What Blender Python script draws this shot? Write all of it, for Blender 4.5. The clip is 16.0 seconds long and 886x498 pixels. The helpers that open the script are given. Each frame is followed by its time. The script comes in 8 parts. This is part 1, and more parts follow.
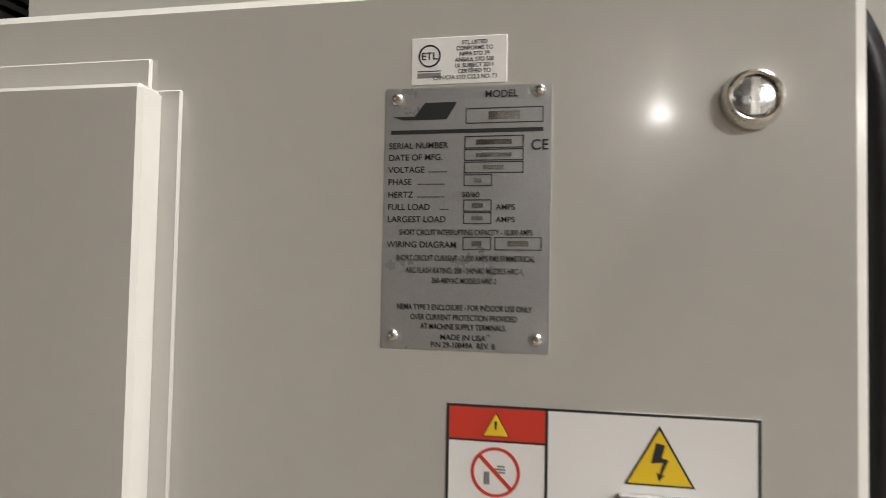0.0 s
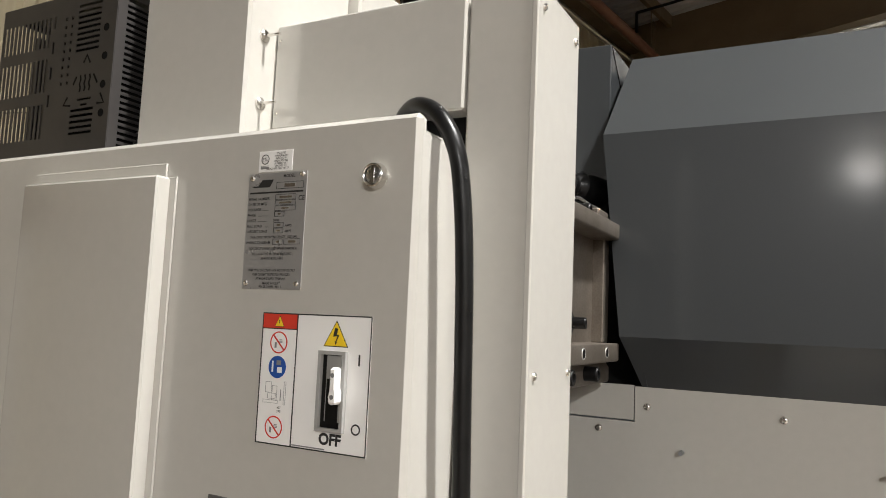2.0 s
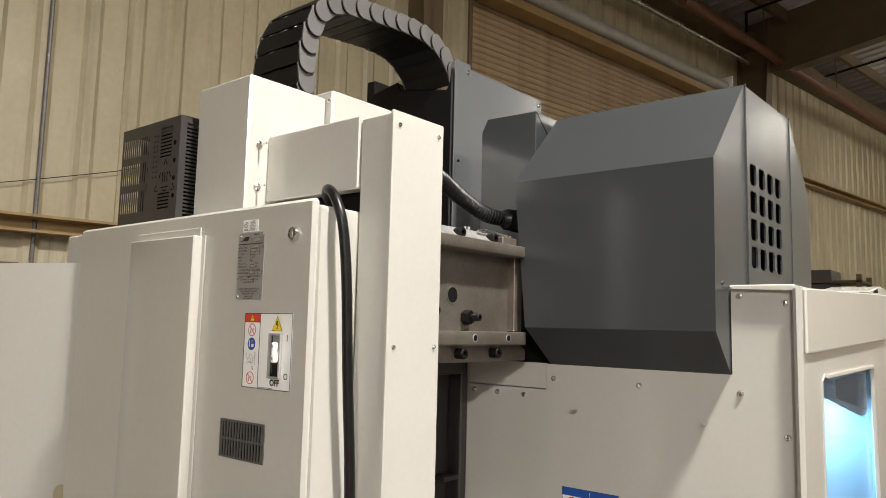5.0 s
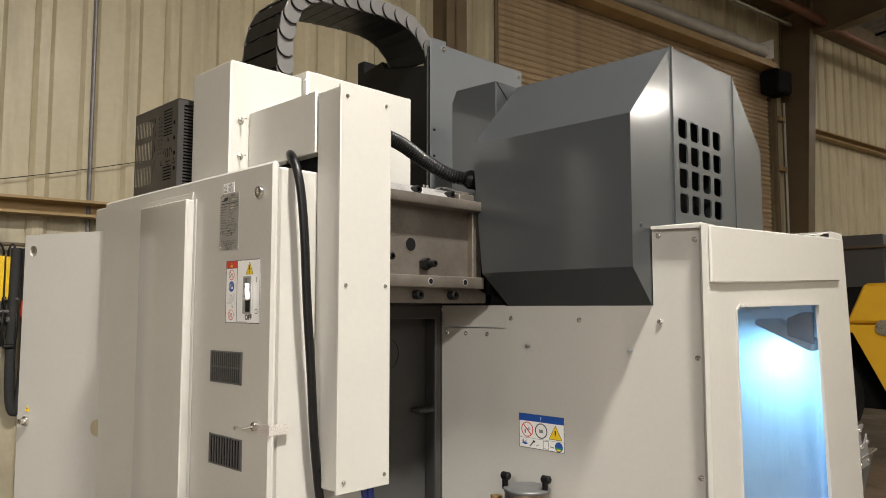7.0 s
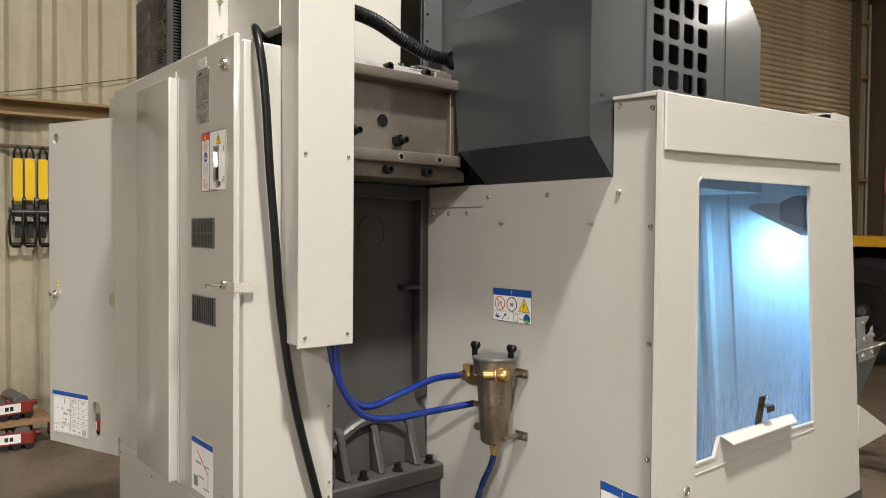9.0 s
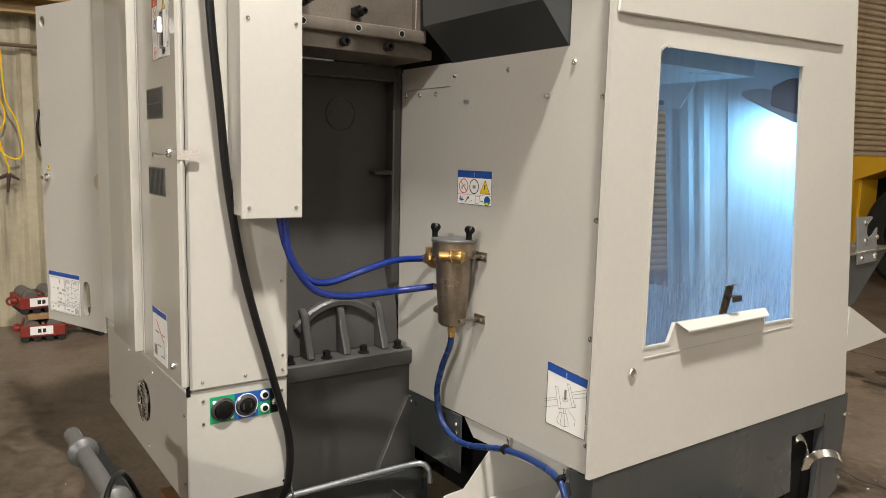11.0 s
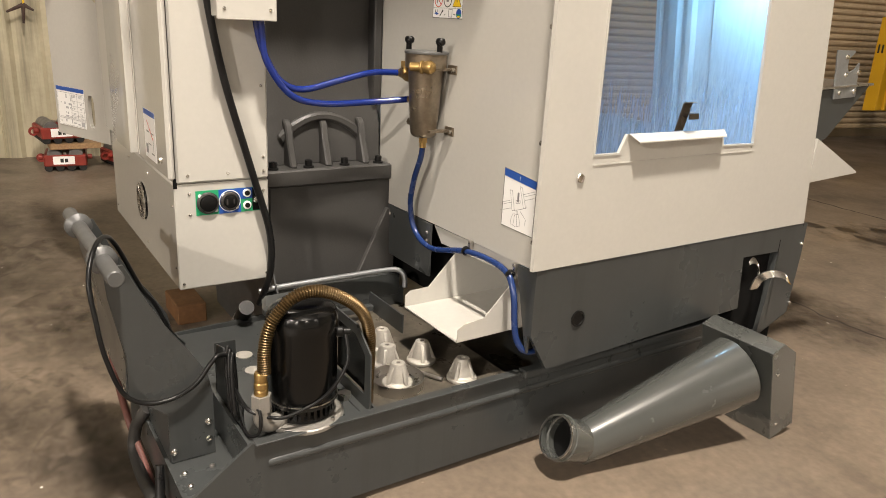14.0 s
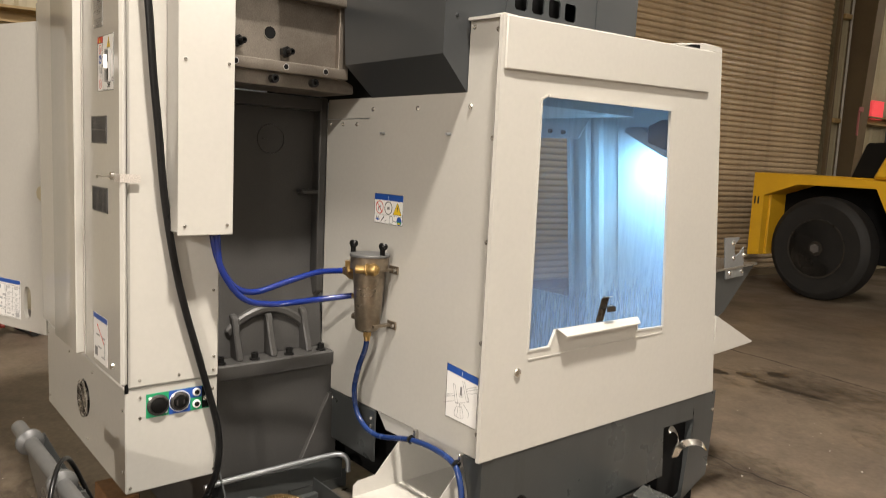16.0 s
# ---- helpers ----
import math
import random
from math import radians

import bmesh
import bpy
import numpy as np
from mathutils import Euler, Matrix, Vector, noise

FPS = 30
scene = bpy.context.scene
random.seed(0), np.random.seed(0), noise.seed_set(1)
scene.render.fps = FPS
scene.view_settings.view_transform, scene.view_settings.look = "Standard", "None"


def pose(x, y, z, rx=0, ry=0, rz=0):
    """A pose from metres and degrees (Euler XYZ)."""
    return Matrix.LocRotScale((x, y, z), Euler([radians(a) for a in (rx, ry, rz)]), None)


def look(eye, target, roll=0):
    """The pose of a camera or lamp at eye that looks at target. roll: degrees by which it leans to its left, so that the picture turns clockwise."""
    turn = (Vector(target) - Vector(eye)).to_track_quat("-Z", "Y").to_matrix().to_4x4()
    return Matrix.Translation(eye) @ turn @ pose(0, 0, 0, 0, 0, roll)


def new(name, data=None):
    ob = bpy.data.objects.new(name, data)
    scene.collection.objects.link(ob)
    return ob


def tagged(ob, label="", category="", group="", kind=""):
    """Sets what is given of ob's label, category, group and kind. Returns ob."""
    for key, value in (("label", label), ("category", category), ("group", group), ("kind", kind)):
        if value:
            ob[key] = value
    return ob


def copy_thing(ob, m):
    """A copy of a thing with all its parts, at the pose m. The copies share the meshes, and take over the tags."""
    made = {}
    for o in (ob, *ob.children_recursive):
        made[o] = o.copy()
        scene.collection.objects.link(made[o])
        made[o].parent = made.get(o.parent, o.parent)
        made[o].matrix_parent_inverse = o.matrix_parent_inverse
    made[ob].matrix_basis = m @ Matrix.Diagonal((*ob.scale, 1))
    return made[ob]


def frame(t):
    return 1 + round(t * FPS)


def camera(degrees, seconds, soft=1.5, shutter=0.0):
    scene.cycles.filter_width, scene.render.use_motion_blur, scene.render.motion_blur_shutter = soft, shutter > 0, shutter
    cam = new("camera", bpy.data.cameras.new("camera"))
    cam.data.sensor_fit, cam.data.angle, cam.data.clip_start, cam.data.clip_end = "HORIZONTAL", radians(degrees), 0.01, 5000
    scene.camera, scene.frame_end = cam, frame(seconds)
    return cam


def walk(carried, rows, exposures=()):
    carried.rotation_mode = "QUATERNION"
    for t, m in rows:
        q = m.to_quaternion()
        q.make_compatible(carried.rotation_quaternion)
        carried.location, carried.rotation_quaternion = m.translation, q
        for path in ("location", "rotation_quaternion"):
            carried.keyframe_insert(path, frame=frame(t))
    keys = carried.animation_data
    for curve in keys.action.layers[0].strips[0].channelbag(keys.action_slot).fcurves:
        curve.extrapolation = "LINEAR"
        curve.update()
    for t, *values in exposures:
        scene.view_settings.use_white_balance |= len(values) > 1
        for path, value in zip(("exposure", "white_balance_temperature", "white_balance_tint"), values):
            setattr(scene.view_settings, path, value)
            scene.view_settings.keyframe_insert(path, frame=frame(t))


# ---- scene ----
cam = camera(62.6, 16.0, 0.80, 0.25)
PATH = [
    (0, (-0.03, 0.024, 1.922), (-0.458, 1.976, 2.009), 1.1),
    (0.5, (0.052, -0.062, 1.887), (-0.404, 1.885, 1.957), 1.2),
    (1, (0.188, -0.159, 1.843), (-0.472, 1.716, 2.059), 1.9),
    (1.5, (0.352, -0.238, 1.849), (-0.451, 1.583, 2.043), 2.7),
    (2, (0.533, -0.292, 1.849), (-0.405, 1.463, 2.049), 2.5),
    (2.5, (0.668, -0.365, 1.844), (-0.361, 1.337, 2.051), 2.3),
    (3, (0.799, -0.477, 1.855), (-0.307, 1.178, 2.053), 2.1),
    (3.5, (0.887, -0.546, 1.857), (-0.263, 1.078, 2.058), 1.8),
    (4, (0.995, -0.558, 1.858), (-0.198, 1.034, 2.066), 1.7),
    (4.2, (1.054, -0.547, 1.855), (-0.155, 1.032, 2.065), 1.8),
    (6.3, (1.573, -0.595, 1.764), (0.227, 0.87, 1.965), 0.1),
    (6.5, (1.601, -0.599, 1.751), (0.246, 0.859, 1.946), 0.1),
    (7, (1.673, -0.561, 1.726), (0.281, 0.867, 1.888), 0.0),
    (7.5, (1.779, -0.486, 1.691), (0.339, 0.896, 1.812), 0.1),
    (8, (1.88, -0.426, 1.651), (0.396, 0.913, 1.722), 0.2),
    (8.5, (1.922, -0.405, 1.62), (0.407, 0.901, 1.634), 0.3),
    (9, (1.928, -0.368, 1.581), (0.393, 0.913, 1.532), 0.5),
    (9.2, (1.93, -0.356, 1.59), (0.399, 0.927, 1.493), 0.0),
    (11.3, (2.1, -0.086, 1.43), (0.477, 1.046, 1.141), 1.6),
    (11.5, (2.112, -0.077, 1.428), (0.486, 1.043, 1.107), 1.6),
    (12, (2.143, -0.063, 1.406), (0.518, 1.035, 1.014), 1.8),
    (12.5, (2.161, -0.055, 1.388), (0.543, 1.028, 0.928), 2.1),
    (13, (2.207, -0.044, 1.353), (0.599, 1.021, 0.824), 2.5),
    (13.5, (2.267, -0.037, 1.321), (0.669, 1.016, 0.738), 2.8),
    (14, (2.331, -0.05, 1.302), (0.746, 1.008, 0.694), 3.1),
    (14.5, (2.389, -0.095, 1.291), (0.819, 0.995, 0.705), 3.2),
    (15, (2.461, -0.167, 1.347), (0.903, 0.986, 0.853), 3.1),
    (15.5, (2.472, -0.233, 1.456), (0.936, 0.993, 1.086), 3.0),
    (16, (2.371, -0.213, 1.527), (0.853, 1.066, 1.285), 2.8),
]
walk(cam, [(t, look(eye, target, roll)) for t, eye, target, roll in PATH], [(0.0, -0.14, 6200, 10), (2.0, -0.12, 6200, 10), (6.0, -0.04, 6450, 10), (9.0, -0.21, 6450, 10), (12.0, -0.12, 6750, 11), (14.5, 0.07, 7050, 13), (16.0, -0.01, 6850, 12)])

# ---- world, lamps, exposure ----
world = bpy.data.worlds.new("night_hall")
scene.world = world
world.use_nodes = True
world.node_tree.nodes["Background"].inputs[0].default_value = (0.9, 0.85, 0.75, 1)
world.node_tree.nodes["Background"].inputs[1].default_value = 0.003
scene.view_settings.exposure = 0.0

# the hall stands turned by nine degrees against the machine
HALL = pose(-4.6, 0.32, 0, 0, 0, -9)


def lamp(name, m, size, watts, colour, shape="DISK"):
    data = bpy.data.lights.new(name, "AREA")
    data.shape, data.size, data.energy, data.color = shape, size, watts, colour
    ob = new(name, data)
    ob.matrix_world = m
    return ob


WARM = (1.0, 0.955, 0.89)
# 0, 4, 6 and 8 follow highlights and shadows; the rest are added fill
BAY_LAMPS = [(8.7, -17.0), (17.0, -18.6), (13.5, -8.6), (21.0, -8.6), (6.9, 1.2), (21.0, 1.2), (9.8, 15.2), (21.0, 11.0), (4.8, 16.6)]
BAY_WATTS = [300, 900, 2300, 1000, 720, 330, 280, 600, 90]
for (v, u), w in zip(BAY_LAMPS, BAY_WATTS):
    p = HALL @ Vector((v, u, 6.15))
    lamp("bay_light", look(p, p + Vector((0, 0.001, -1))), 0.42, w, WARM)
# work light of the machine, hung inside at its front wall
lamp("machine_light", look((0.64, 2.215, 1.56), (0.57, 2.45, 1.22)), 0.16, 5.5, (0.37, 0.71, 1.0))


# ---- materials ----
def material(name, colour, rough=0.5, metal=0.0, colour2=None, mix=0.5, scale=6.0, grain=0.0, grain_scale=400.0, rough_var=0.08, bump=0.0, bump_scale=300.0, coat=0.0, vary=0.0, spec=0.5, coat_rough=0.05):
    mat = bpy.data.materials.new(name)
    mat.use_nodes = True
    nt = mat.node_tree
    bsdf = nt.nodes["Principled BSDF"]
    link = nt.links.new
    tc = nt.nodes.new("ShaderNodeTexCoord")
    n1 = nt.nodes.new("ShaderNodeTexNoise")
    n1.inputs["Scale"].default_value, n1.inputs["Detail"].default_value, n1.inputs["Roughness"].default_value = scale, 6, 0.6
    link(tc.outputs["Object"], n1.inputs["Vector"])
    ramp = nt.nodes.new("ShaderNodeMapRange")
    ramp.inputs[1].default_value, ramp.inputs[2].default_value = 0.35, 0.7
    link(n1.outputs["Fac"], ramp.inputs[0])
    blend = nt.nodes.new("ShaderNodeMix")
    blend.data_type = "RGBA"
    c2 = colour2 or tuple(c * 0.93 for c in colour)
    blend.inputs[6].default_value, blend.inputs[7].default_value = (*colour, 1), (*c2, 1)
    fac = nt.nodes.new("ShaderNodeMath")
    fac.operation = "MULTIPLY"
    fac.inputs[1].default_value = mix
    link(ramp.outputs[0], fac.inputs[0])
    link(fac.outputs[0], blend.inputs[0])
    out = blend.outputs[2]
    n2 = nt.nodes.new("ShaderNodeTexNoise")
    n2.inputs["Scale"].default_value, n2.inputs["Detail"].default_value = grain_scale, 3
    link(tc.outputs["Object"], n2.inputs["Vector"])
    if grain > 0:
        mul = nt.nodes.new("ShaderNodeMapRange")
        mul.inputs[1].default_value, mul.inputs[2].default_value = 0.3, 0.7
        mul.inputs[3].default_value, mul.inputs[4].default_value = 1 - grain, 1 + grain * 0.5
        link(n2.outputs["Fac"], mul.inputs[0])
        hsv = nt.nodes.new("ShaderNodeHueSaturation")
        link(mul.outputs[0], hsv.inputs["Value"])
        link(out, hsv.inputs["Color"])
        out = hsv.outputs[0]
    if vary > 0:
        info = nt.nodes.new("ShaderNodeObjectInfo")
        mr = nt.nodes.new("ShaderNodeMapRange")
        mr.inputs[3].default_value, mr.inputs[4].default_value = 1 - vary, 1 + vary
        link(info.outputs["Random"], mr.inputs[0])
        hs2 = nt.nodes.new("ShaderNodeHueSaturation")
        link(mr.outputs[0], hs2.inputs["Value"])
        link(out, hs2.inputs["Color"])
        out = hs2.outputs[0]
    link(out, bsdf.inputs["Base Color"])
    rr = nt.nodes.new("ShaderNodeMapRange")
    rr.inputs[1].default_value, rr.inputs[2].default_value = 0.3, 0.7
    rr.inputs[3].default_value, rr.inputs[4].default_value = max(0.02, rough - rough_var), min(1, rough + rough_var)
    link(n1.outputs["Fac"], rr.inputs[0])
    link(rr.outputs[0], bsdf.inputs["Roughness"])
    bsdf.inputs["Metallic"].default_value = metal
    bsdf.inputs["Coat Weight"].default_value = coat
    bsdf.inputs["Coat Roughness"].default_value = coat_rough
    bsdf.inputs["Specular IOR Level"].default_value = spec
    if bump > 0:
        n3 = nt.nodes.new("ShaderNodeTexNoise")
        n3.inputs["Scale"].default_value, n3.inputs["Detail"].default_value = bump_scale, 4
        link(tc.outputs["Object"], n3.inputs["Vector"])
        bp = nt.nodes.new("ShaderNodeBump")
        bp.inputs["Strength"].default_value, bp.inputs["Distance"].default_value = bump, 0.002
        link(n3.outputs["Fac"], bp.inputs["Height"])
        link(bp.outputs[0], bsdf.inputs["Normal"])
    return mat


M_WHITE = material("white_powder_coat", (0.49, 0.474, 0.434), 0.22, mix=0.5, scale=2.5, bump=0.015, bump_scale=650, rough_var=0.04, grain=0.02, grain_scale=60, coat=0.35, coat_rough=0.09)
M_GREY = material("grey_powder_coat", (0.037, 0.040, 0.042), 0.34, colour2=(0.031, 0.034, 0.036), scale=2.0, rough_var=0.03, spec=0.4, coat=0.32, coat_rough=0.12, bump=0.02, bump_scale=900)
M_TUBE = material("grey_gloss_enamel", (0.058, 0.061, 0.057), 0.26, colour2=(0.045, 0.048, 0.045), scale=6.0, mix=0.4, rough_var=0.03, spec=0.6, coat=1.0, coat_rough=0.05, bump=0.02, bump_scale=300)
M_MOUNT = material("grey_glossy_plate", (0.080, 0.085, 0.088), 0.40, colour2=(0.066, 0.070, 0.073), scale=5.0, rough_var=0.03, coat=0.4, coat_rough=0.08)
M_DECK = material("stained_tank_deck", (0.14, 0.122, 0.096), 0.34, metal=0.25, colour2=(0.07, 0.060, 0.047), mix=0.9, scale=9, grain=0.2, grain_scale=60, rough_var=0.12)
M_ELBOW = material("dull_cast_elbow", (0.30, 0.285, 0.26), 0.5, metal=0.45, colour2=(0.22, 0.205, 0.185), scale=25, grain=0.08, grain_scale=200)
M_TANK = material("tank_grey_paint", (0.046, 0.050, 0.050), 0.30, colour2=(0.036, 0.036, 0.035), scale=4.0, mix=0.45, rough_var=0.05, grain=0.04, grain_scale=90)
M_CAST = material("grey_painted_casting", (0.055, 0.053, 0.050), 0.40, colour2=(0.042, 0.041, 0.040), mix=0.7, scale=3.5, spec=0.4, bump=0.25, bump_scale=140, grain=0.06, grain_scale=150)
M_IRON = material("bare_machined_iron", (0.24, 0.212, 0.180), 0.42, metal=0.7, colour2=(0.130, 0.108, 0.086), mix=0.9, scale=5, grain=0.18, grain_scale=250, bump=0.15, bump_scale=300)
M_BLACK = material("black_plastic", (0.0055, 0.0055, 0.0055), 0.36, scale=20, bump=0.1, bump_scale=400, spec=0.25)
M_RUBBER = material("black_rubber", (0.006, 0.006, 0.0063), 0.34, scale=30, colour2=(0.011, 0.011, 0.0105), bump=0.1, bump_scale=500, spec=0.28)
M_GLOSS = material("gloss_black_paint", (0.0035, 0.0035, 0.0034), 0.19, scale=9, rough_var=0.05, spec=0.32)
M_CHROME = material("bright_zinc", (0.78, 0.76, 0.72), 0.2, metal=1.0, scale=60, rough_var=0.1)
M_STEEL = material("brushed_steel", (0.55, 0.53, 0.50), 0.32, metal=1.0, scale=30, colour2=(0.42, 0.40, 0.37), rough_var=0.1)
M_PLATE = material("brushed_name_plate", (0.44, 0.435, 0.43), 0.34, metal=0.55, scale=40, colour2=(0.36, 0.355, 0.35), rough_var=0.1, grain=0.06, grain_scale=700)
M_BRASS = material("brass", (0.50, 0.335, 0.13), 0.34, metal=0.9, colour2=(0.28, 0.17, 0.07), mix=0.8, scale=50)
M_BRONZE = material("bronze_flex", (0.105, 0.066, 0.027), 0.36, metal=0.7, colour2=(0.065, 0.040, 0.016), scale=30)
M_BLUE = material("blue_hose", (0.005, 0.020, 0.155), 0.18, scale=20, colour2=(0.004, 0.016, 0.12), spec=0.6)
M_BLUE2 = material("faded_blue_hose", (0.012, 0.032, 0.12), 0.24, scale=20)
M_ALU = material("cast_aluminium", (0.50, 0.475, 0.43), 0.5, metal=0.45, colour2=(0.40, 0.375, 0.33), scale=25, bump=0.25, bump_scale=500, grain=0.06, grain_scale=200)
M_FILTER = material("filter_bowl_metal", (0.30, 0.25, 0.19), 0.32, metal=0.8, colour2=(0.16, 0.128, 0.092), mix=0.9, scale=16, bump=0.2, bump_scale=250, grain=0.1, grain_scale=80)
# near-black: shade painted into holes and gaps, also plain black parts
M_DARK = material("void_shade_and_black", (0.006, 0.006, 0.006), 0.8, scale=10, spec=0.1)
M_PERF = material("dark_perforated_steel", (0.080, 0.075, 0.073), 0.40, metal=0.6, scale=10, colour2=(0.065, 0.06, 0.058))
M_CHAIN = material("grey_chain_plastic", (0.098, 0.094, 0.090), 0.42, scale=30, grain=0.06, vary=0.06)
M_PULL = material("grey_pull_pipe", (0.075, 0.076, 0.075), 0.4, colour2=(0.08, 0.08, 0.078), scale=12, grain=0.08)
M_FLANGE = material("galvanised_plate", (0.42, 0.44, 0.46), 0.35, metal=0.8, colour2=(0.33, 0.345, 0.36), scale=18, grain=0.08, grain_scale=120)
M_LABEL = material("label_white", (0.86, 0.85, 0.83), 0.38, scale=10)
M_INK = material("label_black", (0.02, 0.02, 0.02), 0.45, scale=10)
M_PRINT = material("faint_print", (0.42, 0.42, 0.42), 0.45, scale=10)
M_INKGREY = material("label_grey", (0.22, 0.22, 0.22), 0.45, scale=10)
M_RED = material("label_red", (0.62, 0.045, 0.025), 0.4, scale=10)
M_LBLUE = material("label_blue", (0.015, 0.08, 0.36), 0.4, scale=10)
M_YELLOW = material("label_yellow", (0.85, 0.58, 0.02), 0.4, scale=10)
M_GREEN = material("label_green", (0.01, 0.30, 0.13), 0.4, scale=10)
M_BACK = material("brown_unseen_wall", (0.10, 0.08, 0.055), 0.7, colour2=(0.06, 0.048, 0.035), mix=0.8, scale=0.7)
M_PALE = material("pale_painted_sheet", (0.46, 0.44, 0.39), 0.6, colour2=(0.38, 0.36, 0.31), mix=0.7, scale=0.6)
M_WALL = material("cream_metal_sheet", (0.40, 0.345, 0.225), 0.5, colour2=(0.31, 0.265, 0.17), mix=0.7, scale=0.8, grain=0.05, grain_scale=20)
M_LINER = material("dirty_liner_sheet", (0.46, 0.41, 0.29), 0.55, colour2=(0.27, 0.235, 0.16), mix=0.8, scale=1.6, grain=0.06, grain_scale=25)
M_BEAM = material("brown_primer_steel", (0.112, 0.078, 0.040), 0.55, colour2=(0.082, 0.057, 0.030), scale=3)
M_GIRT = material("ochre_girt_steel", (0.30, 0.20, 0.08), 0.55, colour2=(0.2, 0.13, 0.055), scale=3)
M_ROLL = material("tan_roll_door", (0.40, 0.295, 0.18), 0.45, colour2=(0.32, 0.23, 0.135), mix=0.8, scale=1.5)
M_ROOF = material("roof_sheet", (0.40, 0.40, 0.40), 0.6, colour2=(0.28, 0.275, 0.27), scale=2)
M_WOOD = material("pallet_wood", (0.33, 0.20, 0.10), 0.7, colour2=(0.22, 0.13, 0.06), scale=9, grain=0.2, grain_scale=60)
M_FORK = material("yellow_machine_paint", (0.72, 0.40, 0.02), 0.35, colour2=(0.58, 0.31, 0.02), scale=3)
M_TYRE = material("tyre_rubber", (0.013, 0.0125, 0.012), 0.65, colour2=(0.026, 0.024, 0.021), scale=6, spec=0.3)
M_RUST = material("red_skate_paint", (0.24, 0.026, 0.016), 0.5, colour2=(0.13, 0.018, 0.013), scale=15)
M_HOSE = material("dusty_black_hose", (0.032, 0.031, 0.029), 0.5, colour2=(0.020, 0.019, 0.018), scale=12)
M_REDHOSE = material("red_air_hose", (0.13, 0.05, 0.04), 0.55, scale=20)
M_STRAPY = material("yellow_webbing", (0.85, 0.55, 0.01), 0.7, scale=40, grain=0.2)
M_STRAPB = material("black_webbing", (0.02, 0.02, 0.02), 0.8, scale=40)
M_INNER = material("inner_sheet_metal", (0.64, 0.69, 0.72), 0.35, scale=4)
M_VENT = material("dark_vent_plastic", (0.085, 0.083, 0.08), 0.5, scale=40)
M_LIGHTBODY = material("grey_lamp_body", (0.30, 0.31, 0.32), 0.4, scale=20)
M_TOOL = material("faded_red_paint", (0.30, 0.09, 0.085), 0.6, scale=12)
M_SKATE = material("worn_grey_steel", (0.16, 0.15, 0.145), 0.45, metal=0.4, colour2=(0.09, 0.085, 0.08), scale=14)
M_TAPE = material("fibre_tape", (0.49, 0.45, 0.405), 0.5, scale=80, grain=0.3, grain_scale=300)


def concrete():
    mat = material("worn_concrete", (0.205, 0.160, 0.118), 0.50, colour2=(0.092, 0.070, 0.052), mix=0.9, scale=0.7, grain=0.18, grain_scale=35, rough_var=0.2, bump=0.25, bump_scale=60)
    nt = mat.node_tree
    bsdf = nt.nodes["Principled BSDF"]
    src = bsdf.inputs["Base Color"].links[0].from_socket
    tc = nt.nodes.new("ShaderNodeTexCoord")
    spots = nt.nodes.new("ShaderNodeTexNoise")
    spots.inputs["Scale"].default_value, spots.inputs["Detail"].default_value, spots.inputs["Distortion"].default_value = 2.6, 8, 0.6
    nt.links.new(tc.outputs["Object"], spots.inputs["Vector"])
    mr = nt.nodes.new("ShaderNodeMapRange")
    mr.inputs[1].default_value, mr.inputs[2].default_value, mr.inputs[3].default_value, mr.inputs[4].default_value = 0.54, 0.74, 1.0, 0.62
    nt.links.new(spots.outputs["Fac"], mr.inputs[0])
    flecks = nt.nodes.new("ShaderNodeTexVoronoi")
    flecks.inputs["Scale"].default_value = 9
    nt.links.new(tc.outputs["Object"], flecks.inputs["Vector"])
    fr = nt.nodes.new("ShaderNodeMapRange")
    fr.inputs[1].default_value, fr.inputs[2].default_value, fr.inputs[3].default_value, fr.inputs[4].default_value = 0.03, 0.06, 1.5, 1.0
    nt.links.new(flecks.outputs["Distance"], fr.inputs[0])
    grime = nt.nodes.new("ShaderNodeTexNoise")
    grime.inputs["Scale"].default_value, grime.inputs["Detail"].default_value, grime.inputs["Distortion"].default_value = 11.0, 7, 1.2
    nt.links.new(tc.outputs["Object"], grime.inputs["Vector"])
    gr = nt.nodes.new("ShaderNodeMapRange")
    gr.inputs[1].default_value, gr.inputs[2].default_value, gr.inputs[3].default_value, gr.inputs[4].default_value = 0.38, 0.66, 1.03, 0.91
    nt.links.new(grime.outputs["Fac"], gr.inputs[0])
    mm0 = nt.nodes.new("ShaderNodeMath")
    mm0.operation = "MULTIPLY"
    nt.links.new(mr.outputs[0], mm0.inputs[0])
    nt.links.new(gr.outputs[0], mm0.inputs[1])
    mm = nt.nodes.new("ShaderNodeMath")
    mm.operation = "MULTIPLY"
    nt.links.new(mm0.outputs[0], mm.inputs[0])
    nt.links.new(fr.outputs[0], mm.inputs[1])
    hsv = nt.nodes.new("ShaderNodeHueSaturation")
    nt.links.new(mm.outputs[0], hsv.inputs["Value"])
    nt.links.new(src, hsv.inputs["Color"])
    nt.links.new(hsv.outputs[0], bsdf.inputs["Base Color"])
    return mat


M_FLOOR = concrete()


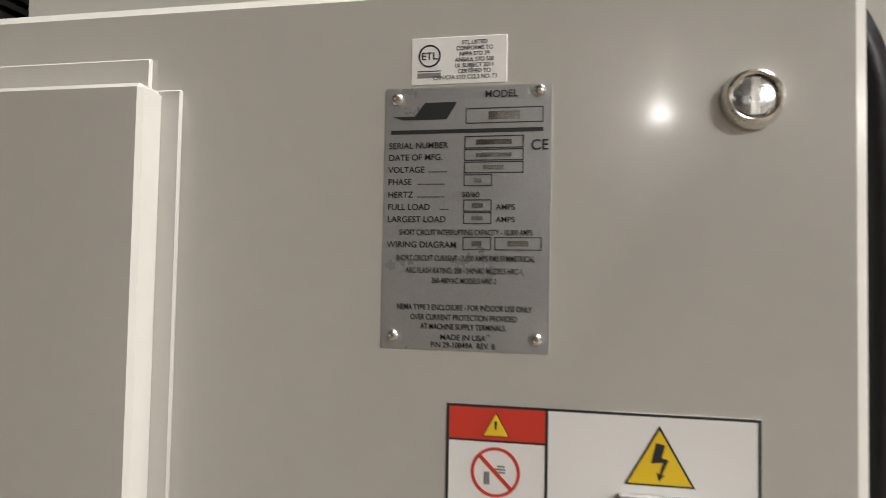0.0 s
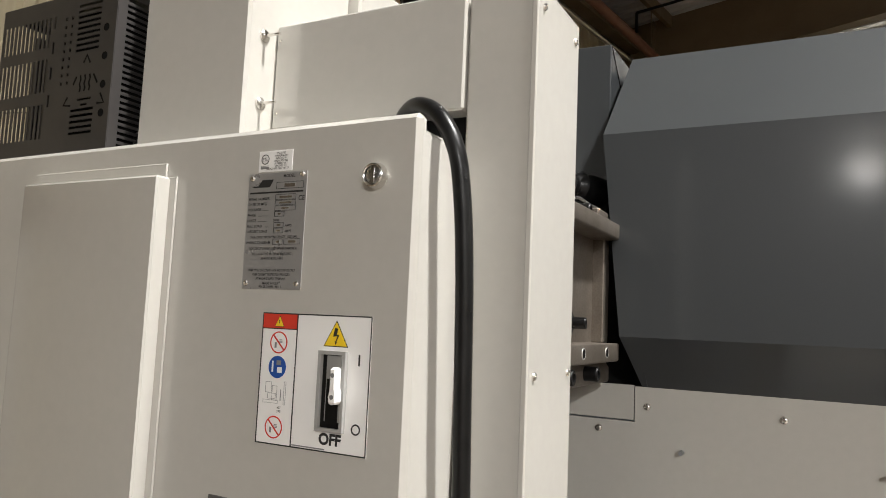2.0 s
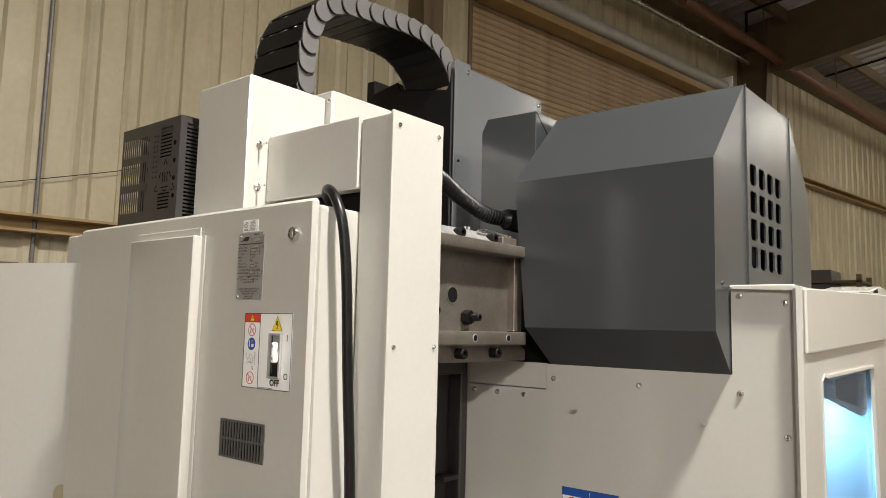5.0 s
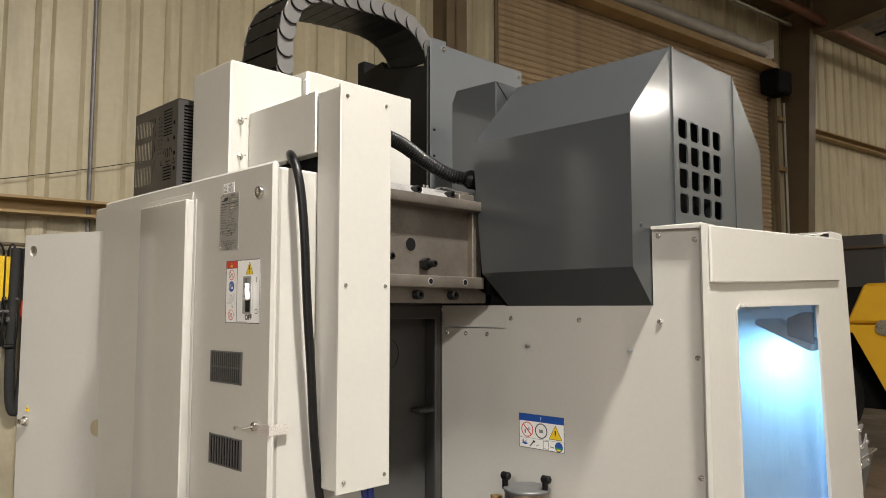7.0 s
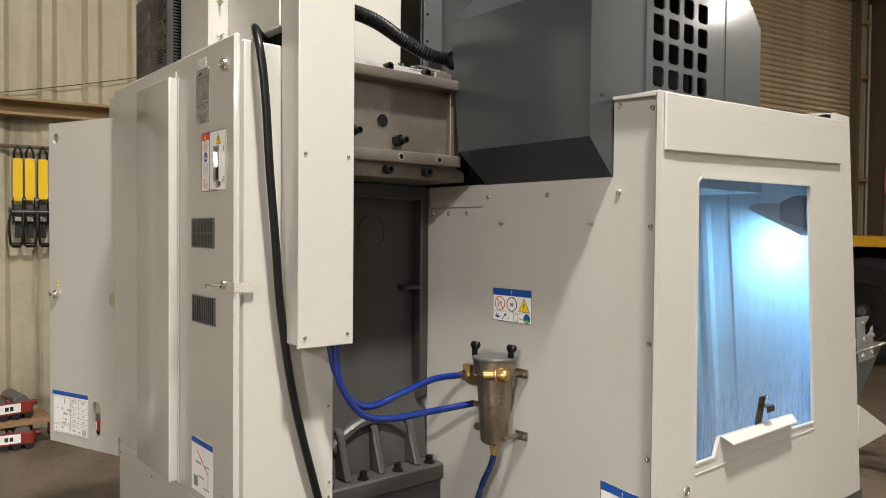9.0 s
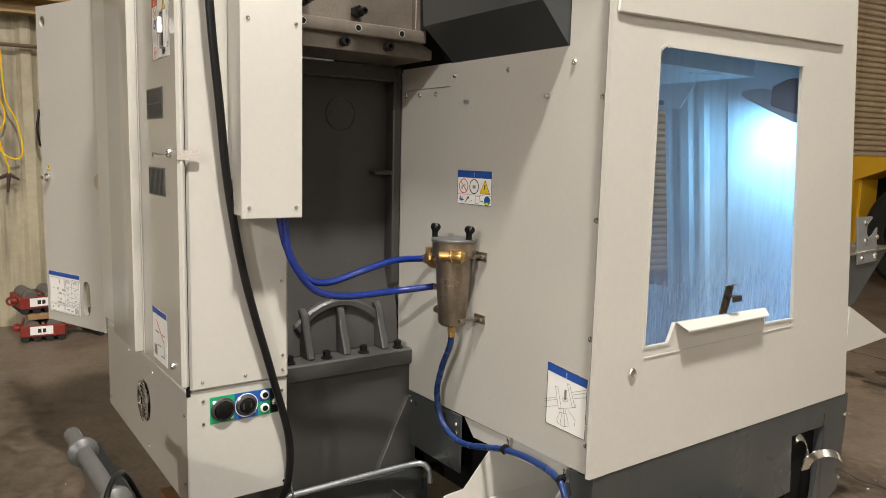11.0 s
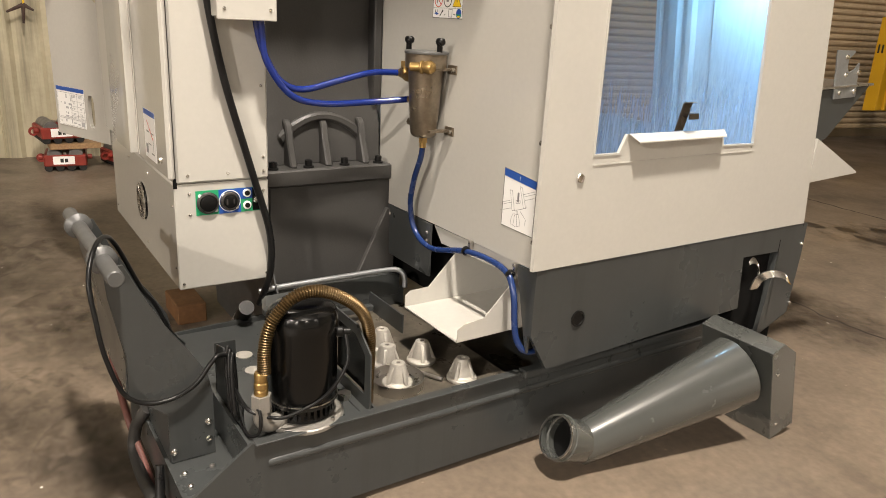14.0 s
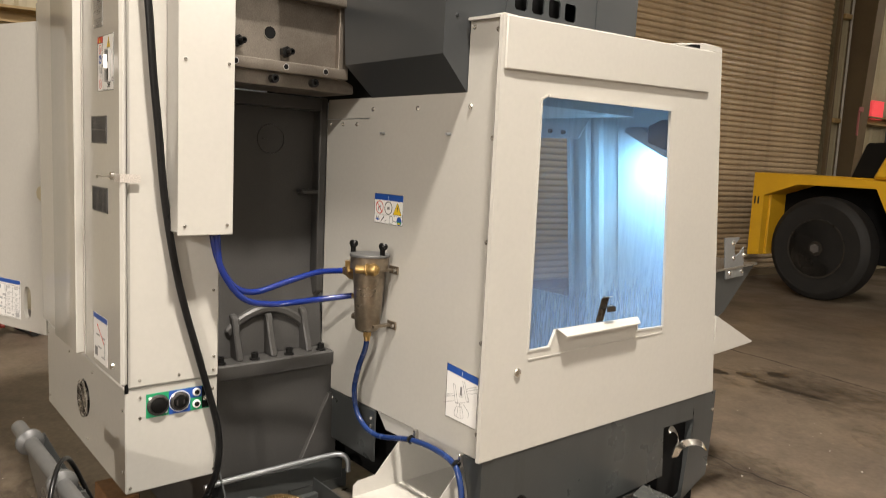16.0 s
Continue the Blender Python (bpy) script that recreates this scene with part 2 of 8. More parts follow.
def streaked(mat, depth, width=9.0):
    """Dirt that has run down a wall in long thin streaks."""
    nt = mat.node_tree
    bsdf = nt.nodes["Principled BSDF"]
    src = bsdf.inputs["Base Color"].links[0].from_socket
    tc = nt.nodes.new("ShaderNodeTexCoord")
    mp = nt.nodes.new("ShaderNodeMapping")
    mp.inputs["Scale"].default_value = (width, width, 0.55)
    nt.links.new(tc.outputs["Object"], mp.inputs[0])
    no = nt.nodes.new("ShaderNodeTexNoise")
    no.inputs["Scale"].default_value, no.inputs["Detail"].default_value, no.inputs["Roughness"].default_value = 1.0, 7, 0.65
    nt.links.new(mp.outputs[0], no.inputs["Vector"])
    mr = nt.nodes.new("ShaderNodeMapRange")
    mr.inputs[1].default_value, mr.inputs[2].default_value, mr.inputs[3].default_value, mr.inputs[4].default_value = 0.50, 0.72, 1.0, 1.0 - depth
    nt.links.new(no.outputs["Fac"], mr.inputs[0])
    hsv = nt.nodes.new("ShaderNodeHueSaturation")
    nt.links.new(mr.outputs[0], hsv.inputs["Value"])
    nt.links.new(src, hsv.inputs["Color"])
    nt.links.new(hsv.outputs[0], bsdf.inputs["Base Color"])


streaked(M_LINER, 0.55)
streaked(M_WALL, 0.28, 6.0)
streaked(M_ROLL, 0.30, 4.0)
streaked(M_TANK, 0.18, 20.0)


def stain_shade():
    """Old oil soaked into the floor, with painted shade: dark in the middle, thinning out in patches."""
    mat = material("oil_and_shade", (0.030, 0.024, 0.018), 0.45, scale=9, grain=0.3, grain_scale=40)
    nt = mat.node_tree
    out = nt.nodes["Material Output"]
    tc = nt.nodes.new("ShaderNodeTexCoord")
    ln = nt.nodes.new("ShaderNodeVectorMath")
    ln.operation = "LENGTH"
    nt.links.new(tc.outputs["Object"], ln.inputs[0])
    no = nt.nodes.new("ShaderNodeTexNoise")
    no.inputs["Scale"].default_value, no.inputs["Detail"].default_value, no.inputs["Distortion"].default_value = 5.5, 9, 0.6
    nt.links.new(tc.outputs["Object"], no.inputs["Vector"])
    ad = nt.nodes.new("ShaderNodeMath")
    ad.operation = "MULTIPLY_ADD"
    ad.inputs[1].default_value = 2.2
    nt.links.new(no.outputs["Fac"], ad.inputs[0])
    nt.links.new(ln.outputs["Value"], ad.inputs[2])
    mr = nt.nodes.new("ShaderNodeMapRange")
    mr.inputs[1].default_value, mr.inputs[2].default_value, mr.inputs[3].default_value, mr.inputs[4].default_value = 0.95, 2.15, 0.50, 0.0
    nt.links.new(ad.outputs[0], mr.inputs[0])
    clear = nt.nodes.new("ShaderNodeBsdfTransparent")
    mx = nt.nodes.new("ShaderNodeMixShader")
    nt.links.new(mr.outputs[0], mx.inputs[0])
    nt.links.new(clear.outputs[0], mx.inputs[1])
    nt.links.new(nt.nodes["Principled BSDF"].outputs[0], mx.inputs[2])
    nt.links.new(mx.outputs[0], out.inputs[0])
    return mat


M_STAIN_SHADE = stain_shade()


def glazing():
    mat = bpy.data.materials.new("wet_window_pane")
    mat.use_nodes = True
    nt = mat.node_tree
    nt.nodes.clear()
    out = nt.nodes.new("ShaderNodeOutputMaterial")
    clear = nt.nodes.new("ShaderNodeBsdfTransparent")
    clear.inputs[0].default_value = (0.82, 0.92, 0.98, 1)
    haze = nt.nodes.new("ShaderNodeBsdfTranslucent")
    haze.inputs[0].default_value = (0.36, 0.60, 0.98, 1)
    dull = nt.nodes.new("ShaderNodeBsdfDiffuse")
    dull.inputs[0].default_value = (0.62, 0.64, 0.70, 1)
    film = nt.nodes.new("ShaderNodeMixShader")
    film.inputs[0].default_value = 0.22
    nt.links.new(haze.outputs[0], film.inputs[1])
    nt.links.new(dull.outputs[0], film.inputs[2])
    gloss = nt.nodes.new("ShaderNodeBsdfGlossy")
    gloss.inputs["Roughness"].default_value = 0.03
    tc = nt.nodes.new("ShaderNodeTexCoord")
    mp = nt.nodes.new("ShaderNodeMapping")
    mp.inputs["Scale"].default_value = (60, 60, 5)
    nt.links.new(tc.outputs["Object"], mp.inputs[0])
    no = nt.nodes.new("ShaderNodeTexNoise")
    no.inputs["Scale"].default_value, no.inputs["Detail"].default_value = 1.0, 5
    nt.links.new(mp.outputs[0], no.inputs["Vector"])
    mr = nt.nodes.new("ShaderNodeMapRange")
    mr.inputs[1].default_value, mr.inputs[2].default_value, mr.inputs[3].default_value, mr.inputs[4].default_value = 0.38, 0.72, 0.10, 0.17
    nt.links.new(no.outputs["Fac"], mr.inputs[0])
    # droplets and runs on the lower part of the pane
    sep = nt.nodes.new("ShaderNodeSeparateXYZ")
    nt.links.new(tc.outputs["Object"], sep.inputs[0])
    low_ = nt.nodes.new("ShaderNodeMapRange")
    low_.inputs[1].default_value, low_.inputs[2].default_value, low_.inputs[3].default_value, low_.inputs[4].default_value = 1.34, 1.05, 0.0, 1.0
    nt.links.new(sep.outputs[2], low_.inputs[0])
    mp2 = nt.nodes.new("ShaderNodeMapping")
    mp2.inputs["Scale"].default_value = (160, 160, 16)
    nt.links.new(tc.outputs["Object"], mp2.inputs[0])
    no2 = nt.nodes.new("ShaderNodeTexNoise")
    no2.inputs["Scale"].default_value, no2.inputs["Detail"].default_value = 1.0, 4
    nt.links.new(mp2.outputs[0], no2.inputs["Vector"])
    runs = nt.nodes.new("ShaderNodeMapRange")
    runs.inputs[1].default_value, runs.inputs[2].default_value, runs.inputs[3].default_value, runs.inputs[4].default_value = 0.42, 0.80, 0.16, 0.38
    nt.links.new(no2.outputs["Fac"], runs.inputs[0])
    wet = nt.nodes.new("ShaderNodeMath")
    wet.operation = "MULTIPLY_ADD"
    nt.links.new(runs.outputs[0], wet.inputs[0])
    nt.links.new(low_.outputs[0], wet.inputs[1])
    nt.links.new(mr.outputs[0], wet.inputs[2])
    m1 = nt.nodes.new("ShaderNodeMixShader")
    nt.links.new(wet.outputs[0], m1.inputs[0])
    nt.links.new(clear.outputs[0], m1.inputs[1])
    nt.links.new(film.outputs[0], m1.inputs[2])
    lw = nt.nodes.new("ShaderNodeLayerWeight")
    pw = nt.nodes.new("ShaderNodeMath")
    pw.operation = "POWER"
    pw.inputs[1].default_value = 4.0
    nt.links.new(lw.outputs["Facing"], pw.inputs[0])
    fr = nt.nodes.new("ShaderNodeMath")
    fr.operation = "MULTIPLY_ADD"
    fr.inputs[1].default_value, fr.inputs[2].default_value = 0.5, 0.03
    nt.links.new(pw.outputs[0], fr.inputs[0])
    m2 = nt.nodes.new("ShaderNodeMixShader")
    nt.links.new(fr.outputs[0], m2.inputs[0])
    nt.links.new(m1.outputs[0], m2.inputs[1])
    nt.links.new(gloss.outputs[0], m2.inputs[2])
    nt.links.new(m2.outputs[0], out.inputs[0])
    return mat


M_GLASS = glazing()


def glow(name, colour, strength):
    mat = bpy.data.materials.new(name)
    mat.use_nodes = True
    bsdf = mat.node_tree.nodes["Principled BSDF"]
    bsdf.inputs["Base Color"].default_value = (*colour, 1)
    bsdf.inputs["Emission Color"].default_value = (*colour, 1)
    bsdf.inputs["Emission Strength"].default_value = strength
    return mat


# ---- mesh helpers ----
def thing(name, at, label, category, group="", kind=""):
    ob = new(name)
    ob.empty_display_size = 0.05
    ob.location = at
    return tagged(ob, label, category, group, kind)


def part(name, bm, mat, parent=None, label="", smooth=28):
    me = bpy.data.meshes.new(name)
    bmesh.ops.recalc_face_normals(bm, faces=bm.faces[:])
    bm.to_mesh(me)
    bm.free()
    me.materials.append(mat)
    me.shade_smooth()
    me.set_sharp_from_angle(angle=radians(smooth))
    ob = new(name, me)
    if parent is not None:
        ob.parent = parent
        chain, m = parent, Matrix()
        while chain is not None:
            m = Matrix.Translation(chain.location) @ m if chain.type == "EMPTY" else m
            chain = chain.parent
        ob.matrix_parent_inverse = m.inverted() if parent.type == "EMPTY" else Matrix()
    if label:
        ob["label"] = label
    return ob


def solo(name, bm, mat, label, category, group="", kind=""):
    return tagged(part(name, bm, mat), label, category, group, kind)


def soften(bm, r, seg=1):
    if r > 0:
        edges = [e for e in bm.edges if len(e.link_faces) == 2 and e.calc_face_angle(0) > 0.5]
        bmesh.ops.bevel(bm, geom=edges, offset=r, segments=seg, affect="EDGES", profile=0.5, clamp_overlap=True)
    return bm


def box(x0, x1, y0, y1, z0, z1, r=0.0, bm=None):
    b = bmesh.new()
    bmesh.ops.create_cube(b, size=1.0)
    for v in b.verts:
        v.co = Vector((x0 + (v.co.x + 0.5) * (x1 - x0), y0 + (v.co.y + 0.5) * (y1 - y0), z0 + (v.co.z + 0.5) * (z1 - z0)))
    soften(b, r)
    return join(bm, b)


def join(bm, b):
    if bm is None:
        return b
    me = bpy.data.meshes.new("tmp")
    b.to_mesh(me)
    b.free()
    bm.from_mesh(me)
    bpy.data.meshes.remove(me)
    return bm


def along(axis, a, p):
    """A point from its place a on the axis and its two other coordinates."""
    return {"x": (a, p[0], p[1]), "y": (p[0], a, p[1]), "z": (p[0], p[1], a)}[axis]


def prism(pts, axis, a, b, r=0.0, bm=None):
    m = bmesh.new()
    lo = [m.verts.new(along(axis, a, p)) for p in pts]
    hi = [m.verts.new(along(axis, b, p)) for p in pts]
    m.faces.new(lo)
    m.faces.new(hi[::-1])
    for i in range(len(pts)):
        j = (i + 1) % len(pts)
        m.faces.new((lo[j], lo[i], hi[i], hi[j]))
    bmesh.ops.recalc_face_normals(m, faces=m.faces[:])
    soften(m, r)
    return join(bm, m)


def ring(outer, inner, axis, a, b, bm=None):
    """A frame between two outlines of the same number of points."""
    m = bm or bmesh.new()
    n = len(outer)
    v = [[m.verts.new(along(axis, h, p)) for p in pts] for h in (a, b) for pts in (outer, inner)]
    for i in range(n):
        j = (i + 1) % n
        m.faces.new((v[0][i], v[0][j], v[1][j], v[1][i]))
        m.faces.new((v[2][i], v[3][i], v[3][j], v[2][j]))
        m.faces.new((v[0][i], v[2][i], v[2][j], v[0][j]))
        m.faces.new((v[1][i], v[1][j], v[3][j], v[3][i]))
    return m


def rod(p, q, r, r2=None, n=20, bm=None, r_edge=0.0):
    p, q = Vector(p), Vector(q)
    b = bmesh.new()
    bmesh.ops.create_cone(b, cap_ends=True, segments=n, radius1=r, radius2=r if r2 is None else r2, depth=(q - p).length)
    m = Matrix.Translation((p + q) / 2) @ (q - p).to_track_quat("Z", "Y").to_matrix().to_4x4()
    soften(b, r_edge, 1)
    bmesh.ops.transform(b, matrix=m, verts=b.verts[:])
    return join(bm, b)


def lathe(profile, base, way=(0, 0, 1), n=28, bm=None):
    """profile: (radius, height) along way from base."""
    n = max(n, 14)
    m = bm or bmesh.new()
    q = Vector(way).to_track_quat("Z", "Y").to_matrix().to_4x4()
    t = Matrix.Translation(base) @ q
    rows = []
    for r, h in profile:
        rows.append([m.verts.new(t @ Vector((r * math.cos(2 * math.pi * i / n), r * math.sin(2 * math.pi * i / n), h))) for i in range(n)])
    for a, b in zip(rows, rows[1:]):
        for i in range(n):
            j = (i + 1) % n
            m.faces.new((a[i], a[j], b[j], b[i]))
    shut = profile[0] == profile[-1]
    if profile[0][0] > 1e-4 and not shut:
        m.faces.new(rows[0][::-1])
    if profile[-1][0] > 1e-4 and not shut:
        m.faces.new(rows[-1])
    bmesh.ops.remove_doubles(m, verts=m.verts[:], dist=1e-6)
    return m


def smooth_path(pts, steps=8):
    pts = [Vector(p) for p in pts]
    full = [pts[0] * 2 - pts[1], *pts, pts[-1] * 2 - pts[-2]]
    out = []
    for i in range(1, len(full) - 2):
        p0, p1, p2, p3 = full[i - 1:i + 3]
        for k in range(steps):
            t = k / steps
            out.append(0.5 * ((2 * p1) + (p2 - p0) * t + (2 * p0 - 5 * p1 + 4 * p2 - p3) * t * t + (3 * p1 - p0 - 3 * p2 + p3) * t ** 3))
    out.append(pts[-1])
    return out


def hose(pts, r, n=12, steps=8, rib=0.0, pitch=0.0, bm=None):
    """A round hose along a smooth path; rib and pitch give it corrugations."""
    n = max(n, 14)
    m = bm or bmesh.new()
    path = smooth_path(pts, steps)
    if pitch:
        fine, need = [path[0]], pitch / 4
        for a, b in zip(path, path[1:]):
            k = max(1, int((b - a).length / need))
            fine += [a.lerp(b, (i + 1) / k) for i in range(k)]
        path = fine
    up = Vector((0.3, 0.2, 1)).normalized()
    rows = []
    for i, p in enumerate(path):
        d = (path[min(i + 1, len(path) - 1)] - path[max(i - 1, 0)]).normalized()
        side = d.cross(up)
        side = side.normalized() if side.length > 1e-3 else Vector((1, 0, 0))
        up = side.cross(d).normalized()
        rr = r + (rib * (1, 0.4, -1, 0.4)[i % 4] if pitch else 0)
        rows.append([m.verts.new(p + rr * (side * math.cos(2 * math.pi * k / n) + up * math.sin(2 * math.pi * k / n))) for k in range(n)])
    for a, b in zip(rows, rows[1:]):
        for k in range(n):
            j = (k + 1) % n
            m.faces.new((a[k], a[j], b[j], b[k]))
    m.faces.new(rows[0][::-1])
    m.faces.new(rows[-1])
    return m


def letters(name, text, size, at, face, mat, parent, align="LEFT", squeeze=1.0, label="", lift=0.0006, bold=0.012):
    """Flat writing. face: '-y' or '+x', the way that it looks. at: its left base point."""
    data = bpy.data.curves.new("tmp", "FONT")
    data.body, data.size, data.align_x, data.extrude, data.offset = text, size, align, 0.0, size * bold
    tmp = bpy.data.objects.new("tmp", data)
    me = bpy.data.meshes.new_from_object(tmp)
    bpy.data.objects.remove(tmp)
    bpy.data.curves.remove(data)
    m = Matrix.Translation(at) @ {"-y": pose(0, -lift, 0, 90, 0, 0), "+x": pose(lift, 0, 0, 90, 0, 90)}[face] @ Matrix.Diagonal((squeeze, 1, 1, 1))
    me.transform(m)
    me.name = name
    me.materials.clear()
    me.materials.append(mat)
    ob = new(name, me)
    ob.parent = parent
    if parent.type == "EMPTY":
        ob.matrix_parent_inverse = Matrix.Translation(parent.location).inverted()
    if label:
        ob["label"] = label
    return ob


def screw(at, way, r=0.0075, name="screw", parent=None, mat=None):
    """A button-head screw that looks along way."""
    bm = lathe([(r, -0.002), (r, r * 0.25), (r * 0.8, r * 0.6), (r * 0.45, r * 0.72), (r * 0.42, r * 0.4), (0.0, r * 0.4)], at, way, 12)
    return part(name, bm, mat or M_CHROME, parent)


def sheet(quads, t=0.003):
    m = bmesh.new()
    for q in quads:
        m.faces.new([m.verts.new(c) for c in q])
    bmesh.ops.remove_doubles(m, verts=m.verts[:], dist=1e-4)
    bmesh.ops.recalc_face_normals(m, faces=m.faces[:])
    bmesh.ops.solidify(m, geom=m.faces[:], thickness=t)
    return m

# ---- the hall ----
def hall(ob):
    ob.matrix_world = HALL
    return ob


bm = bmesh.new()
bmesh.ops.create_grid(bm, x_segments=2, y_segments=2, size=1)
for v in bm.verts:
    v.co = Vector((v.co.x * 34 + 10, v.co.y * 40 - 4, 0))
floor = hall(solo("floor", bm, M_FLOOR, "worn stained brown-grey concrete floor of the hall", "floor", kind="structure"))
rng = random.Random(5)
TO_HALL = HALL.inverted()


def floor_mark(name, bm_, mat):
    """A thin mark laid on the floor, given in the machine's axes."""
    bmesh.ops.transform(bm_, matrix=TO_HALL, verts=bm_.verts[:])
    return part(name, bm_, mat, floor)


def crack(pts, w):
    m = bmesh.new()
    rows = []
    for a, b in zip(pts, pts[1:]):
        a, b = Vector(a), Vector(b)
        n = int((b - a).length / 0.05) + 1
        side = Vector((-(b - a).y, (b - a).x)).normalized()
        for k in range(n):
            p = a.lerp(b, k / n) + side * rng.uniform(-0.012, 0.012)
            h = w * rng.uniform(0.4, 1.3)
            rows.append([m.verts.new((*(p + side * h), 0.0015)), m.verts.new((*(p - side * h), 0.0015))])
    for a, b in zip(rows, rows[1:]):
        m.faces.new((a[0], a[1], b[1], b[0]))
    return m


M_CRACK = material("crack_dirt", (0.030, 0.024, 0.019), 0.8, scale=30)
M_OIL = material("old_oil_spot", (0.040, 0.032, 0.025), 0.35, scale=14, grain=0.3, grain_scale=60)
floor_mark("crack", crack([(0.0, 3.42), (0.38, 3.41), (0.63, 3.36), (1.02, 3.35), (2.4, 3.22)], 0.006), M_CRACK)
floor_mark("crack", crack([(-2.6, 6.0), (-0.6, 5.76), (-0.34, 5.74), (1.2, 5.5)], 0.008), M_CRACK)
for x, y, rx, ry in ((-0.47, 5.01, 0.11, 0.07), (-0.27, 5.13, 0.09, 0.06), (-0.13, 5.35, 0.09, 0.07), (0.10, 5.02, 0.30, 0.05)):
    m = bmesh.new()
    m.faces.new([m.verts.new((x + rx * rng.uniform(0.75, 1.1) * math.cos(k * 0.349), y + ry * rng.uniform(0.75, 1.1) * math.sin(k * 0.349), 0.001)) for k in range(18)])
    floor_mark("oil_spot", m, M_OIL)
# oil stains; those beside the cabinet also paint in its shade
for x, y, s in ((-1.45, 0.05, 0.75), (-0.75, 0.30, 0.55), (-0.10, -0.05, 0.40), (-2.4, -0.2, 0.9), (0.55, 3.3, 0.5), (1.3, 4.6, 0.6), (0.2, 5.2, 0.7), (0.25, 0.22, 0.35)):
    m = bmesh.new()
    bmesh.ops.create_circle(m, cap_ends=True, segments=28, radius=1.0)
    ob = part("oil_stain", m, M_STAIN_SHADE, floor)
    ob.matrix_parent_inverse = TO_HALL
    ob.location, ob.scale = (x, y, 0.0006 + 0.0001 * s), (s, s * 0.7, 1)
m = bmesh.new()
for k in range(150):
    x, y, s = rng.uniform(-2.2, 2.2), rng.choice((rng.uniform(-0.6, 1.0), rng.uniform(2.0, 6.0))), rng.uniform(0.002, 0.007)
    m.faces.new([m.verts.new((x + s * rng.uniform(0.5, 1.2) * math.cos(q * 1.257), y + s * rng.uniform(0.5, 1.2) * math.sin(q * 1.257), 0.002)) for q in range(5)])
flecks_ = floor_mark("paint_fleck", m, M_LABEL)
flecks_["kind"] = "stuff"


def ribbed(u0, u1, z0, z1, pitch=0.3275, depth=0.028, v=0.0):
    """A sheet wall with upright trapezoid ribs, a lapped seam beside every third one."""
    m = bmesh.new()
    prof = [(u0, 0.0)]
    k0 = math.ceil((u0 - 0.94) / pitch)
    k = k0
    while 0.94 + k * pitch < u1 - 0.09:
        c = 0.94 + k * pitch
        if c - 0.09 > u0:
            if k % 3 == 0:
                prof += [(c - 0.084, 0.0), (c - 0.080, -0.014), (c - 0.074, 0.004)]
            prof += [(c - 0.070, 0.0), (c - 0.062, 0.006), (c - 0.036, depth), (c + 0.036, depth), (c + 0.062, 0.006), (c + 0.070, 0.0)]
        k += 1
    prof.append((u1, 0.0))
    for (ua, da), (ub, db) in zip(prof, prof[1:]):
        m.faces.new([m.verts.new((v + d, uu, zz)) for uu, d, zz in ((ua, da, z0), (ub, db, z0), (ub, db, z1), (ua, da, z1))])
    bmesh.ops.remove_doubles(m, verts=m.verts[:], dist=1e-5)
    return m


W_END, W_TOP = 19.6, 8.0
D0, D1, DTOP = 5.62, 11.75, 5.70
bm = box(-0.25, -0.004, -4.0, D0, 0, W_TOP)
box(-0.25, -0.004, D1, W_END, 0, W_TOP, bm=bm)
box(-0.25, -0.004, D0, D1, DTOP, W_TOP, bm=bm)
# unseen wall, added dark so the glossy grey cover reflects darkness
hall(solo("wall_rear", box(-0.25, -0.004, -36, -4.002, 0, W_TOP), M_BACK, "unseen dark brown wall added to darken paint reflections", "wall", kind="structure"))
wall_side = hall(solo("wall_side", bm, M_WALL, "cream ribbed sheet-metal hall wall with steel girts", "wall", kind="structure"))
for name, u0, u1, z0, z1, mat in (("upper_sheet", -4.0 + 0.0240, D0, 2.5, W_TOP, M_WALL), ("lower_sheet", -4.0 + 0.0240, D0, 0.0, 2.5, M_LINER), ("far_sheet", D1, W_END, 0.0, W_TOP, M_WALL), ("header_sheet", D0, D1, DTOP, W_TOP, M_WALL)):
    part(name, ribbed(u0, u1, z0, z1), mat, wall_side)
for u0, u1, z in ((-4.0, 4.62, 2.49), (12.13, W_END, 4.8), (12.6, W_END, 2.5)):
    part("girt", prism([(0.03, z - 0.06), (0.19, z - 0.06), (0.19, z - 0.04), (0.05, z - 0.035), (0.05, z + 0.045), (0.19, z + 0.05), (0.19, z + 0.07), (0.03, z + 0.07)], "y", u0, u1), M_GIRT, wall_side)
m = box(0.03, 0.40, 4.70, 4.716, 0, 7)
box(0.03, 0.42, 4.68, 4.70, 0, 7, bm=m)
box(0.40, 0.42, 4.58, 4.84, 0, 7, bm=m)
part("column", m, M_BEAM, wall_side)
m = prism([(0.03, 0.0), (0.25, 0.0), (0.58, 7.2), (0.03, 7.2)], "y", 12.10, 12.115)
prism([(0.25, 0.0), (0.27, 0.0), (0.60, 7.2), (0.58, 7.2)], "y", 12.0, 12.21, bm=m)
box(0.031, 0.045, 12.0, 12.21, 0, 7.2, bm=m)
part("column", m, M_BEAM, wall_side)
part("conduit_drop", rod((0.06, 12.03, 0.0), (0.06, 12.03, 5.2), 0.018, n=10), M_PALE, wall_side, "thin pale conduit beside the column")
for z in (2.45, 4.05, 4.9):
    part("rail_bracket", box(0.0, 0.10, 11.79, 11.97, z - 0.035, z + 0.035, 0.004), M_GIRT, wall_side)
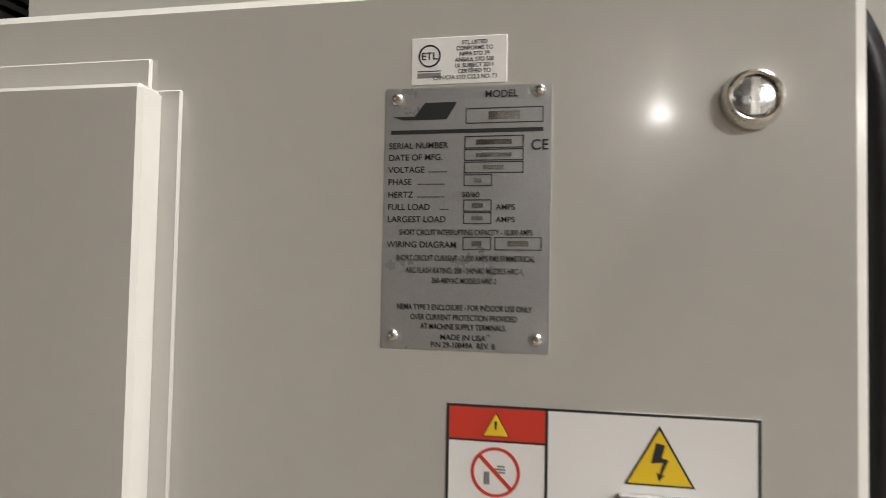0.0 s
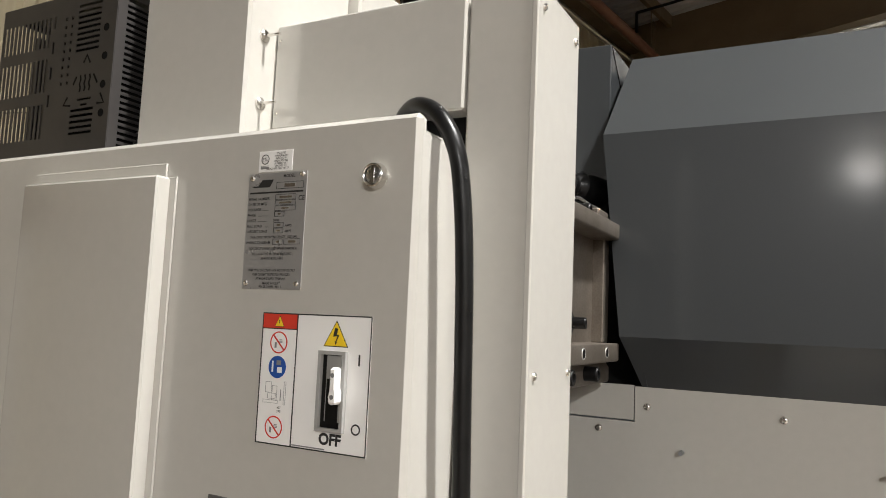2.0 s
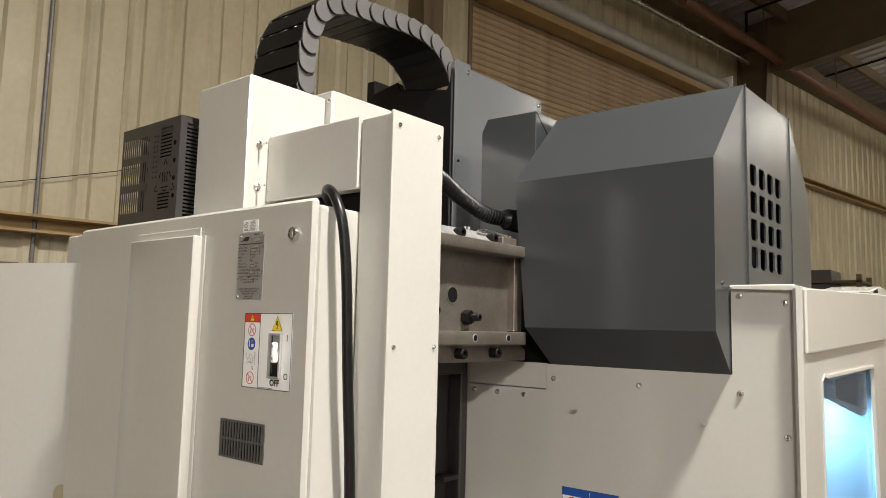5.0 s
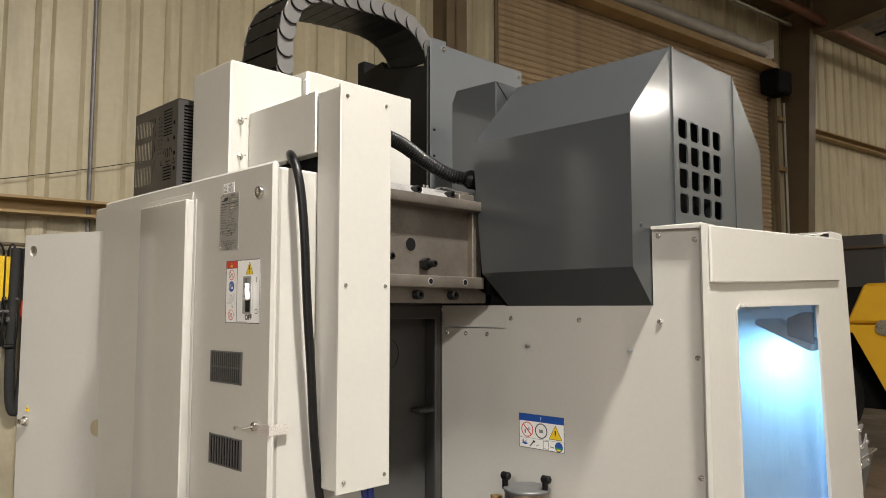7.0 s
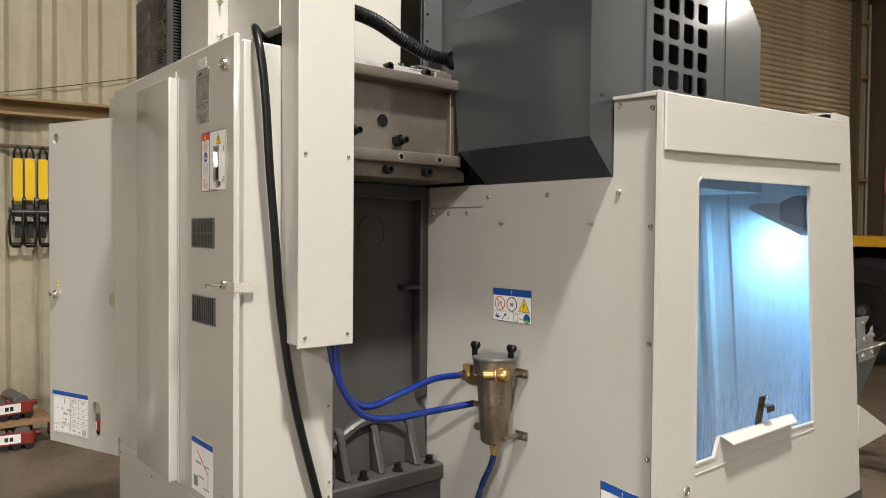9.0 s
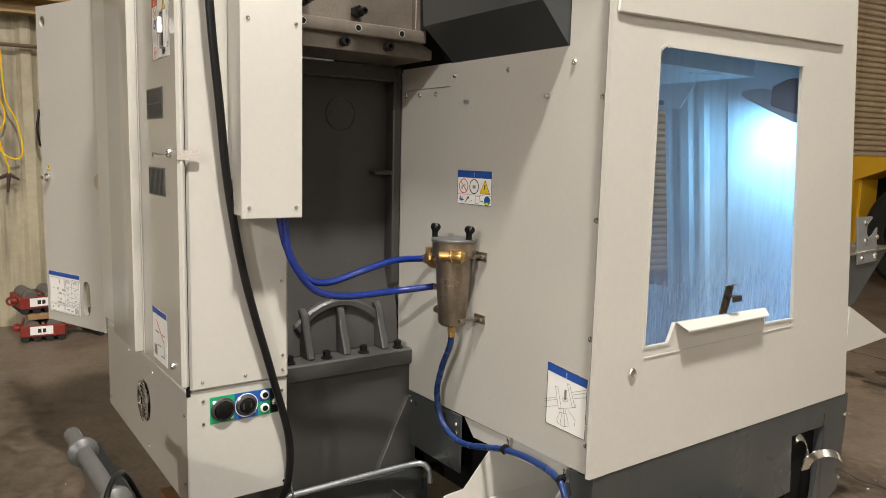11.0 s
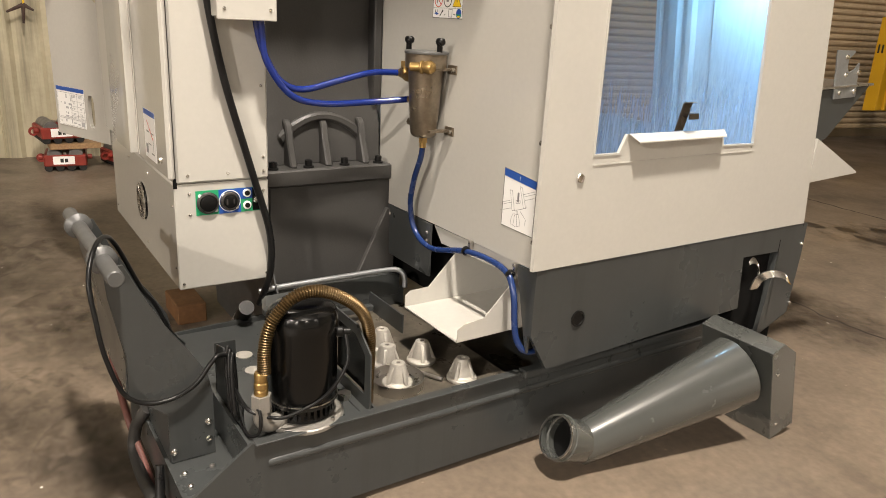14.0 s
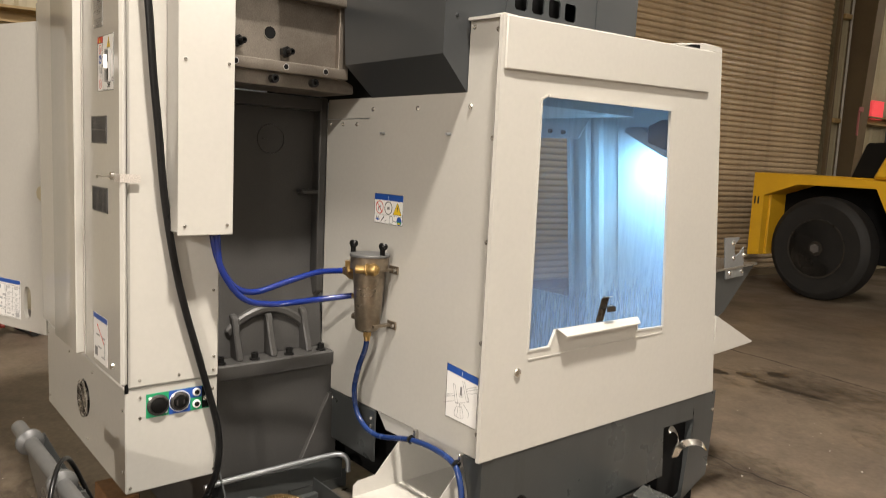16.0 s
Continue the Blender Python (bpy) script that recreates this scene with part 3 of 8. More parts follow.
# rafters: a deep tapered beam across the hall from each column
for u in (4.70, 12.12, -3.2, -11.0, -18.8, -26.6, -34.4):
    m = prism([(0.0, 6.3), (0.95, 6.25), (16.0, 7.9), (28.0, 7.0), (28.0, 7.5), (16.0, 8.5), (0.0, 7.2)], "y", u, u + 0.012)
    prism([(0.95, 6.23), (16.0, 7.88), (16.0, 7.9), (0.95, 6.25)], "y", u - 0.11, u + 0.12, bm=m)
    part("rafter", m, M_BEAM, wall_side)

# roll-up door
M_TUBEWHITE = material("dusty_grey_tube", (0.36, 0.34, 0.31), 0.5, colour2=(0.24, 0.225, 0.20), scale=4)
roll = thing("roll_up_door", HALL @ Vector((0, (D0 + D1) / 2, 0)), "closed tan ribbed steel roll-up door in the hall wall", "door")
pitch = 0.078
z = 0.02
SLAT = [(-0.006, 0.0), (0.0, 0.0), (0.004, 0.008), (0.024, 0.018), (0.030, 0.034), (0.026, 0.056), (0.008, pitch), (-0.006, pitch)]


def hall_part(name, bm, mat, parent, label=""):
    bmesh.ops.transform(bm, matrix=HALL, verts=bm.verts[:])
    return part(name, bm, mat, parent, label)


slat = hall_part("slat", prism([(-0.10 + d, zz) for d, zz in SLAT], "y", D0, D1), M_ROLL, roll)
while z < DTOP + 0.3:
    ob = new("slat", slat.data)
    ob.parent, ob.matrix_parent_inverse = roll, slat.matrix_parent_inverse.copy()
    ob.location = (0, 0, z)
    z += pitch
for u in (D0 - 0.06, D1):
    hall_part("guide_rail", box(-0.12, 0.06, u, u + 0.05, 0, DTOP + 0.2, 0.004), M_BEAM, roll, "dark brown steel guide rail")
hall_part("bottom_bar", box(-0.12, -0.06, D0, D1, 0.0, 0.11, 0.004), M_BEAM, roll)
hall_part("roll_tube", rod((0.14, D0 - 0.1, DTOP + 0.22), (0.14, 11.30, DTOP + 0.22), 0.10, n=18), M_TUBEWHITE, roll, "pale grey door shaft tube")
hall_part("header_channel", box(0.02, 0.24, D0 - 0.15, 11.55, DTOP - 0.05, DTOP + 0.06, 0.005), M_GIRT, roll)
hall_part("upper_shaft", rod((0.32, D0 + 0.4, DTOP + 0.75), (0.32, D1 + 0.1, DTOP + 0.75), 0.045, n=14), M_STEEL, roll)
hall_part("chain_hoist", box(0.02, 0.34, D1 - 0.40, D1 + 0.05, DTOP - 0.46, DTOP - 0.08, 0.03), M_DARK, roll)

hall_part("tube_bracket", box(0.02, 0.30, 11.30, 11.32, DTOP + 0.08, DTOP + 0.38), M_LABEL, roll)
eave = box(0.03, 0.34, -36, W_END, 6.72, 6.76)
box(0.30, 0.34, -36, W_END, 6.76, 7.02, bm=eave)
part("eave_beam", eave, M_BEAM, wall_side)
M_PIPE = material("rusty_pipe", (0.12, 0.045, 0.02), 0.6, scale=8)
hall(tagged(part("sprinkler_pipe", rod((0.76, 9.0, 6.48), (0.68, 19.5, 6.28), 0.075, n=14), M_PIPE), "rust-red pipe hung under the roof", "pipe"))
branch = rod((0.70, 11.0, 6.95), (9.0, 11.2, 7.55), 0.022, n=10)
rod((0.70, 11.0, 6.95), (0.70, 11.0, 6.62), 0.022, n=10, bm=branch)
rod((0.34, 15.05, 7.0), (9.0, 14.6, 7.55), 0.022, n=10, bm=branch)
part("branch_pipe", branch, M_DARK, wall_side)
for u in (9.4, 11.5, 14.5):
    part("pipe_hanger", rod((0.75, u, 6.55), (0.75, u, 7.25), 0.012, n=14), M_BEAM, wall_side)

# the other sides of the hall, the roof
# unseen far wall, added pale to brighten reflections in faces towards +x
m = box(28, 28.2, -36, W_END, 0, 8.6)
hall(solo("wall_far", m, M_PALE, "unseen pale hall wall added as a soft reflector", "wall", kind="structure"))
m = box(-0.2, 28, W_END, W_END + 0.2, 0, 8.6)
hall(solo("wall_end", m, M_LINER, "plain pale hall end wall", "wall", kind="structure"))
# unseen back wall, added far off and dark for the same reflections
m = box(-0.2, 28, -36.2, -36, 0, 8.6)
hall(solo("wall_back", m, M_BACK, "unseen dark hall wall added behind", "wall", kind="structure"))
m = bmesh.new()
u = -36.0
rows = []
while u <= W_END + 0.01:
    for du, dz in ((0, 0), (0.2, 0), (0.23, 0.04), (0.27, 0.04)):
        rows.append((u + du, dz))
    u += 0.3
for (ua, da), (ub, db) in zip(rows, rows[1:]):
    for (xa, za), (xb, zb) in (((-0.2, 7.28), (16, 8.7)), ((16, 8.7), (28.2, 7.6))):
        m.faces.new([m.verts.new(c) for c in ((xa, ua, za - da), (xb, ua, zb - da), (xb, ub, zb - db), (xa, ub, za - db))])
bmesh.ops.remove_doubles(m, verts=m.verts[:], dist=1e-5)
n_sheet = len(m.faces)
for k in range(9):
    xx = 0.8 + k * 1.7
    zz = 7.28 + xx * 0.0877
    box(xx, xx + 0.07, -36, W_END, zz - 0.27, zz - 0.06, bm=m)
roof = hall(solo("ceiling", m, M_ROOF, "dark corrugated sheet roof on steel purlins", "ceiling", kind="structure"))
roof.data.materials.append(M_BEAM)
for f in roof.data.polygons:
    f.material_index = int(f.index >= n_sheet)
# bay lamps: a bell shade, set glowing to brighten the roof, with a glowing lens
M_BELL = glow("shade_uplight_glow", (1.0, 0.93, 0.80), 110.0)
M_LENS = glow("lamp_lens", (1.0, 0.9, 0.74), 25.0)
bay = thing("high_bay_lamp", HALL @ Vector((0, 0, 6.2)), "lit high-bay lamp, its shade set glowing as added uplight", "lamp", group="high-bay lamps")
o = HALL.translation
part("shade", lathe([(0.08, 0.36), (0.10, 0.30), (0.25, 0.04), (0.26, 0.02), (0.25, 0.02), (0.09, 0.29)], (o.x, o.y, 6.2), n=24), M_BELL, bay)
part("lens", lathe([(0.0, 0.05), (0.20, 0.05), (0.20, 0.06), (0.0, 0.06)], (o.x, o.y, 6.2), n=24), M_LENS, bay)
part("stem", rod((o.x, o.y, 6.5), (o.x, o.y, 7.4), 0.012, n=8), M_BELL, bay)
for i, (v, u) in enumerate(BAY_LAMPS):
    p = HALL @ Vector((v, u, 6.2))
    if i == 0:
        bay.location = p
        for c in bay.children:
            c.matrix_parent_inverse = Matrix.Translation((-o.x, -o.y, -6.2))
    else:
        copy_thing(bay, Matrix.Translation(p))


# ---- machine enclosure ----
enclosure = thing("machine_enclosure", (0.4, 1.9, 0.62), "off-white sheet-metal machine enclosure on the grey base", "machine enclosure")
part("rear_panel", prism([(-0.115, 0.612), (0.838, 0.622), (0.838, 1.943), (0.692, 1.943), (0.692, 1.733), (0.170, 1.733), (0.170, 1.660), (-0.115, 1.660)], "y", 1.268, 1.274), M_WHITE, enclosure)
part("patch_panel", prism([(-0.115, 1.663), (0.1675, 1.663), (0.1675, 1.735), (-0.115, 1.735)], "y", 1.270, 1.276), M_WHITE, enclosure)
part("top_rail", box(0.69, 0.838, 1.262, 1.30, 1.943, 1.950, 0.002), M_WHITE, enclosure)
YF0, YF1 = 2.40, 2.570
outer = [(1.243, 1.915), (1.243, 1.938), (YF0, 1.980), (YF1, 0.627), (2.0, 0.627), (1.99, 0.627), (1.55, 0.627), (1.52, 0.627), (1.243, 0.627)]
inner = [(1.423, 1.719), (1.446, 1.733), (2.091, 1.742), (2.160, 0.950), (2.002, 0.953), (1.988, 1.000), (1.552, 1.004), (1.527, 0.952), (1.432, 0.952)]
rim_y = [-0.006, -0.003, 0.005, 0.006, -0.006, -0.006, 0.006, 0.006, -0.006]
rim_z = [0.004, 0.006, 0.006, -0.006, -0.006, -0.006, -0.006, -0.006, -0.006]
side = part("side_panel", ring(outer, inner, "x", 0.848, 0.856), M_WHITE, enclosure, "off-white side panel with a window opening")
part("corner_flange", prism([(0.838, 1.2625), (0.838, 1.246), (0.846, 1.240), (0.8575, 1.243), (0.8575, 1.30), (0.848, 1.30), (0.846, 1.262)], "z", 0.627, 1.939), M_WHITE, enclosure)
part("raised_band", prism([(1.252, 1.790), (2.318, 1.824), (2.330, 1.977), (1.252, 1.940)], "x", 0.8565, 0.866, 0.004), M_WHITE, enclosure)
part("window_lip", ring([(y + dy, z + dz) for (y, z), dy, dz in zip(inner, rim_y, rim_z)], inner, "x", 0.8562, 0.8585), M_WHITE, enclosure)
part("drip_edge", prism([(1.446, 1.729), (2.091, 1.738), (2.091, 1.745), (1.446, 1.736)], "x", 0.8590, 0.867), M_WHITE, enclosure)
part("panel_seam", prism([(1.431, 0.9200), (2.166, 0.9235), (2.166, 0.9265), (1.431, 0.9230)], "x", 0.8562, 0.8585), M_WHITE, enclosure, "thin folded seam below the window")
pane = part("window_pane", prism([(1.41, 0.91), (2.18, 0.91), (2.11, 1.77), (1.41, 1.75)], "x", 0.836, 0.842), M_GLASS, enclosure, "wet streaked clear window pane")
pane.visible_shadow = False
ledge = sheet([((0.8570, 1.552, 1.006), (0.8570, 1.988, 1.003), (0.8630, 1.986, 1.004), (0.8630, 1.555, 1.007)), ((0.8630, 1.555, 1.007), (0.8630, 1.986, 1.004), (0.8880, 1.970, 0.988), (0.8880, 1.574, 0.986)), ((0.8880, 1.574, 0.986), (0.8880, 1.970, 0.988), (0.8885, 1.969, 0.984), (0.8885, 1.575, 0.982))], 0.0025)
part("ledge", ledge, M_WHITE, enclosure, "folded sheet-metal hand ledge below the window")
M_CATCH = material("brown_spring_steel", (0.085, 0.070, 0.055), 0.25, metal=0.7, colour2=(0.05, 0.042, 0.035), scale=30)
catch = part("window_catch", prism([(1.747, 1.008), (1.785, 1.008), (1.813, 1.092), (1.772, 1.090)], "x", 0.861, 0.8635, 0.0006), M_CATCH, enclosure, "bent dark steel catch")
part("catch_lip", prism([(0.861, 1.0895), (0.861, 1.0925), (0.876, 1.0955), (0.876, 1.0930)], "y", 1.772, 1.813), M_STEEL, catch)
part("catch_tab", prism([(0.8637, 1.060), (0.8637, 1.063), (0.884, 1.061), (0.886, 1.044), (0.883, 1.044), (0.881, 1.058)], "y", 1.778, 1.822), M_CATCH, catch)
screw((0.857, 2.152, 0.938), (1, 0, 0), 0.003, parent=enclosure)
part("front_lip", prism([(2.545, 0.785), (2.862, 0.80), (2.862, 0.806), (2.548, 0.948)], "x", 0.80, 0.856), M_WHITE, enclosure)
post = part("front_post", prism([(2.11, 1.972), (2.41, 1.979), (2.405, 2.001), (2.29, 2.003), (2.10, 1.978)], "x", 0.70, 0.853, 0.003), M_WHITE, enclosure)
part("post_slot", prism([(2.150, 1.9755), (2.25, 1.9785), (2.25, 1.992), (2.20, 1.987)], "x", 0.8528, 0.8536), M_DARK, post)
part("door_handle", prism([(2.412, 1.36), (2.442, 1.37), (2.442, 1.47), (2.405, 1.52)], "x", 0.82, 0.85, 0.006), M_WHITE, enclosure)
part("roof_panel", prism([(0.70, 1.940), (0.70, 1.948), (0.856, 1.944), (0.856, 1.934)], "y", 1.25, 1.30), M_WHITE, enclosure)
# inside of the enclosure, seen through the window
def slant(bm_):
    """Leans an upright sheet back with the enclosure's sloping front."""
    for v in bm_.verts:
        v.co.y += 0.028 - (v.co.z - 0.62) * 0.123
    return bm_


FOLDS = [(0.131, 2.535), (0.131, 2.485), (0.150, 2.485), (0.152, 2.505), (0.205, 2.505), (0.212, 2.467), (0.258, 2.462), (0.264, 2.492), (0.297, 2.492), (0.303, 2.467), (0.327, 2.467), (0.335, 2.490), (0.408, 2.490), (0.432, 2.465), (0.838, 2.465), (0.838, 2.535)]
part("inner_front_wall", slant(prism(FOLDS, "z", 0.62, 1.90)), M_INNER, enclosure)
part("inner_front_door", slant(ring([(-1.2, 0.62), (0.131, 0.62), (0.131, 1.92), (-1.2, 1.92)], [(-0.70, 0.90), (0.122, 0.90), (0.122, 1.655), (-0.70, 1.655)], "y", 2.505, 2.52)), M_INNER, enclosure)
header = part("inner_header", slant(prism([(-1.2, 1.668), (0.228, 1.654), (0.318, 1.770), (0.33, 1.90), (-1.2, 1.90)], "y", 2.448, 2.456)), M_INNER, enclosure, "pale inner header plate")
for x, z in ((0.067, 1.684), (0.145, 1.679)):
    part("header_bolt", rod((x, 2.348, z), (x, 2.334, z), 0.010, n=14), M_PERF, header)
part("inner_rear_wall", box(-1.2, 0.838, 1.285, 1.29, 0.62, 1.722), M_INNER, enclosure)
part("inner_floor", box(-1.2, 0.838, 1.30, 2.55, 0.60, 0.62), M_INNER, enclosure)
part("inner_far_wall", box(-1.22, -1.2, 1.30, 2.55, 0.60, 1.93), M_INNER, enclosure)
# unseen roof sheets, added to keep the work light from leaking out
part("inner_roof", box(-1.2, 0.838, 2.10, 2.375, 1.925, 1.931), M_INNER, enclosure)
part("inner_roof_step", box(-1.2, 0.69, 1.29, 2.10, 1.722, 1.728), M_INNER, enclosure)
part("inner_roof_riser", box(-1.2, 0.69, 2.10, 2.106, 1.722, 1.93), M_INNER, enclosure)
part("inner_side_roof", box(0.694, 0.838, 1.276, 2.10, 1.925, 1.931), M_INNER, enclosure)
part("inner_side_riser", box(0.690, 0.694, 1.276, 2.10, 1.722, 1.93), M_INNER, enclosure)

light_bar = thing("work_light", (0.46, 2.38, 1.66), "dark work-light bar hung inside the enclosure", "lamp")
part("light_body", prism([(0.616, 1.669), (0.626, 1.686), (0.69, 1.690), (0.815, 1.617), (0.81, 1.575)], "y", 2.15, 2.23, 0.004), M_LIGHTBODY, light_bar)
part("light_bracket", prism([(0.738, 1.63), (0.738, 1.690), (0.79, 1.712), (0.825, 1.712), (0.825, 1.60)], "y", 2.135, 2.148, 0.003), M_BLACK, light_bar, "black clamp bracket")
for x, z in ((0.815, 1.906), (0.815, 1.597), (0.815, 1.291), (0.816, 0.985), (0.818, 0.70), (0.712, 1.923), (0.195, 1.693), (0.453, 1.691), (0.711, 1.690), (-0.087, 1.644), (0.094, 1.641), (0.0, 1.642)):
    screw((x, 1.268, z), (0, -1, 0), 0.008, parent=enclosure)
for x, z in ((0.266, 1.609), (0.622, 1.608)):
    part("stud", rod((x, 1.268, z), (x, 1.250, z), 0.0045, n=12), M_FLANGE, enclosure)
part("panel_lock", lathe([(0.0135, 0), (0.0135, 0.003), (0.012, 0.0055), (0.008, 0.0062), (0.0075, 0.0048), (0.0, 0.0050)], (0.8575, 1.385, 0.888), (1, 0, 0), 16), M_CHROME, enclosure, "chrome cam lock")

# ---- head cover ----
cover = thing("spindle_head_cover", (0.4, 1.6, 1.74), "grey painted faceted sheet-metal spindle head cover", "machine cover")
prof = [(1.268, 1.733), (1.168, 1.836), (1.170, 2.252), (1.408, 2.496), (1.846, 2.506), (2.080, 2.285), (2.080, 1.733)]
cx, cz = 1.6, 2.1
inn = [(cx + (y - cx) * 0.985, cz + (z - cz) * 0.985) for y, z in prof]
m = bmesh.new()
xa = [0.185, 0.160, 0.118, 0.118, 0.118, 0.118, 0.118]
xb = 0.684
vo = [[m.verts.new((xa[i], *p)) for i, p in enumerate(prof)], [m.verts.new((xb, *p)) for p in prof]]
vi = [[m.verts.new((xa[i], *p)) for i, p in enumerate(inn)], [m.verts.new((xb, *p)) for p in inn]]
for i in range(6):
    m.faces.new((vo[0][i], vo[1][i], vo[1][i + 1], vo[0][i + 1]))
    m.faces.new((vi[0][i], vi[0][i + 1], vi[1][i + 1], vi[1][i]))
    for s in (0, 1):
        m.faces.new((vo[s][i], vo[s][i + 1], vi[s][i + 1], vi[s][i]))
part("shell", m, M_GREY, cover, smooth=20)
V0, V1, Z0, Z1 = 1.438, 1.752, 1.999, 2.300
hole = [(V0, Z0), (V0, Z1), (V1, Z1), (V1, Z0)]
sidep = [(1.268, 1.733), (1.168, 1.836), (1.170, 2.252), (1.408, 2.496), (1.846, 2.506), (2.080, 2.285), (2.080, 1.733)]
m = bmesh.new()
for poly in ([sidep[0], sidep[1], sidep[2], sidep[3], (V0, 2.4967), (V0, 1.733)], [(V1, 1.733), (V1, 2.5038), sidep[4], sidep[5], sidep[6]], [(V0, 1.733), (V0, Z0), (V1, Z0), (V1, 1.733)], [(V0, Z1), (V0, 2.4967), (V1, 2.5038), (V1, Z1)]):
    prism(poly, "x", 0.684, 0.689, bm=m)
part("side_face", m, M_GREY, cover)
m = bmesh.new()
nv = 4
dv, dz = (V1 - V0) / nv, (Z1 - Z0) / nv
for i in range(nv):
    for j in range(nv):
        a0, a1, b0, b1 = V0 + i * dv, V0 + (i + 1) * dv, Z0 + j * dz, Z0 + (j + 1) * dz
        ca, cb, ha, hb, c = (a0 + a1) / 2, (b0 + b1) / 2, dv * 0.36, dz * 0.39, dv * 0.10
        inner8 = [(ca - ha + c, cb - hb), (ca + ha - c, cb - hb), (ca + ha, cb - hb + c), (ca + ha, cb + hb - c), (ca + ha - c, cb + hb), (ca - ha + c, cb + hb), (ca - ha, cb + hb - c), (ca - ha, cb - hb + c)]
        outer8 = [(ca - ha + c, b0), (ca + ha - c, b0), (a1, cb - hb + c), (a1, cb + hb - c), (ca + ha - c, b1), (ca - ha + c, b1), (a0, cb + hb - c), (a0, cb - hb + c)]
        ring(outer8, inner8, "x", 0.684, 0.689, bm=m)
        for (qa, qb), k in (((a1, b0), 1), ((a1, b1), 3), ((a0, b1), 5), ((a0, b0), 7)):
            tri = [outer8[k], (qa, qb), outer8[(k + 1) % 8]]
            prism(tri, "x", 0.684, 0.689, bm=m)
part("vent_plate", m, M_GREY, cover, "vent plate with sixteen rounded square holes")
part("cheek_web", prism([(1.34, 1.80), (1.34, 2.30), (1.46, 2.47), (1.85, 2.49), (2.05, 2.28), (2.05, 1.80)], "x", 0.090, 0.124), M_GREY, cover)
part("seam_flange", prism([(1.845, 1.95), (1.847, 1.95), (1.847, 2.509), (1.845, 2.509)], "x", 0.689, 0.6925), M_GREY, cover)
part("seam_flange", prism([(1.4085, 1.95), (1.4105, 1.95), (1.4105, 2.499), (1.4085, 2.499)], "x", 0.689, 0.6945), M_GREY, cover)
# black sheet added so the gap beside the head casting reads as shade
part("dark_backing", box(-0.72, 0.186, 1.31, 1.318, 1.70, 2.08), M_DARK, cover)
# unseen black block added to keep the vent holes dark
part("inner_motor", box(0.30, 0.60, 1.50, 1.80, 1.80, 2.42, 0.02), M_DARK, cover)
part("cheek", prism([(-0.120, 2.470), (-0.098, 2.512), (0.089, 2.508), (0.089, 2.06), (-0.120, 2.06)], "y", 1.325, 1.70, 0.002), M_GREY, cover, "boxy grey side housing", smooth=15)
part("cheek_seam", prism([(1.326, 2.505), (1.330, 2.505), (1.412, 2.432), (1.408, 2.430)], "x", 0.0895, 0.0905), M_DARK, cover, "thin dark folded seam")
part("rear_web", prism([(1.262, 1.735), (1.178, 1.836), (1.180, 2.25), (1.40, 2.48), (1.60, 2.48), (1.60, 1.735)], "x", 0.19, 0.196), M_GREY, cover)
screw((0.689, 1.215, 1.952), (1, 0, 0), 0.006, parent=cover, mat=M_GREY)

# ---- electrical cabinet ----
YD = 0.4385
cabinet = thing("control_cabinet", (-0.45, 0.6, 0.43), "tall off-white electrical control cabinet behind the machine", "control cabinet")
part("body", box(-0.965, 0.092, 0.464, 0.753, 0.775, 2.088, 0.006), M_WHITE, cabinet)
door = part("door", box(-0.972, 0.106, YD, 0.458, 0.79, 2.098, 0.007), M_WHITE, cabinet, "closed off-white cabinet door")
part("lower_box", prism([(-0.972, 0.43), (0.085, 0.43), (0.085, 0.772), (-0.972, 0.772)], "y", 0.456, 0.753, 0.004), M_WHITE, cabinet, "off-white lower connector box")
part("side_cover", box(-1.120, -0.968, 0.462, 0.74, 1.975, 2.090, 0.004), M_WHITE, cabinet)
part("door_blister", prism([(-0.628, 0.4384), (-0.606, 0.408), (-0.303, 0.410), (-0.306, 0.4384)], "z", 0.803, 2.039, 0.003), M_WHITE, cabinet, "raised box on the door")
part("blister_flange", box(-0.618, -0.3145, 0.4345, 0.4382, 0.80, 2.061, 0.001), M_WHITE, cabinet)
part("blister_flange", box(-0.3135, -0.292, 0.4345, 0.4382, 0.80, 2.040, 0.001), M_WHITE, cabinet)
for x0, x1, z0, z1, nb, mid in ((-0.188, -0.025, 1.527, 1.612, 15, 1), (-0.185, -0.018, 1.311, 1.390, 12, 0)):
    m = ring([(x0, z0), (x1, z0), (x1, z1), (x0, z1)], [(x0 + 0.004, z0 + 0.004), (x1 - 0.004, z0 + 0.004), (x1 - 0.004, z1 - 0.004), (x0 + 0.004, z1 - 0.004)], "y", 0.4355, 0.4383)
    vent = part("vent_grille", m, M_VENT, cabinet, "dark slotted vent grille")
    part("vent_back", box(x0 + 0.003, x1 - 0.003, 0.4376, 0.4383, z0 + 0.003, z1 - 0.003), M_DARK, vent)
    for i in range(nb):
        x = x0 + 0.008 + (x1 - x0 - 0.016) * i / (nb - 1)
        part("slat", box(x - 0.0022, x + 0.0022, 0.4350, 0.4374, z0 + 0.003, z1 - 0.003), M_VENT, vent)
    if mid:
        part("slat", box(x0 + 0.003, x1 - 0.003, 0.4345, 0.4372, (z0 + z1) / 2 - 0.002, (z0 + z1) / 2 + 0.002), M_VENT, vent)


M_LOCK = material("lock_core_metal", (0.62, 0.62, 0.62), 0.25, metal=1.0, scale=200, rough_var=0.06, bump=0.2, bump_scale=260)


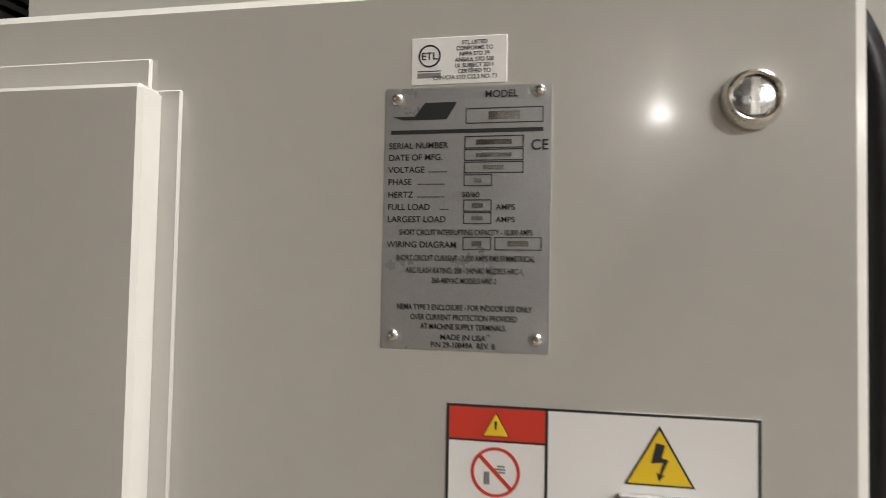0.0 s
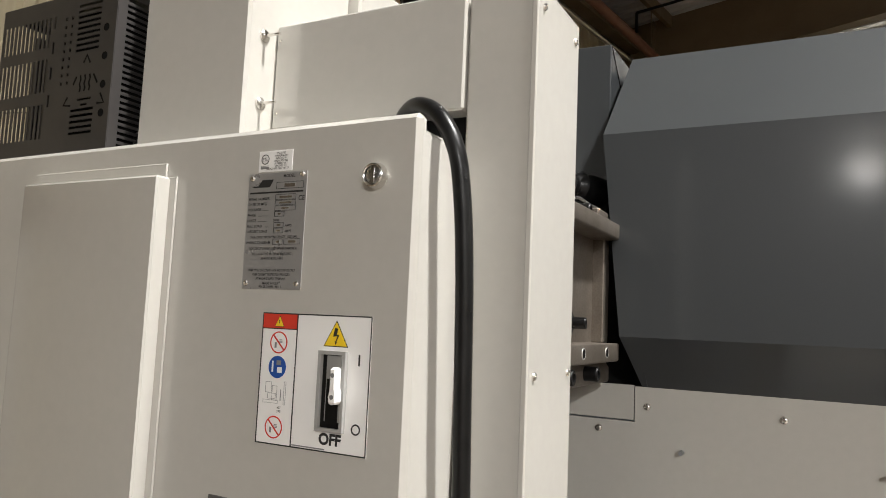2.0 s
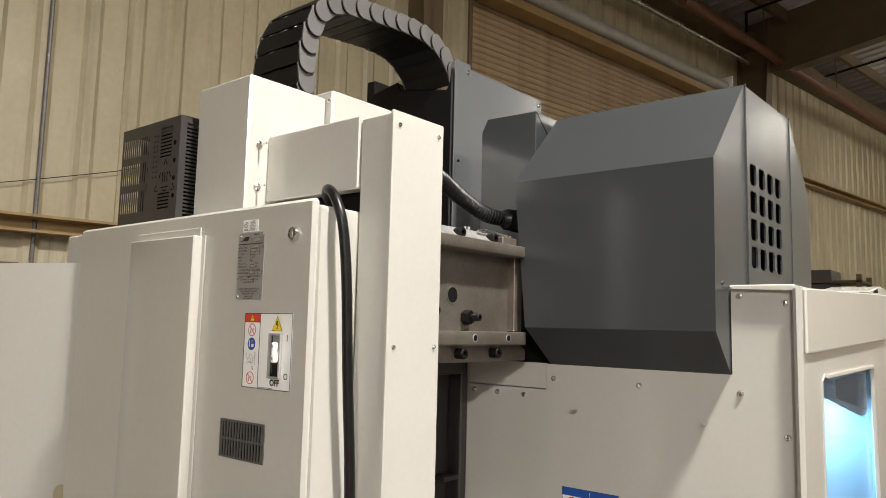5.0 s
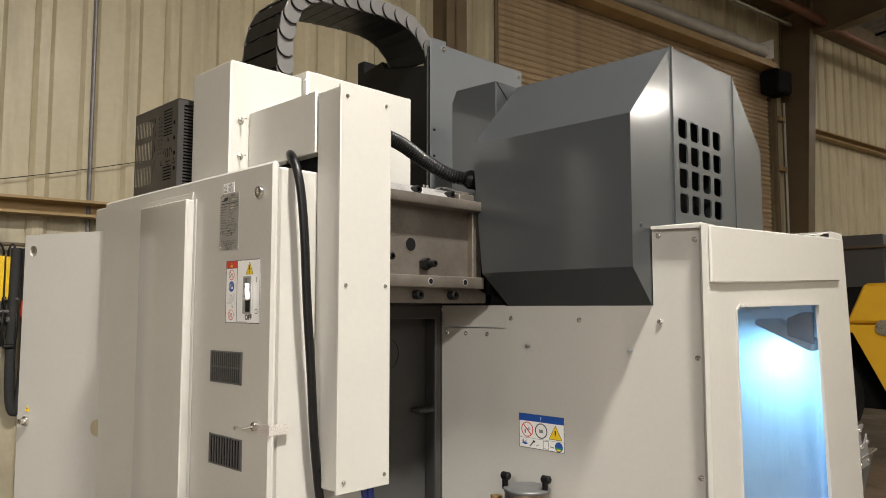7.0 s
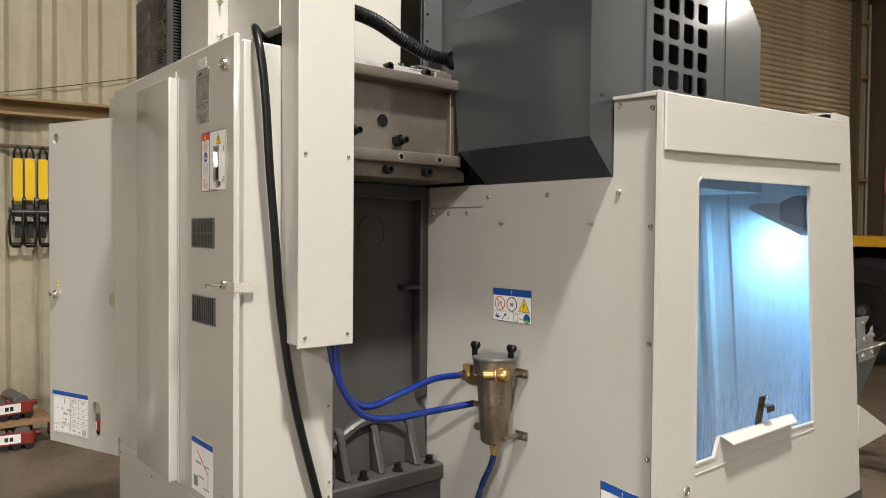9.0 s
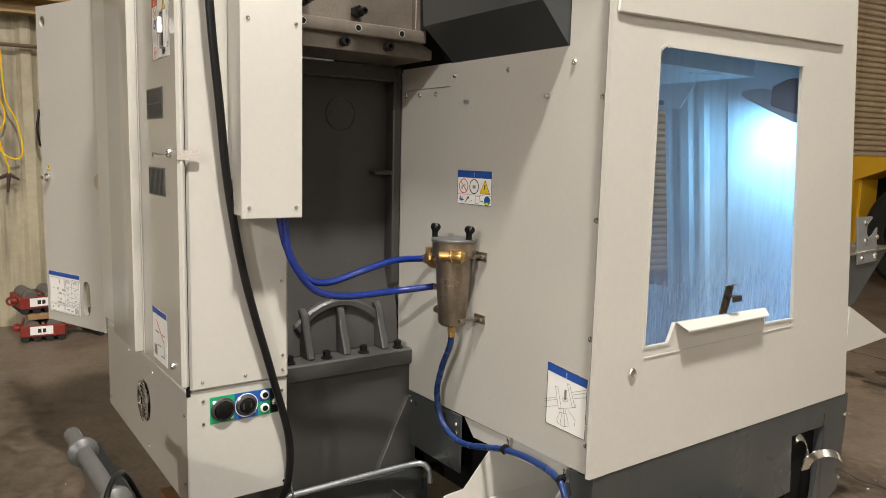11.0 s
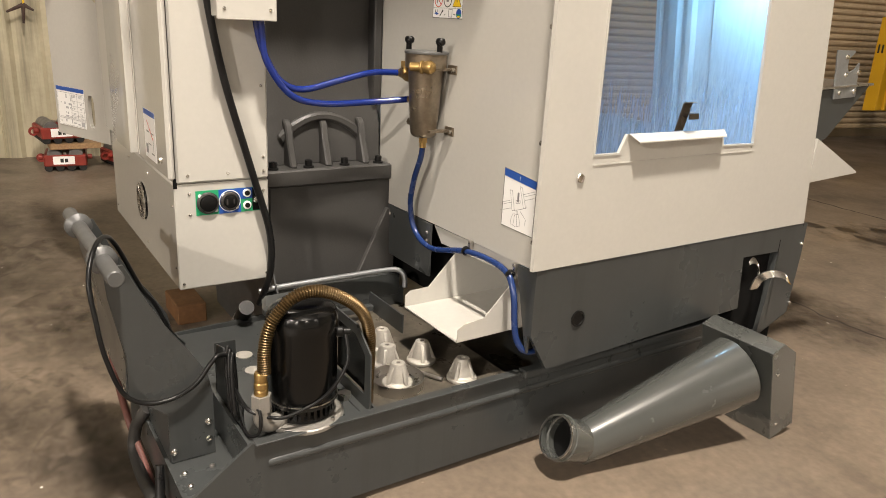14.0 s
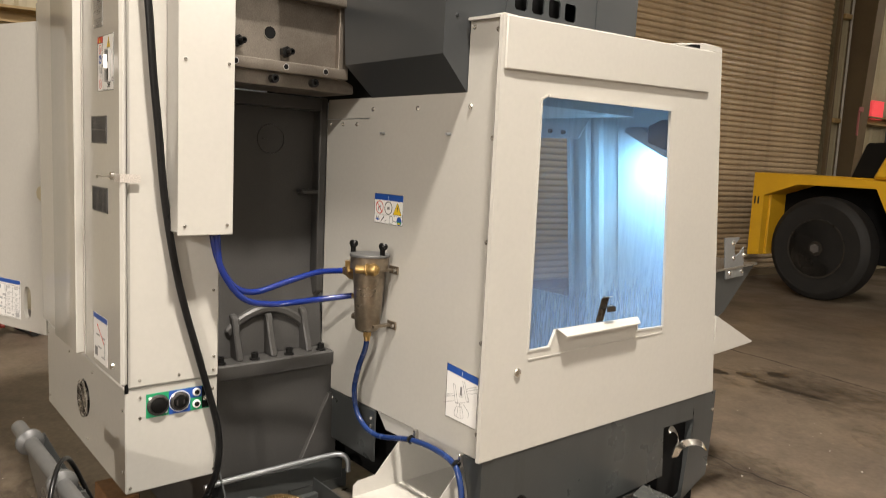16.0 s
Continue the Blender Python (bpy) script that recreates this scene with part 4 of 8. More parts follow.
def cam_lock(x, z, r=0.016):
    lock = part("cam_lock", lathe([(r, 0), (r * 1.02, 0.003), (r * 0.98, 0.006), (r * 0.90, 0.011), (r * 0.80, 0.012), (r * 0.72, 0.011), (r * 0.70, 0.006), (0.0, 0.006)], (x, YD, z), (0, -1, 0), 36), M_CHROME, cabinet, "round chrome slotted lock")
    part("lock_core", lathe([(0, 0.0062), (r * 0.66, 0.0062), (r * 0.64, 0.0095), (r * 0.55, 0.0102), (0, 0.0100)], (x, YD, z), (0, -1, 0), 30), M_LOCK, lock)
    part("lock_slot", prism([(x - 0.0022, z - r * 0.62), (x + 0.0022, z - r * 0.62), (x + 0.0022, z + r * 0.62), (x - 0.0022, z + r * 0.62)], "y", YD - 0.0112, YD - 0.0101), M_CHROME, lock)


cam_lock(0.0475, 2.022)
cam_lock(0.048, 1.432, 0.012)
cam_lock(0.040, 0.842, 0.010)
part("key", hose([(0.048, 0.428, 1.432), (0.030, 0.410, 1.428), (0.010, 0.40, 1.432), (0.004, 0.402, 1.422)], 0.0018, 6), M_STEEL, cabinet)
part("tape_strip", prism([(0.052, 0.4372), (0.1072, 0.4372), (0.1072, 0.497), (0.1066, 0.497), (0.1066, 0.4378), (0.052, 0.4378)], "z", 1.415, 1.440), M_TAPE, cabinet, "strip of patterned tape over the door gap")
# fan opening of the lower box
part("fan_hole", lathe([(0.0, 0.0), (0.066, 0.0), (0.066, 0.0015), (0.0, 0.0015)], (-0.39, 0.456, 0.612), (0, -1, 0), 30), M_DARK, cabinet)
hub_ = part("fan_hub", lathe([(0.0, 0.0016), (0.022, 0.0016), (0.020, 0.006), (0.0, 0.008)], (-0.39, 0.456, 0.612), (0, -1, 0), 30), M_CHROME, cabinet)
for r in (0.030, 0.042, 0.054, 0.066):
    part("fan_guard_ring", lathe([(r - 0.0013, 0.008), (r + 0.0013, 0.008), (r + 0.0013, 0.0105), (r - 0.0013, 0.0105), (r - 0.0013, 0.008)], (-0.39, 0.456, 0.612), (0, -1, 0), 30), M_CHROME, hub_)
for k in range(4):
    a = math.pi / 4 + k * math.pi / 2
    part("fan_guard_spoke", rod((-0.39, 0.4495, 0.612), (-0.39 + 0.067 * math.cos(a), 0.4495, 0.612 + 0.067 * math.sin(a)), 0.0018, n=6), M_CHROME, hub_)
for k in range(5):
    b = prism([(0.020, -0.004), (0.058, 0.010), (0.062, 0.034), (0.046, 0.040), (0.022, 0.012)], "y", 0.4538, 0.4550)
    bmesh.ops.transform(b, matrix=Matrix.Translation((-0.39, 0, 0.612)) @ Matrix.Rotation(k * 1.2566, 4, "Y"), verts=b.verts[:])
    part("fan_blade", b, M_PERF, hub_)
for x, z in ((-0.95, 0.735), (-0.6, 0.735), (-0.28, 0.735), (-0.93, 0.47), (-0.35, 0.47), (0.06, 0.5), (0.06, 0.70)):
    screw((x, 0.456, z), (0, -1, 0), 0.005, parent=cabinet)
for y, z in ((0.497, 0.80), (0.62, 0.80), (0.735, 0.80), (0.732, 1.068), (0.735, 0.845), (0.500, 0.742), (0.500, 0.675), (0.735, 0.735), (0.47, 0.45), (0.74, 0.45)):
    screw((0.0855 if z < 0.78 else 0.0925, y, z), (1, 0, 0), 0.005, parent=cabinet)
# connector strip
strip = part("connector_strip", box(0.0852, 0.0868, 0.519, 0.722, 0.670, 0.748), M_GREEN, cabinet, "green and blue connector strip")
part("strip_field", box(0.0868, 0.0873, 0.590, 0.660, 0.670, 0.748), M_LBLUE, strip)
part("strip_field", box(0.0868, 0.0873, 0.660, 0.698, 0.712, 0.748), M_LBLUE, strip)
part("strip_field", box(0.0868, 0.0873, 0.698, 0.722, 0.672, 0.746), M_BLACK, strip)
part("corner_notch", box(0.080, 0.0862, 0.4553, 0.466, 0.760, 0.790), M_DARK, cabinet)
for y, z, r, rim in ((0.556, 0.708, 0.031, M_PERF), (0.625, 0.709, 0.027, M_PERF)):
    flange_ = part("socket_flange", lathe([(r + 0.004, 0), (r + 0.004, 0.002), (r + 0.001, 0.004), (r, 0.010), (r - 0.003, 0.011), (r - 0.004, 0.003), (0, 0.003)], (0.0873, y, z), (1, 0, 0), 30), rim, strip)
    part("socket_face", lathe([(0, 0.0032), (r - 0.005, 0.0032), (r - 0.006, 0.010), (r - 0.010, 0.012), (0, 0.012)], (0.0873, y, z), (1, 0, 0), 26), M_BLACK, flange_)
    for dy, dz in ((-1, 1), (1, -1)):
        part("flange_ear", rod((0.0868, y + dy * r * 0.80, z + dz * r * 0.80), (0.0905, y + dy * r * 0.80, z + dz * r * 0.80), 0.0055, n=14), M_LABEL, flange_)
part("socket_ring", lathe([(0.0325, 0), (0.0350, 0), (0.0345, 0.0008), (0.0330, 0.0008), (0.0325, 0)], (0.0874, 0.625, 0.709), (1, 0, 0), 32), M_LABEL, strip, "thin white printed ring")
part("socket_slot", box(0.0993, 0.0998, 0.611, 0.616, 0.700, 0.718), M_PERF, strip)
part("socket_slot", box(0.0993, 0.0998, 0.633, 0.637, 0.702, 0.716), M_PERF, strip)
for y, z in ((0.680, 0.731), (0.680, 0.691)):
    small = part("small_socket", lathe([(0.0135, 0), (0.0135, 0.004), (0.012, 0.006), (0.0085, 0.006), (0.0085, 0.003), (0, 0.003)], (0.0873, y, z), (1, 0, 0), 22), M_LABEL, strip)
    part("socket_core", lathe([(0, 0.0032), (0.0082, 0.0032), (0.0078, 0.008), (0, 0.008)], (0.0873, y, z), (1, 0, 0), 18), M_BLACK, small)
part("small_socket", lathe([(0.011, 0), (0.011, 0.006), (0.007, 0.012), (0.003, 0.014), (0, 0.014)], (0.0873, 0.711, 0.706), (1, 0, 0), 20), M_CHROME, strip)

# open side door of the cabinet
D_A, D_B = Vector((-0.972, 0.452)), Vector((-1.366, 0.300))
open_door = thing("open_cabinet_door", (-1.17, 0.37, 0.715), "off-white hinged sheet-metal door standing open beside the cabinet", "cabinet door")
dirv = (D_B - D_A).normalized()
nrm = Vector((dirv.y, -dirv.x))
if nrm.y > 0:
    nrm = -nrm


def on_door(s, off=0.0):
    p = D_A + dirv * s + nrm * off
    return p.x, p.y


LEN = (D_B - D_A).length


def pierced(s0, s1, z0, z1, sc, zc, a, b, power, bm):
    """A stretch of the door leaf with a rounded hole through it."""
    turns = sorted([k * math.pi / 12 for k in range(24)] + [math.atan2(z - zc, s_ - sc) % (2 * math.pi) for s_ in (s0, s1) for z in (z0, z1)])
    outer_, inner_ = [], []
    for q in turns:
        c, d = math.cos(q), math.sin(q)
        reach = min(((s1 if c > 0 else s0) - sc) / c if abs(c) > 1e-6 else 9, ((z1 if d > 0 else z0) - zc) / d if abs(d) > 1e-6 else 9)
        outer_.append((sc + c * reach, zc + d * reach))
        inner_.append((sc + a * math.copysign(abs(c) ** power, c), zc + b * math.copysign(abs(d) ** power, d)))
    return ring(outer_, inner_, "x", -0.016, 0.0, bm)


leaf = prism([(0, 1.0), (LEN, 1.0), (LEN, 1.85), (0, 1.85)], "x", -0.016, 0.0)
pierced(0, LEN, 0.715, 1.0, LEN - 0.292, 0.837, 0.026, 0.069, 0.62, leaf)
pierced(0, LEN, 1.85, 2.0, LEN - 0.045, 1.938, 0.019, 0.021, 1.0, leaf)
bmesh.ops.transform(leaf, matrix=Matrix(((nrm.x, dirv.x, 0, D_A.x), (nrm.y, dirv.y, 0, D_A.y), (0, 0, 1, 0), (0, 0, 0, 1))), verts=leaf.verts[:])
bmesh.ops.recalc_face_normals(leaf, faces=leaf.faces[:])
part("leaf", leaf, M_WHITE, open_door)


def door_disc(name, s, z, r, off, mat, label="", wide=1.0):
    p = on_door(s, off)
    bm = lathe([(0, 0), (r, 0), (r, 0.001), (0, 0.001)], (p[0], p[1], z), (nrm.x, nrm.y, 0), 24)
    return part(name, bm, mat, open_door, label)


door_disc("round_opening", 0.02, 1.31, 0.030, 0.0008, M_WALL)
pk = on_door(LEN - 0.05, 0.001)
part("door_lock", lathe([(0.017, 0), (0.017, 0.010), (0.014, 0.015), (0.010, 0.018), (0.010, 0.030), (0, 0.032)], (pk[0], pk[1], 1.315), (nrm.x, nrm.y, 0), 18), M_CHROME, open_door)


def door_quad(name, s0, s1, z0, z1, off, mat, label=""):
    return part(name, prism([on_door(s0, off), on_door(s1, off), on_door(s1, off + 0.0006), on_door(s0, off + 0.0006)], "z", z0, z1), mat, open_door, label)


door_quad("instruction_label", LEN - 0.245, LEN - 0.02, 0.757, 0.925, 0.001, M_LABEL, "white instruction label with a blue head")
door_quad("label_head", LEN - 0.245, LEN - 0.02, 0.908, 0.925, 0.002, M_LBLUE)
for a, b, z0, z1 in ((0.0745, 0.083, 0.877, 0.895), (0.112, 0.116, 0.866, 0.899), (0.124, 0.128, 0.866, 0.896), (0.060, 0.070, 0.850, 0.860), (0.030, 0.036, 0.853, 0.858), (0.095, 0.122, 0.848, 0.857), (0.070, 0.094, 0.832, 0.841), (0.104, 0.112, 0.834, 0.840), (0.122, 0.126, 0.832, 0.838), (0.066, 0.070, 0.812, 0.820), (0.080, 0.090, 0.808, 0.818), (0.064, 0.090, 0.796, 0.803), (0.100, 0.112, 0.796, 0.800), (0.020, 0.026, 0.770, 0.778), (0.060, 0.070, 0.774, 0.784), (0.110, 0.116, 0.770, 0.786), (0.126, 0.150, 0.771, 0.777), (0.160, 0.178, 0.768, 0.774), (0.188, 0.214, 0.764, 0.784)):
    door_quad("pictogram", LEN - 0.02 - b, LEN - 0.02 - a, z0, z1, 0.002, M_PRINT)
for z, w in ((0.894, 0.030), (0.889, 0.034), (0.884, 0.026), (0.861, 0.018), (0.856, 0.014), (0.838, 0.016), (0.833, 0.012), (0.815, 0.022), (0.810, 0.016), (0.798, 0.020)):
    for c in (0.139, 0.195):
        door_quad("print_bar", LEN - 0.02 - c - w / 2, LEN - 0.02 - c + w / 2, z, z + 0.0024, 0.002, M_PRINT)
def door_poly(name, pts, off, mat, label=""):
    m_ = bmesh.new()
    rows = [[m_.verts.new((*on_door(s_, off + d), z_)) for s_, z_ in pts] for d in (0.0, 0.0006)]
    m_.faces.new(rows[0])
    m_.faces.new(rows[1][::-1])
    for i in range(len(pts)):
        j = (i + 1) % len(pts)
        m_.faces.new((rows[0][j], rows[0][i], rows[1][i], rows[1][j]))
    return part(name, m_, mat, open_door, label)


door_poly("warning_mark", [(LEN - 0.064, 1.348), (LEN - 0.038, 1.348), (LEN - 0.051, 1.371)], 0.001, M_YELLOW, "small yellow warning triangle")
door_poly("warning_bolt", [(LEN - 0.052, 1.353), (LEN - 0.048, 1.360), (LEN - 0.051, 1.364), (LEN - 0.054, 1.358)], 0.0018, M_INK)
for z in (0.7875, 0.7935, 0.806, 0.826, 0.846, 0.868, 0.900):
    door_quad("table_rule", LEN - 0.24, LEN - (0.025 if z < 0.8 or z > 0.89 else 0.135), z, z + 0.0009, 0.002, M_INKGREY)
for k in (0.025, 0.135, 0.187, 0.24):
    door_quad("table_rule", LEN - k - 0.0009, LEN - k, 0.7935 if k in (0.135, 0.187) else 0.760, 0.901, 0.002, M_INKGREY)
door_quad("table_rule", LEN - 0.24, LEN - 0.025, 0.760, 0.761, 0.002, M_INKGREY)

# ---- door plates and labels ----
plate = thing("name_plate", (-0.108, YD, 1.882), "brushed metal name plate riveted to the cabinet door", "name plate")
part("plate", prism([(-0.157, 1.882), (-0.059, 1.882), (-0.059, 2.0355), (-0.157, 2.0355)], "y", YD - 0.0012, YD - 0.0001), M_PLATE, plate)
for x, z in ((-0.150, 2.029), (-0.066, 2.0315), (-0.150, 1.8895), (-0.066, 1.8895)):
    part("rivet", lathe([(0.0036, 0), (0.0036, 0.0012), (0.0026, 0.0024), (0.0012, 0.0028), (0.0010, 0.0016), (0, 0.0016)], (x, YD - 0.0012, z), (0, -1, 0), 16), M_CHROME, plate)
YT = YD - 0.0013


def bar(x0, x1, z0, z1, mat, parent, y=None, name="print_bar", d=0.0004):
    y = YT if y is None else y
    return part(name, box(x0, x1, y - d, y, z0, z1), mat, parent)


for z, text in ((2.0065, None), (1.9995, "SERIAL NUMBER"), (1.9925, "DATE OF MFG."), (1.9852, "VOLTAGE"), (1.9780, "PHASE"), (1.9705, "HERTZ"), (1.9632, "FULL LOAD"), (1.9560, "LARGEST LOAD"), (1.9412, "WIRING DIAGRAM")):
    if text:
        letters("text", text, 0.0050, (-0.1545, YT, z), "-y", M_INK, plate)
        x = -0.1545 + 0.0034 * len(text) + 0.001
        if x < -0.1185:
            letters("text", "." * int((-0.115 - x) / 0.0014), 0.0050, (x, YT, z), "-y", M_INK, plate)
letters("text", "MODEL", 0.0058, (-0.0975, YT, 2.0285), "-y", M_INK, plate)
letters("text", "50/60", 0.0046, (-0.110, YT, 1.9705), "-y", M_INK, plate)
letters("text", "AMPS", 0.0046, (-0.090, YT, 1.9632), "-y", M_INK, plate)
letters("text", "AMPS", 0.0046, (-0.090, YT, 1.9560), "-y", M_INK, plate)
letters("text", "CE", 0.0085, (-0.0705, YT, 1.9975), "-y", M_INK, plate)
for text, z, s in (("SHORT CIRCUIT INTERRUPTING CAPACITY - 10,000 AMPS", 1.9490, 0.66), ("SHORT CIRCUIT CURRENT - 5,000 AMPS RMS SYMMETRICAL", 1.9340, 0.66), ("ARC FLASH RATING: 208 - 240VAC MODELS HRC-1,", 1.9268, 0.66), ("360-480VAC MODELS HRC-2", 1.9210, 0.66), ("NEMA TYPE 2 ENCLOSURE - FOR INDOOR USE ONLY", 1.9055, 0.72), ("OVER CURRENT PROTECTION PROVIDED", 1.8998, 0.72), ("AT MACHINE SUPPLY TERMINALS.", 1.8945, 0.72), ("MADE IN USA", 1.8885, 0.95), ("P/N 29-10049A  REV. B", 1.8840, 0.85)):
    letters("text", text, 0.0046, (-0.108, YT, z - 0.0005), "-y", M_INK, plate, "CENTER", s)
# maker's mark as a plain slanted shape, maker's line and stamped values as bars
part("maker_mark", prism([(-0.1525, 2.0185), (-0.139, 2.0185), (-0.133, 2.0265), (-0.114, 2.0265), (-0.1155, 2.0235), (-0.120, 2.0165), (-0.146, 2.0165)], "y", YT - 0.0004, YT), M_INK, plate, "black slanted maker's mark")
bar(-0.1535, -0.0635, 2.0082, 2.0104, M_INK, plate)
for x0, x1, z0, z1, stamped in ((-0.1085, -0.0635, 2.0135, 2.0225, 0.4), (-0.109, -0.0745, 1.9990, 2.0062, 0.6), (-0.109, -0.0745, 1.9918, 1.9985, 0.6), (-0.109, -0.0745, 1.9845, 1.9912, 0.35), (-0.109, -0.0925, 1.9770, 1.9838, 0.3), (-0.109, -0.0925, 1.9622, 1.9692, 0.4), (-0.109, -0.0925, 1.9550, 1.9618, 0.4), (-0.109, -0.0925, 1.9400, 1.9475, 0.35), (-0.0905, -0.0635, 1.9400, 1.9475, 0.45)):
    m = ring([(x0, z0), (x1, z0), (x1, z1), (x0, z1)], [(x0 + 0.0005, z0 + 0.0005), (x1 - 0.0005, z0 + 0.0005), (x1 - 0.0005, z1 - 0.0005), (x0 + 0.0005, z1 - 0.0005)], "y", YT - 0.0004, YT)
    part("value_box", m, M_INK, plate)
    c, w = (x0 + x1) / 2, (x1 - x0) * stamped / 2
    bar(c - w, c + w, z0 + 0.0022, z1 - 0.0022, M_CHROME, plate, name="stamped_value")

etl = thing("listing_label", (-0.11, YD, 2.037), "small white printed listing sticker on the cabinet door", "sticker")
part("sticker", prism([(-0.1420, 2.0375), (-0.0850, 2.0375), (-0.0850, 2.0655), (-0.1420, 2.0655)], "y", YD - 0.0008, YD - 0.0001, 0.0002), M_LABEL, etl)
YE = YD - 0.0009
part("mark_ring", lathe([(0.0058, 0), (0.0068, 0), (0.0068, 0.0003), (0.0058, 0.0003), (0.0058, 0)], (-0.1310, YE, 2.0545), (0, -1, 0), 28), M_INK, etl)
letters("text", "ETL", 0.0062, (-0.1310, YE, 2.0523), "-y", M_INK, etl, "CENTER")
bar(-0.1380, -0.1240, 2.0452, 2.0456, M_INK, etl, YE)
bar(-0.1380, -0.1240, 2.0415, 2.0443, M_INKGREY, etl, YE)
for i, text in enumerate(("ETL LISTED", "CONFORMS TO", "NFPA STD 79", "ANSI/UL STD 508", "UL SUBJECT 2011", "CERTIFIED TO", "CAN/CSA STD C22.2 NO. 73")):
    letters("text", text, 0.0034, (-0.1040 if i < 6 else -0.1095, YE, 2.0605 - i * 0.0034), "-y", M_INK, etl, "CENTER", 0.9)

# disconnect sticker, at its rim black
sx0, sx1, sz0, sz1 = -0.1165, 0.0525, 1.687, 1.852
ws = thing("disconnect_warning_label", (-0.03, YD, sz0), "white safety sticker with red and yellow warnings round the main switch", "safety label")
part("sheet", box(sx0, sx1, YD - 0.0006, YD - 0.0001, sz0, sz1), M_LABEL, ws)
YW = YD - 0.0007
m = ring([(sx0, sz0), (sx1, sz0), (sx1, sz1), (sx0, sz1)], [(sx0 + 0.0015, sz0 + 0.0015), (sx1 - 0.0015, sz0 + 0.0015), (sx1 - 0.0015, sz1 - 0.0015), (sx0 + 0.0015, sz1 - 0.0015)], "y", YW - 0.0004, YW)
part("border", m, M_INK, ws)
xs = -0.0595
bar(xs - 0.0008, xs + 0.0008, sz0, sz1, M_INK, ws, YW, "border")
bar(sx0 + 0.0015, xs - 0.0008, sz1 - 0.0195, sz1 - 0.0015, M_RED, ws, YW, "red_head")
bar(sx0 + 0.0015, xs - 0.0008, sz1 - 0.0207, sz1 - 0.0195, M_INK, ws, YW, "border")


def sign_triangle(x, z, s, y, parent, bolt=True):
    part("sign_rim", prism([(x - s, z), (x + s, z), (x, z + s * 1.75)], "y", y - 0.0003, y), M_INK, parent)
    part("sign_field", prism([(x - s * 0.90, z + s * 0.06), (x + s * 0.90, z + s * 0.06), (x, z + s * 1.63)], "y", y - 0.0006, y - 0.0003), M_YELLOW, parent, "yellow warning triangle")
    if bolt:
        part("sign_bolt", prism([(x - 0.10 * s, z + 1.25 * s), (x + 0.16 * s, z + 1.2 * s), (x + 0.06 * s, z + 0.82 * s), (x + 0.26 * s, z + 0.78 * s), (x + 0.06 * s, z + 0.32 * s), (x + 0.16 * s, z + 0.36 * s), (x - 0.02 * s, z + 0.14 * s), (x - 0.08 * s, z + 0.40 * s), (x + 0.0 * s, z + 0.36 * s), (x + 0.10 * s, z + 0.70 * s), (x - 0.24 * s, z + 0.66 * s)], "y", y - 0.0008, y - 0.0006), M_INK, parent)
    else:
        part("sign_bolt", prism([(x - 0.1 * s, z + 1.1 * s), (x + 0.1 * s, z + 1.1 * s), (x + 0.05 * s, z + 0.5 * s), (x - 0.05 * s, z + 0.5 * s)], "y", y - 0.0008, y - 0.0006), M_INK, parent)


def forbid(x, z, r, y, parent):
    part("forbid_ring", lathe([(r * 0.88, 0), (r, 0), (r, 0.0004), (r * 0.88, 0.0004), (r * 0.88, 0)], (x, y, z), (0, -1, 0), 30), M_RED, parent, "red prohibition ring")
    for k, (dx, dz, w, h) in enumerate(((-0.35, -0.25, 0.22, 0.5), (0.15, 0.12, 0.5, 0.07), (0.2, 0.0, 0.4, 0.07), (0.22, 0.24, 0.30, 0.07))):
        part("pictogram", box(x + (dx - w / 2) * r, x + (dx + w / 2) * r, y - 0.0003, y, z + (dz - h / 2) * r, z + (dz + h / 2) * r), M_INKGREY, parent)
    q = r * 0.66
    part("forbid_slash", prism([(x - q - 0.05 * r, z + q - 0.05 * r), (x - q + 0.05 * r, z + q + 0.05 * r), (x + q + 0.05 * r, z - q + 0.05 * r), (x + q - 0.05 * r, z - q - 0.05 * r)], "y", y - 0.0006, y - 0.0003), M_RED, parent)


xc = (sx0 + xs) / 2
sign_triangle(xc, sz1 - 0.0175, 0.0078, YW - 0.0004, ws, False)
forbid(xc, 1.8145, 0.0140, YW, ws)
part("blue_disc", lathe([(0, 0), (0.014, 0), (0.014, 0.0004), (0, 0.0004)], (xc, YW, 1.7835), (0, -1, 0), 30), M_LBLUE, ws)
bar(xc + 0.0005, xc + 0.008, 1.7765, 1.7835, M_LABEL, ws, YW - 0.0004, "pictogram")
bar(xc - 0.0085, xc - 0.006, 1.777, 1.791, M_LABEL, ws, YW - 0.0004, "pictogram")
bar(xc - 0.001, xc + 0.006, 1.786, 1.792, M_INKGREY, ws, YW - 0.0004, "pictogram")
for x0, x1, z0, z1 in ((-0.017, -0.007, 1.751, 1.7645), (-0.006, 0.002, 1.742, 1.760), (-0.020, 0.004, 1.738, 1.742), (-0.013, 0.0, 1.7435, 1.7505), (0.0075, 0.0085, 1.742, 1.756), (0.013, 0.016, 1.737, 1.766)):
    m = ring([(xc + x0, z0), (xc + x1, z0), (xc + x1, z1), (xc + x0, z1)], [(xc + x0 + 0.0004, z0 + 0.0004), (xc + x1 - 0.0004, z0 + 0.0004), (xc + x1 - 0.0004, z1 - 0.0004), (xc + x0 + 0.0004, z1 - 0.0004)], "y", YW - 0.0003, YW)
    part("pictogram", m, M_INKGREY, ws)
letters("text", '40"', 0.0042, (xc + 0.004, YW, 1.7318), "-y", M_INK, ws)
letters("text", "(1M)", 0.0038, (xc + 0.003, YW, 1.7278), "-y", M_INK, ws)
